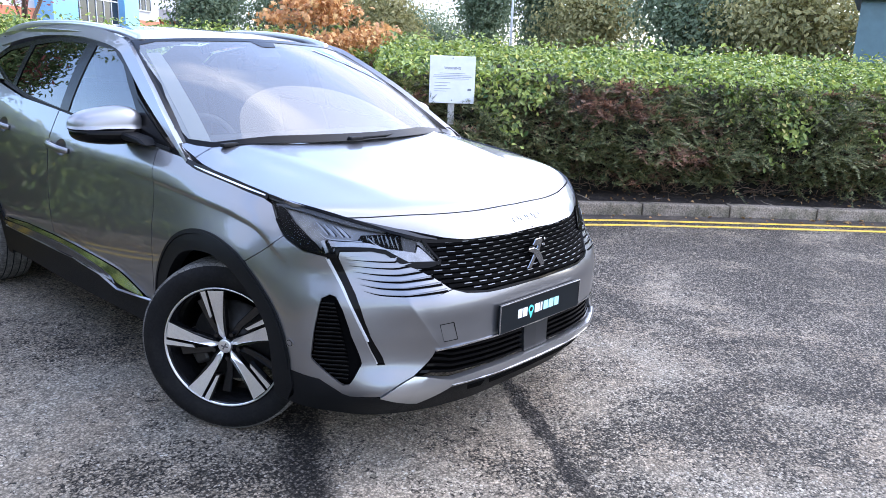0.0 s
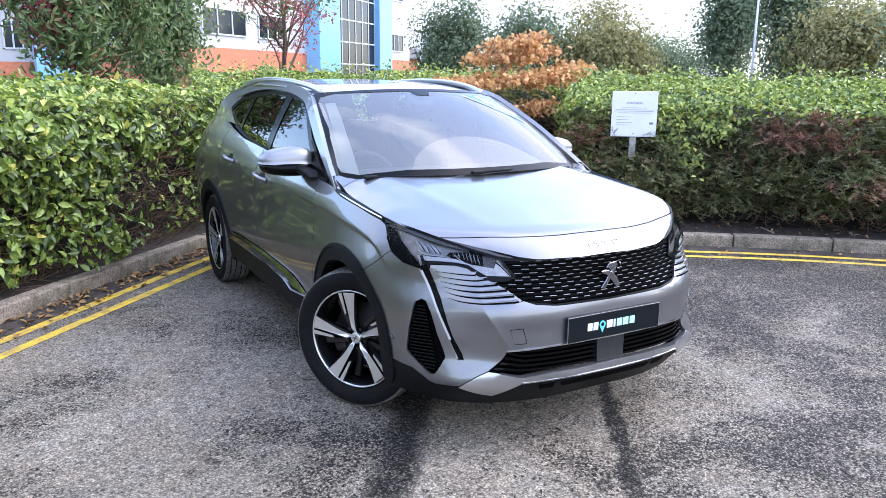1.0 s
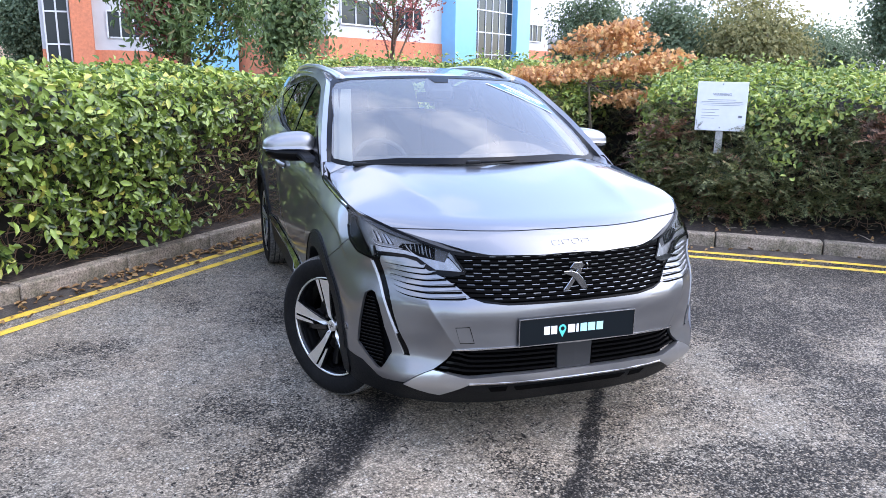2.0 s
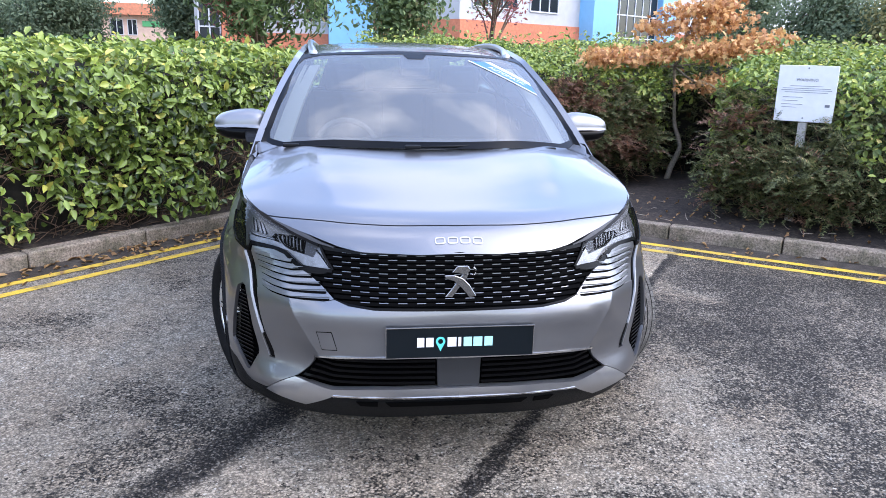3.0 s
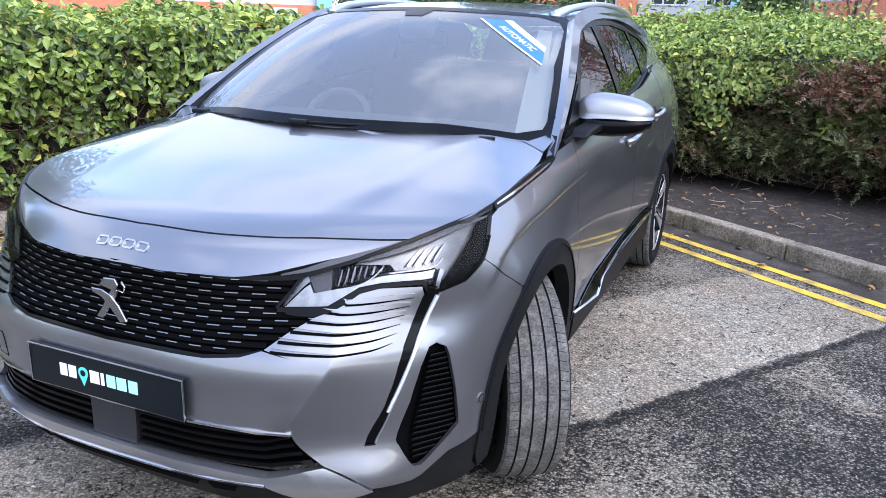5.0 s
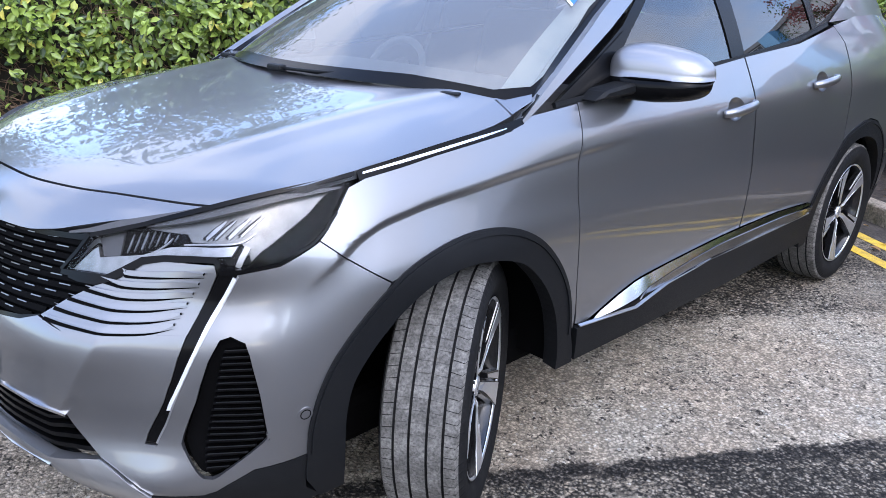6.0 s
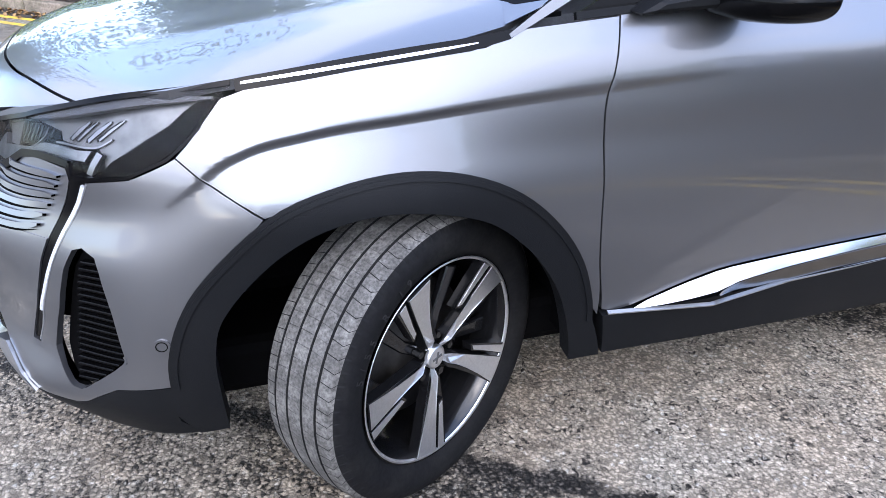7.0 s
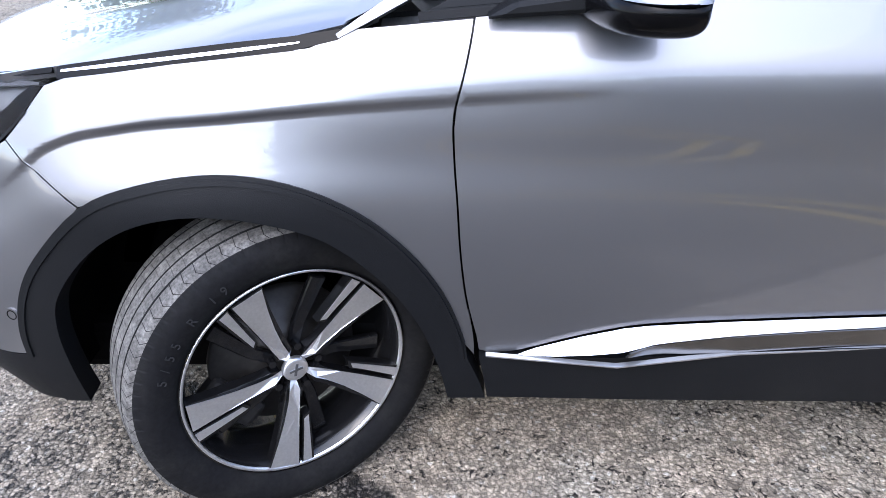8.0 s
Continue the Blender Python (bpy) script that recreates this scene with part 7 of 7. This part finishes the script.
def maple(label, at):
    """Young maple: pale crooked stem, two spreading limbs and leaves in flat layers under a small dome."""
    r = np.random.default_rng(31)
    t = thing("small_tree", label, "tree", at)
    R, D = np.array((0.91, -0.41, 0)), np.array((0.41, 0.91, 0))

    def spot(a, d, z):
        return R * a + D * d + np.array((0, 0, z))

    stem = [spot(0, 0, -0.08), spot(0.05, 0.02, 0.16), spot(0.13, 0.05, 0.38), spot(0.11, 0.06, 0.50), spot(0.05, 0.05, 0.66), spot(0.02, 0.05, 0.95), spot(-0.02, 0.05, 1.33)]
    line = rounded([tuple(p) for p in stem], 3, True)
    part("trunk", mesh_of("trunk", *tube(line, 0.022, 9, [1.7 - 1.0 * i / (len(line) - 1) for i in range(len(line))])), BARK, t)
    part("dead_branch", mesh_of("dead_branch", *tube(rounded([tuple(spot(0.10, 0.04, 0.28)), tuple(spot(-0.02, -0.02, 0.34)), tuple(spot(-0.14, -0.05, 0.46))], 3, True), 0.009, 6, [1, 0.95, 0.9, 0.8, 0.7, 0.6, 0.4])), BARK, t, "bare broken side branch")
    fork = spot(-0.02, 0.05, 1.33)
    # each layer: centre, half sizes along R, D and z, leaves, and the slope of the layer along R
    layers = [((-0.62, -0.42, 1.43), (0.54, 0.26, 0.080), 720, 0.04), ((0.05, -0.10, 1.50), (0.40, 0.28, 0.090), 520, 0.10), ((0.68, -0.20, 1.56), (0.46, 0.30, 0.130), 860, 0.22),
              ((0.36, -0.30, 1.17), (0.26, 0.20, 0.110), 340, 0.10), ((0.12, 0.05, 1.77), (0.52, 0.36, 0.100), 640, 0.05), ((0.18, 0.08, 1.97), (0.42, 0.30, 0.125), 660, 0.15), ((0.55, 0.10, 1.90), (0.24, 0.22, 0.080), 200, -0.1)]
    bv, bf, pos = [], [], []
    for (a, d, z), (ha, hd, hz), count, slope in layers:
        cents = []
        for _ in range(max(6, count // 42)):
            q, th = math.sqrt(r.uniform(0.05, 1)), r.uniform(0, 2 * math.pi)
            da = ha * q * math.cos(th)
            cents.append(spot(a + da, d + hd * q * math.sin(th), z + slope * da + hz * r.normal() * 0.6 * (1.1 - q)))
        mid = spot(a, d, z - hz * 0.4)
        trunk_end = (fork + mid) / 2 + np.array((0, 0, -0.03 if z < 1.6 else 0.05))
        vv, ff = tube(rounded([tuple(fork), tuple(trunk_end), tuple(mid)], 3, True), 0.010, 6, [1.2, 1.1, 1.0, 0.9, 0.8, 0.7, 0.6])
        bf += [tuple(i + len(bv) for i in w) for w in ff]
        bv += vv
        for c in cents:
            vv, ff = tube(rounded([tuple(mid), tuple((mid + c) / 2 + r.normal(0, 0.02, 3)), tuple(c)], 2, True), 0.0045, 5, [1.0, 0.85, 0.7, 0.5, 0.3])
            bf += [tuple(i + len(bv) for i in w) for w in ff]
            bv += vv
        for c in cents:
            n_ = count // len(cents)
            pos.append(c + r.normal(size=(n_, 3)) * np.array((0.085, 0.085, 0.045)))
    part("branchwork", mesh_of("branchwork", bv, bf), BARK, t, kind="stuff")
    pos = np.concatenate(pos)
    part("crown", maple_leaves(pos, np.tile(np.array((-0.25, -0.55, 0.6)), (len(pos), 1)), 0.062, r), RUST, t, kind="stuff")


maple("slender rust-orange autumn maple with pale crooked trunk", (3.42, 5.10, 0.1))
tree("rowan_tree", "rowan with dark green leaves and pink-red berry clusters", (-1.42, 6.6, 0.1), 4.6, 0.05, (0, 0, 3.0), (1.10, 1.10, 1.55), 10000, ROWAN, 0.10, 5, mat2=BERRY, share2=0.08, aspect=0.34, clump=0.13, bark=TWIG, limbs=9, first=0.25)
tree("rowan_tree", "sparse rowan with reddish pink berry clusters", (2.35, 10.8, 0.1), 4.4, 0.055, (0, 0, 3.4), (1.6, 1.4, 1.05), 2600, BERRY, 0.07, 9, mat2=ROWAN, share2=0.30, aspect=0.45, clump=0.085, bark=TWIG)
tree("tree", "dense dark green tree before the offices", (1.2, 16.8, 0.0), 4.6, 0.10, (0, 0, 2.9), (1.35, 1.3, 1.75), 6000, ROWAN, 0.15, 12, clump=0.22)
FAR_TREES = [((21, 36.5), 6.2, 2.2, FAR), ((23.5, 31.5), 5.8, 3.0, FAR), ((24.5, 27.0), 5.2, 2.4, FAR_LIGHT), ((42, 41), 5.0, 3.6, FAR), ((34, 27.5), 8.5, 1.9, FAR), ((31, 21.5), 7.6, 1.9, FAR), ((30.5, 17.5), 5.3, 2.8, FAR_LIGHT), ((27, 11), 5.2, 3.0, FAR), ((26, 6.5), 5.0, 3.0, FAR_LIGHT), ((25.5, 1.5), 4.8, 3.0, FAR), ((24, -4.5), 5.0, 3.2, FAR), ((21.5, -10), 5.0, 3.2, FAR_LIGHT), ((-8.4, 41), 6.2, 1.9, FAR), ((-15, 40), 4.9, 2.6, FAR), ((-19, 44), 5.2, 3.0, FAR), ((-25, 46), 5.0, 3.0, FAR), ((-12, 60), 7.5, 3.4, FAR), ((-33, 36), 5.4, 3.0, FAR_LIGHT)]
for i, ((x, y), hgt, rad, mt_) in enumerate(FAR_TREES):
    tree("tree", "tall broad autumn-green tree in the distance" if mt_ is FAR_LIGHT else "tall dark green tree in the distance", (x, y, 0), hgt, 0.16, (0, 0, hgt * 0.58), (rad, rad, hgt * 0.42), 13000, mt_, 0.20, 40 + i, clump=0.22, limbs=7, clumps=60)

# tall trees beyond the left hedge, which darken the car's flank and bonnet
for i, ((x, y), hgt, rad) in enumerate((((-15.5, -7.0), 7.5, 3.0), ((-17.0, -0.5), 8.5, 3.2), ((-15.0, 5.5), 8.0, 3.0), ((-19.0, 9.5), 9.0, 3.2))):
    tree("tree", "tall dark green tree beyond the hedge", (x, y, 0), hgt, 0.18, (0, 0, hgt * 0.6), (rad, rad, hgt * 0.40), 8500, FAR, 0.24, 70 + i, clump=0.20, limbs=9, clumps=64)

# ---- buildings ----
CLADDING = material("pale_grey_cladding", (0.46, 0.46, 0.465), 0.7, grain=0.06, grain_scale=2, stain=(0.40, 0.40, 0.40), stain_scale=0.6, stain_amount=0.5)
BRICK = material("orange_brick", (0.55, 0.19, 0.10), 0.85, grain=0.15, grain_scale=8, stain=(0.45, 0.16, 0.09), stain_scale=1.5)
BLUE_CLAD = material("sky_blue_cladding", (0.22, 0.50, 0.78), 0.5, grain=0.04, grain_scale=3)
FRAME_WHITE = material("pale_window_frame", (0.55, 0.56, 0.58), 0.5, grain=0.05, grain_scale=5)
OFFICE_GLASS = material("dark_office_glass", (0.018, 0.024, 0.030), 0.12, spec=0.22, grain=0.1, grain_scale=0.7)
ROOF_GREY = material("grey_roof_sheet", (0.22, 0.22, 0.23), 0.6, grain=0.1, grain_scale=3)
TILE = material("orange_roof_tiles", (0.52, 0.20, 0.11), 0.8, grain=0.15, grain_scale=6)


def block(name, a, b, depth, z0, z1, mat, parent, proud=0.0, label=""):
    """A wall block whose face runs from a to b."""
    a, b = np.array(a, float), np.array(b, float)
    L_ = np.linalg.norm(b - a)
    c = (a + b) / 2
    ang = math.degrees(math.atan2(b[1] - a[1], b[0] - a[0]))
    bm = box_bm(L_, depth, z1 - z0, (0, depth / 2 - proud, (z0 + z1) / 2))
    bmesh.ops.transform(bm, matrix=pose(c[0], c[1], 0, 0, 0, ang), verts=bm.verts)
    return part(name, bm, mat, parent, label)


def face_window(a, b, s0, s1, z0, z1, parent, cols=3, rows=1, proud=0.03):
    """A window on the face from a to b: dark pane, frame bars and sill."""
    a, b = np.array(a, float), np.array(b, float)
    e = (b - a) / np.linalg.norm(b - a)
    p = lambda s: a + e * s
    w = block("window", p(s0), p(s1), 0.10, z0, z1, OFFICE_GLASS, parent, proud)
    for i in range(cols + 1):
        s = s0 + (s1 - s0) * i / cols
        block("window_frame", p(s - 0.035), p(s + 0.035), 0.12, z0, z1, FRAME_WHITE, w, proud + 0.04)
    for i in range(rows + 1):
        z = z0 + (z1 - z0) * i / rows
        block("window_frame", p(s0), p(s1), 0.12, z - 0.035, z + 0.035, FRAME_WHITE, w, proud + 0.038)
    return w


office = thing("office_building", "pale office building with orange brick base and blue columns", "building")
B0, B1 = (4.9, 31.6), (24.2, 48.4)
block("wall", B0, B1, 10, 2.95, 10.5, CLADDING, office, 0.0, "pale grey cladding")
block("base_wall", B0, B1, 10, 0.0, 2.95, BRICK, office, 0.05, "orange brick base")
block("roof", (4.4, 31.3), (24.7, 48.8), 11, 10.5, 10.9, ROOF_GREY, office, 0.3)
for s0, s1 in ((0.9, 4.3), (5.4, 7.9), (21.7, 24.2)):
    for z0 in (3.55, 7.0):
        face_window(B0, B1, s0, s1, z0, z0 + 1.15, office)
eB = (np.array(B1) - np.array(B0)) / np.linalg.norm(np.array(B1) - np.array(B0))
fb = lambda s: np.array(B0) + eB * s
block("blue_column", fb(10.1), fb(12.6), 3, 0, 10.6, BLUE_CLAD, office, 0.9, "sky blue column")
block("blue_column", fb(18.2), fb(20.2), 3, 0, 10.6, BLUE_CLAD, office, 0.9, "sky blue column")
face_window(B0, B1, 12.6, 18.2, 1.2, 10.2, office, 6, 7, 0.5)
A0, A1 = (-7.4, 36.0), (4.9, 36.6)
wing = thing("office_wing", "pale office wing with brick piers and blue bay", "building")
block("wall", A0, A1, 8, 2.22, 8.5, CLADDING, wing, 0.0, "pale grey cladding")
block("base_wall", A0, A1, 8, 0, 2.22, BRICK, wing, 0.05, "orange brick base")
block("roof", (-7.8, 35.8), (4.9, 36.5), 9, 8.5, 8.8, ROOF_GREY, wing, 0.2)
block("blue_bay", (-1.0, 36.2), (1.15, 36.3), 3, 0, 8.7, BLUE_CLAD, wing, 1.0, "sky blue bay")
block("brick_pier", (-6.1, 36.0), (-5.2, 36.05), 2, 0, 8.6, BRICK, wing, 0.5, "orange brick pier")
face_window((-8.4, 36.0), (4.9, 36.6), 1.2, 2.2, 1.0, 8.2, wing, 2, 5, 0.2)
for s0, s1 in ((2.8, 4.5), (5.3, 6.4), (9.4, 11.4)):
    face_window(A0, A1, s0, s1, 2.8, 4.0, wing)
brick_block = thing("brick_block", "orange brick block with pale upper wall", "building")
C0, C1 = (-30.5, 23.2), (-20.1, 31.3)
block("wall", C0, C1, 7, 0, 2.35, BRICK, brick_block, 0.05, "orange brick")
block("upper_wall", C0, C1, 7, 2.35, 6.0, CLADDING, brick_block)
block("blue_bay", (-20.1, 31.3), (-19.5, 31.75), 3, 0, 6.0, BLUE_CLAD, brick_block, 0.3)
block("roof", C0, C1, 7.5, 6.0, 6.3, ROOF_GREY, brick_block, 0.3)
ac = block("air_conditioner", (-21.9, 29.95), (-20.9, 30.73), 0.4, 1.45, 2.2, FRAME_WHITE, brick_block, 0.6, "white wall-mounted air conditioner")
v, f = lathe([(0.02, 0), (0.28, 0), (0.30, 0.03), (0.02, 0.03)], 24, True)
fan = part("fan_grille", mesh_of("fan", v, f), OFFICE_GLASS, ac)
fan.matrix_world = pose(-21.45 + 0.43, 30.25 - 0.57, 1.83, 0, 0, -53)
far_house = thing("orange_building", "low tan building with orange tiled roof far off", "building")
TAN = material("tan_render", (0.60, 0.43, 0.33), 0.85, grain=0.1, grain_scale=3, stain=(0.52, 0.36, 0.27), stain_scale=0.8)
SIGN_GREEN = material("green_fascia_sign", (0.10, 0.42, 0.16), 0.5, grain=0.05, grain_scale=5)
D0, D1 = (-23.6, 73.2), (-15.2, 75.0)
block("wall", D0, D1, 8, 0, 4.15, TAN, far_house, 0.0, "tan rendered wall")
block("brick_end", (-15.2, 75.0), (-14.4, 75.17), 8, 0, 4.15, BRICK, far_house, 0.2, "orange brick end pier")
block("roof", (-24.4, 72.6), (-14.0, 74.9), 10, 4.15, 5.2, TILE, far_house, 0.5, "orange tiled roof")
for s0, w_ in ((0.4, 0.7), (1.9, 1.1), (3.4, 0.8)):
    face_window(D0, D1, s0, s0 + w_, 2.35, 3.75, far_house, 2, 1)
    face_window(D0, D1, s0, s0 + w_, 0.5, 1.5, far_house, 2, 1)
block("fascia_sign", (-19.0, 74.19), (-16.4, 74.74), 0.1, 3.15, 3.65, SIGN_GREEN, far_house, 0.1, "plain green sign")
low_hall = thing("dark_hall", "low dark red hall between trees", "building")
block("wall", (24.6, 50.5), (31, 53), 6, 0, 3.2, BRICK, low_hall)
block("roof", (24.2, 50.0), (31.4, 52.8), 7, 3.2, 3.9, ROOF_GREY, low_hall, 0.3)
cabin_ = thing("steel_container", "grey-green steel storage container behind hedge", "container")
GREEN_STEEL = material("grey_green_steel", (0.105, 0.175, 0.185), 0.55, grain=0.1, grain_scale=5, stain=(0.08, 0.12, 0.125), stain_scale=2)
block("body", (11.36, 1.08), (12.4, -3.6), 2.4, 0, 2.60, GREEN_STEEL, cabin_, 0)
block("roof", (11.31, 1.18), (12.45, -3.7), 2.55, 2.60, 2.68, GREEN_STEEL, cabin_, 0.1)


def street_lamp(x, y, h, arm=0.9, ang=200):
    s = thing("street_lamp", "slim grey steel street lamp", "street lamp", (x, y, 0), group="street lamps")
    part("pole", mesh_of("pole", *tube([(0, 0, 0), (0, 0, h * 0.5), (0, 0, h)], 0.06, 8, [1.2, 0.9, 0.6])), FRAME_WHITE, s)
    a = radians(ang)
    part("arm", mesh_of("arm", *tube([(0, 0, h - 0.05), (0.5 * arm * math.cos(a), 0.5 * arm * math.sin(a), h + 0.12), (arm * math.cos(a), arm * math.sin(a), h + 0.12)], 0.035, 6)), FRAME_WHITE, s)
    part("lantern", box_bm(0.55, 0.22, 0.10, (arm * math.cos(a), arm * math.sin(a), h + 0.1), 0.03, pose(0, 0, 0, 0, 0, ang)), FRAME_WHITE, s)


street_lamp(36.7, 31.0, 5.1)
street_lamp(27.0, 20.1, 6.5, 0.8, 150)
street_lamp(-22.8, 54.9, 6.0)
street_lamp(24.6, 47.4, 5.0, 0.7, 180)

# notice on a post
SIGN_WHITE = material("white_sign_board", (0.74, 0.75, 0.78), 0.45, grain=0.03, grain_scale=20, stain=(0.62, 0.63, 0.62), stain_scale=4, stain_amount=0.4)
INK = material("grey_sign_print", (0.16, 0.17, 0.20), 0.6, grain=0.05, grain_scale=80)
POST = material("pale_concrete_post", (0.45, 0.43, 0.40), 0.9, grain=0.2, grain_scale=60, bump=0.3)
sx, sy = 3.548, 2.727
sign = thing("notice_sign", "white notice board on a short pale post in the hedge", "sign", (sx, sy, 0.1))
R_ = pose(0, 0, 0, 0, 0, -41.6)
def sign_part(name, bm, mat, label=""):
    bmesh.ops.transform(bm, matrix=R_, verts=bm.verts)
    return part(name, bm, mat, sign, label)


sign_part("board", box_bm(0.468, 0.012, 0.474, (0, 0, 1.157), 0.004), SIGN_WHITE, "white board")
sign_part("post", box_bm(0.07, 0.06, 1.12, (0, 0.045, 0.56), 0.008), POST, "pale post")
for dz in (0.215, -0.205):
    sign_part("screw", box_bm(0.012, 0.006, 0.012, (0, -0.007, 1.157 + dz), 0.002), INK)
mt2 = R_ @ Matrix.Translation((0, -0.0075, 1.157 + 0.115)) @ pose(0, 0, 0, 90, 0, 0)
writing("WARNING", 0.036, INK, sign, mt2)
for i, (dz, w, x0) in enumerate(((0.065, 0.26, 0.0), (0.045, 0.38, 0.0), (0.030, 0.40, 0.0), (0.012, 0.34, 0.0), (-0.03, 0.16, -0.10), (-0.06, 0.13, -0.12), (-0.09, 0.17, -0.10), (-0.115, 0.12, -0.12))):
    sign_part("print_bar", box_bm(w, 0.002, 0.0032, (x0, -0.0070, 1.157 + dz), 0), INK)
sign_part("print_mark", box_bm(0.038, 0.002, 0.022, (0.18, -0.0072, 1.157 - 0.095), 0), INK)

# fallen leaves along the kerb foot
pts_, nor_ = [], []
for i in range(3600):
    k = rng.integers(8, len(fine_kerb) - 2)
    base_p = offset_line(fine_kerb[k - 1:k + 2], float(abs(rng.normal(0.03, 0.13))))[1]
    if rng.uniform() < (0.92 if base_p[0] > 0.5 else 0.18 + 0.42 * math.sin(base_p[0] * 2.1 + 1.0)):
        continue
    pts_.append((base_p[0] + rng.normal(0, 0.05), base_p[1] + rng.normal(0, 0.05), 0.014))
    nor_.append((0, 0, 1))
litter = part("leaf_litter", leaves(np.array(pts_), np.array(nor_, float), 0.055, 0.55, spread=0.25), DEAD, None, "dry brown fallen leaves along kerb", "stuff")
tagged(litter, category="leaves")

# debris on the bare soil: dry leaves and short sticks
spots, sv, sf = [], [], []
for i in range(1500):
    k = int(rng.integers(60, len(fine_kerb) - 30))
    q = offset_line(fine_kerb[k - 1:k + 2], -float(rng.uniform(0.16, 1.15)))[1]
    if q[0] < 0.6:
        continue
    z = 0.105 + 0.04 * min(1, (np.linalg.norm(q - fine_kerb[k]) - 0.12) / 1.0)
    if i % 6:
        spots.append((q[0], q[1], z + 0.018))
    else:
        a = rng.uniform(0, 6.28)
        d = np.array((math.cos(a), math.sin(a), rng.uniform(0, 0.35))) * rng.uniform(0.04, 0.15)
        p0 = np.array((q[0], q[1], z + 0.012))
        vv, ff = tube([tuple(p0), tuple(p0 + d * 0.5 + rng.normal(0, 0.006, 3)), tuple(p0 + d)], 0.0035, 4, [1.0, 0.8, 0.5])
        n0 = len(sv)
        sv += vv
        sf += [tuple(j + n0 for j in w) for w in ff]
soil_litter = part("soil_litter", leaves(np.array(spots), np.tile(np.array([0.0, 0.0, 1.0]), (len(spots), 1)), 0.035, 0.55, spread=0.5), DEAD, None, "small dry brown leaves on bare soil", "stuff")
tagged(soil_litter, category="leaves")
sticks = part("stick_litter", mesh_of("sticks", sv, sf, smooth=False), BARK, None, "thin pale broken sticks on bare soil", "stuff")
tagged(sticks, category="sticks")
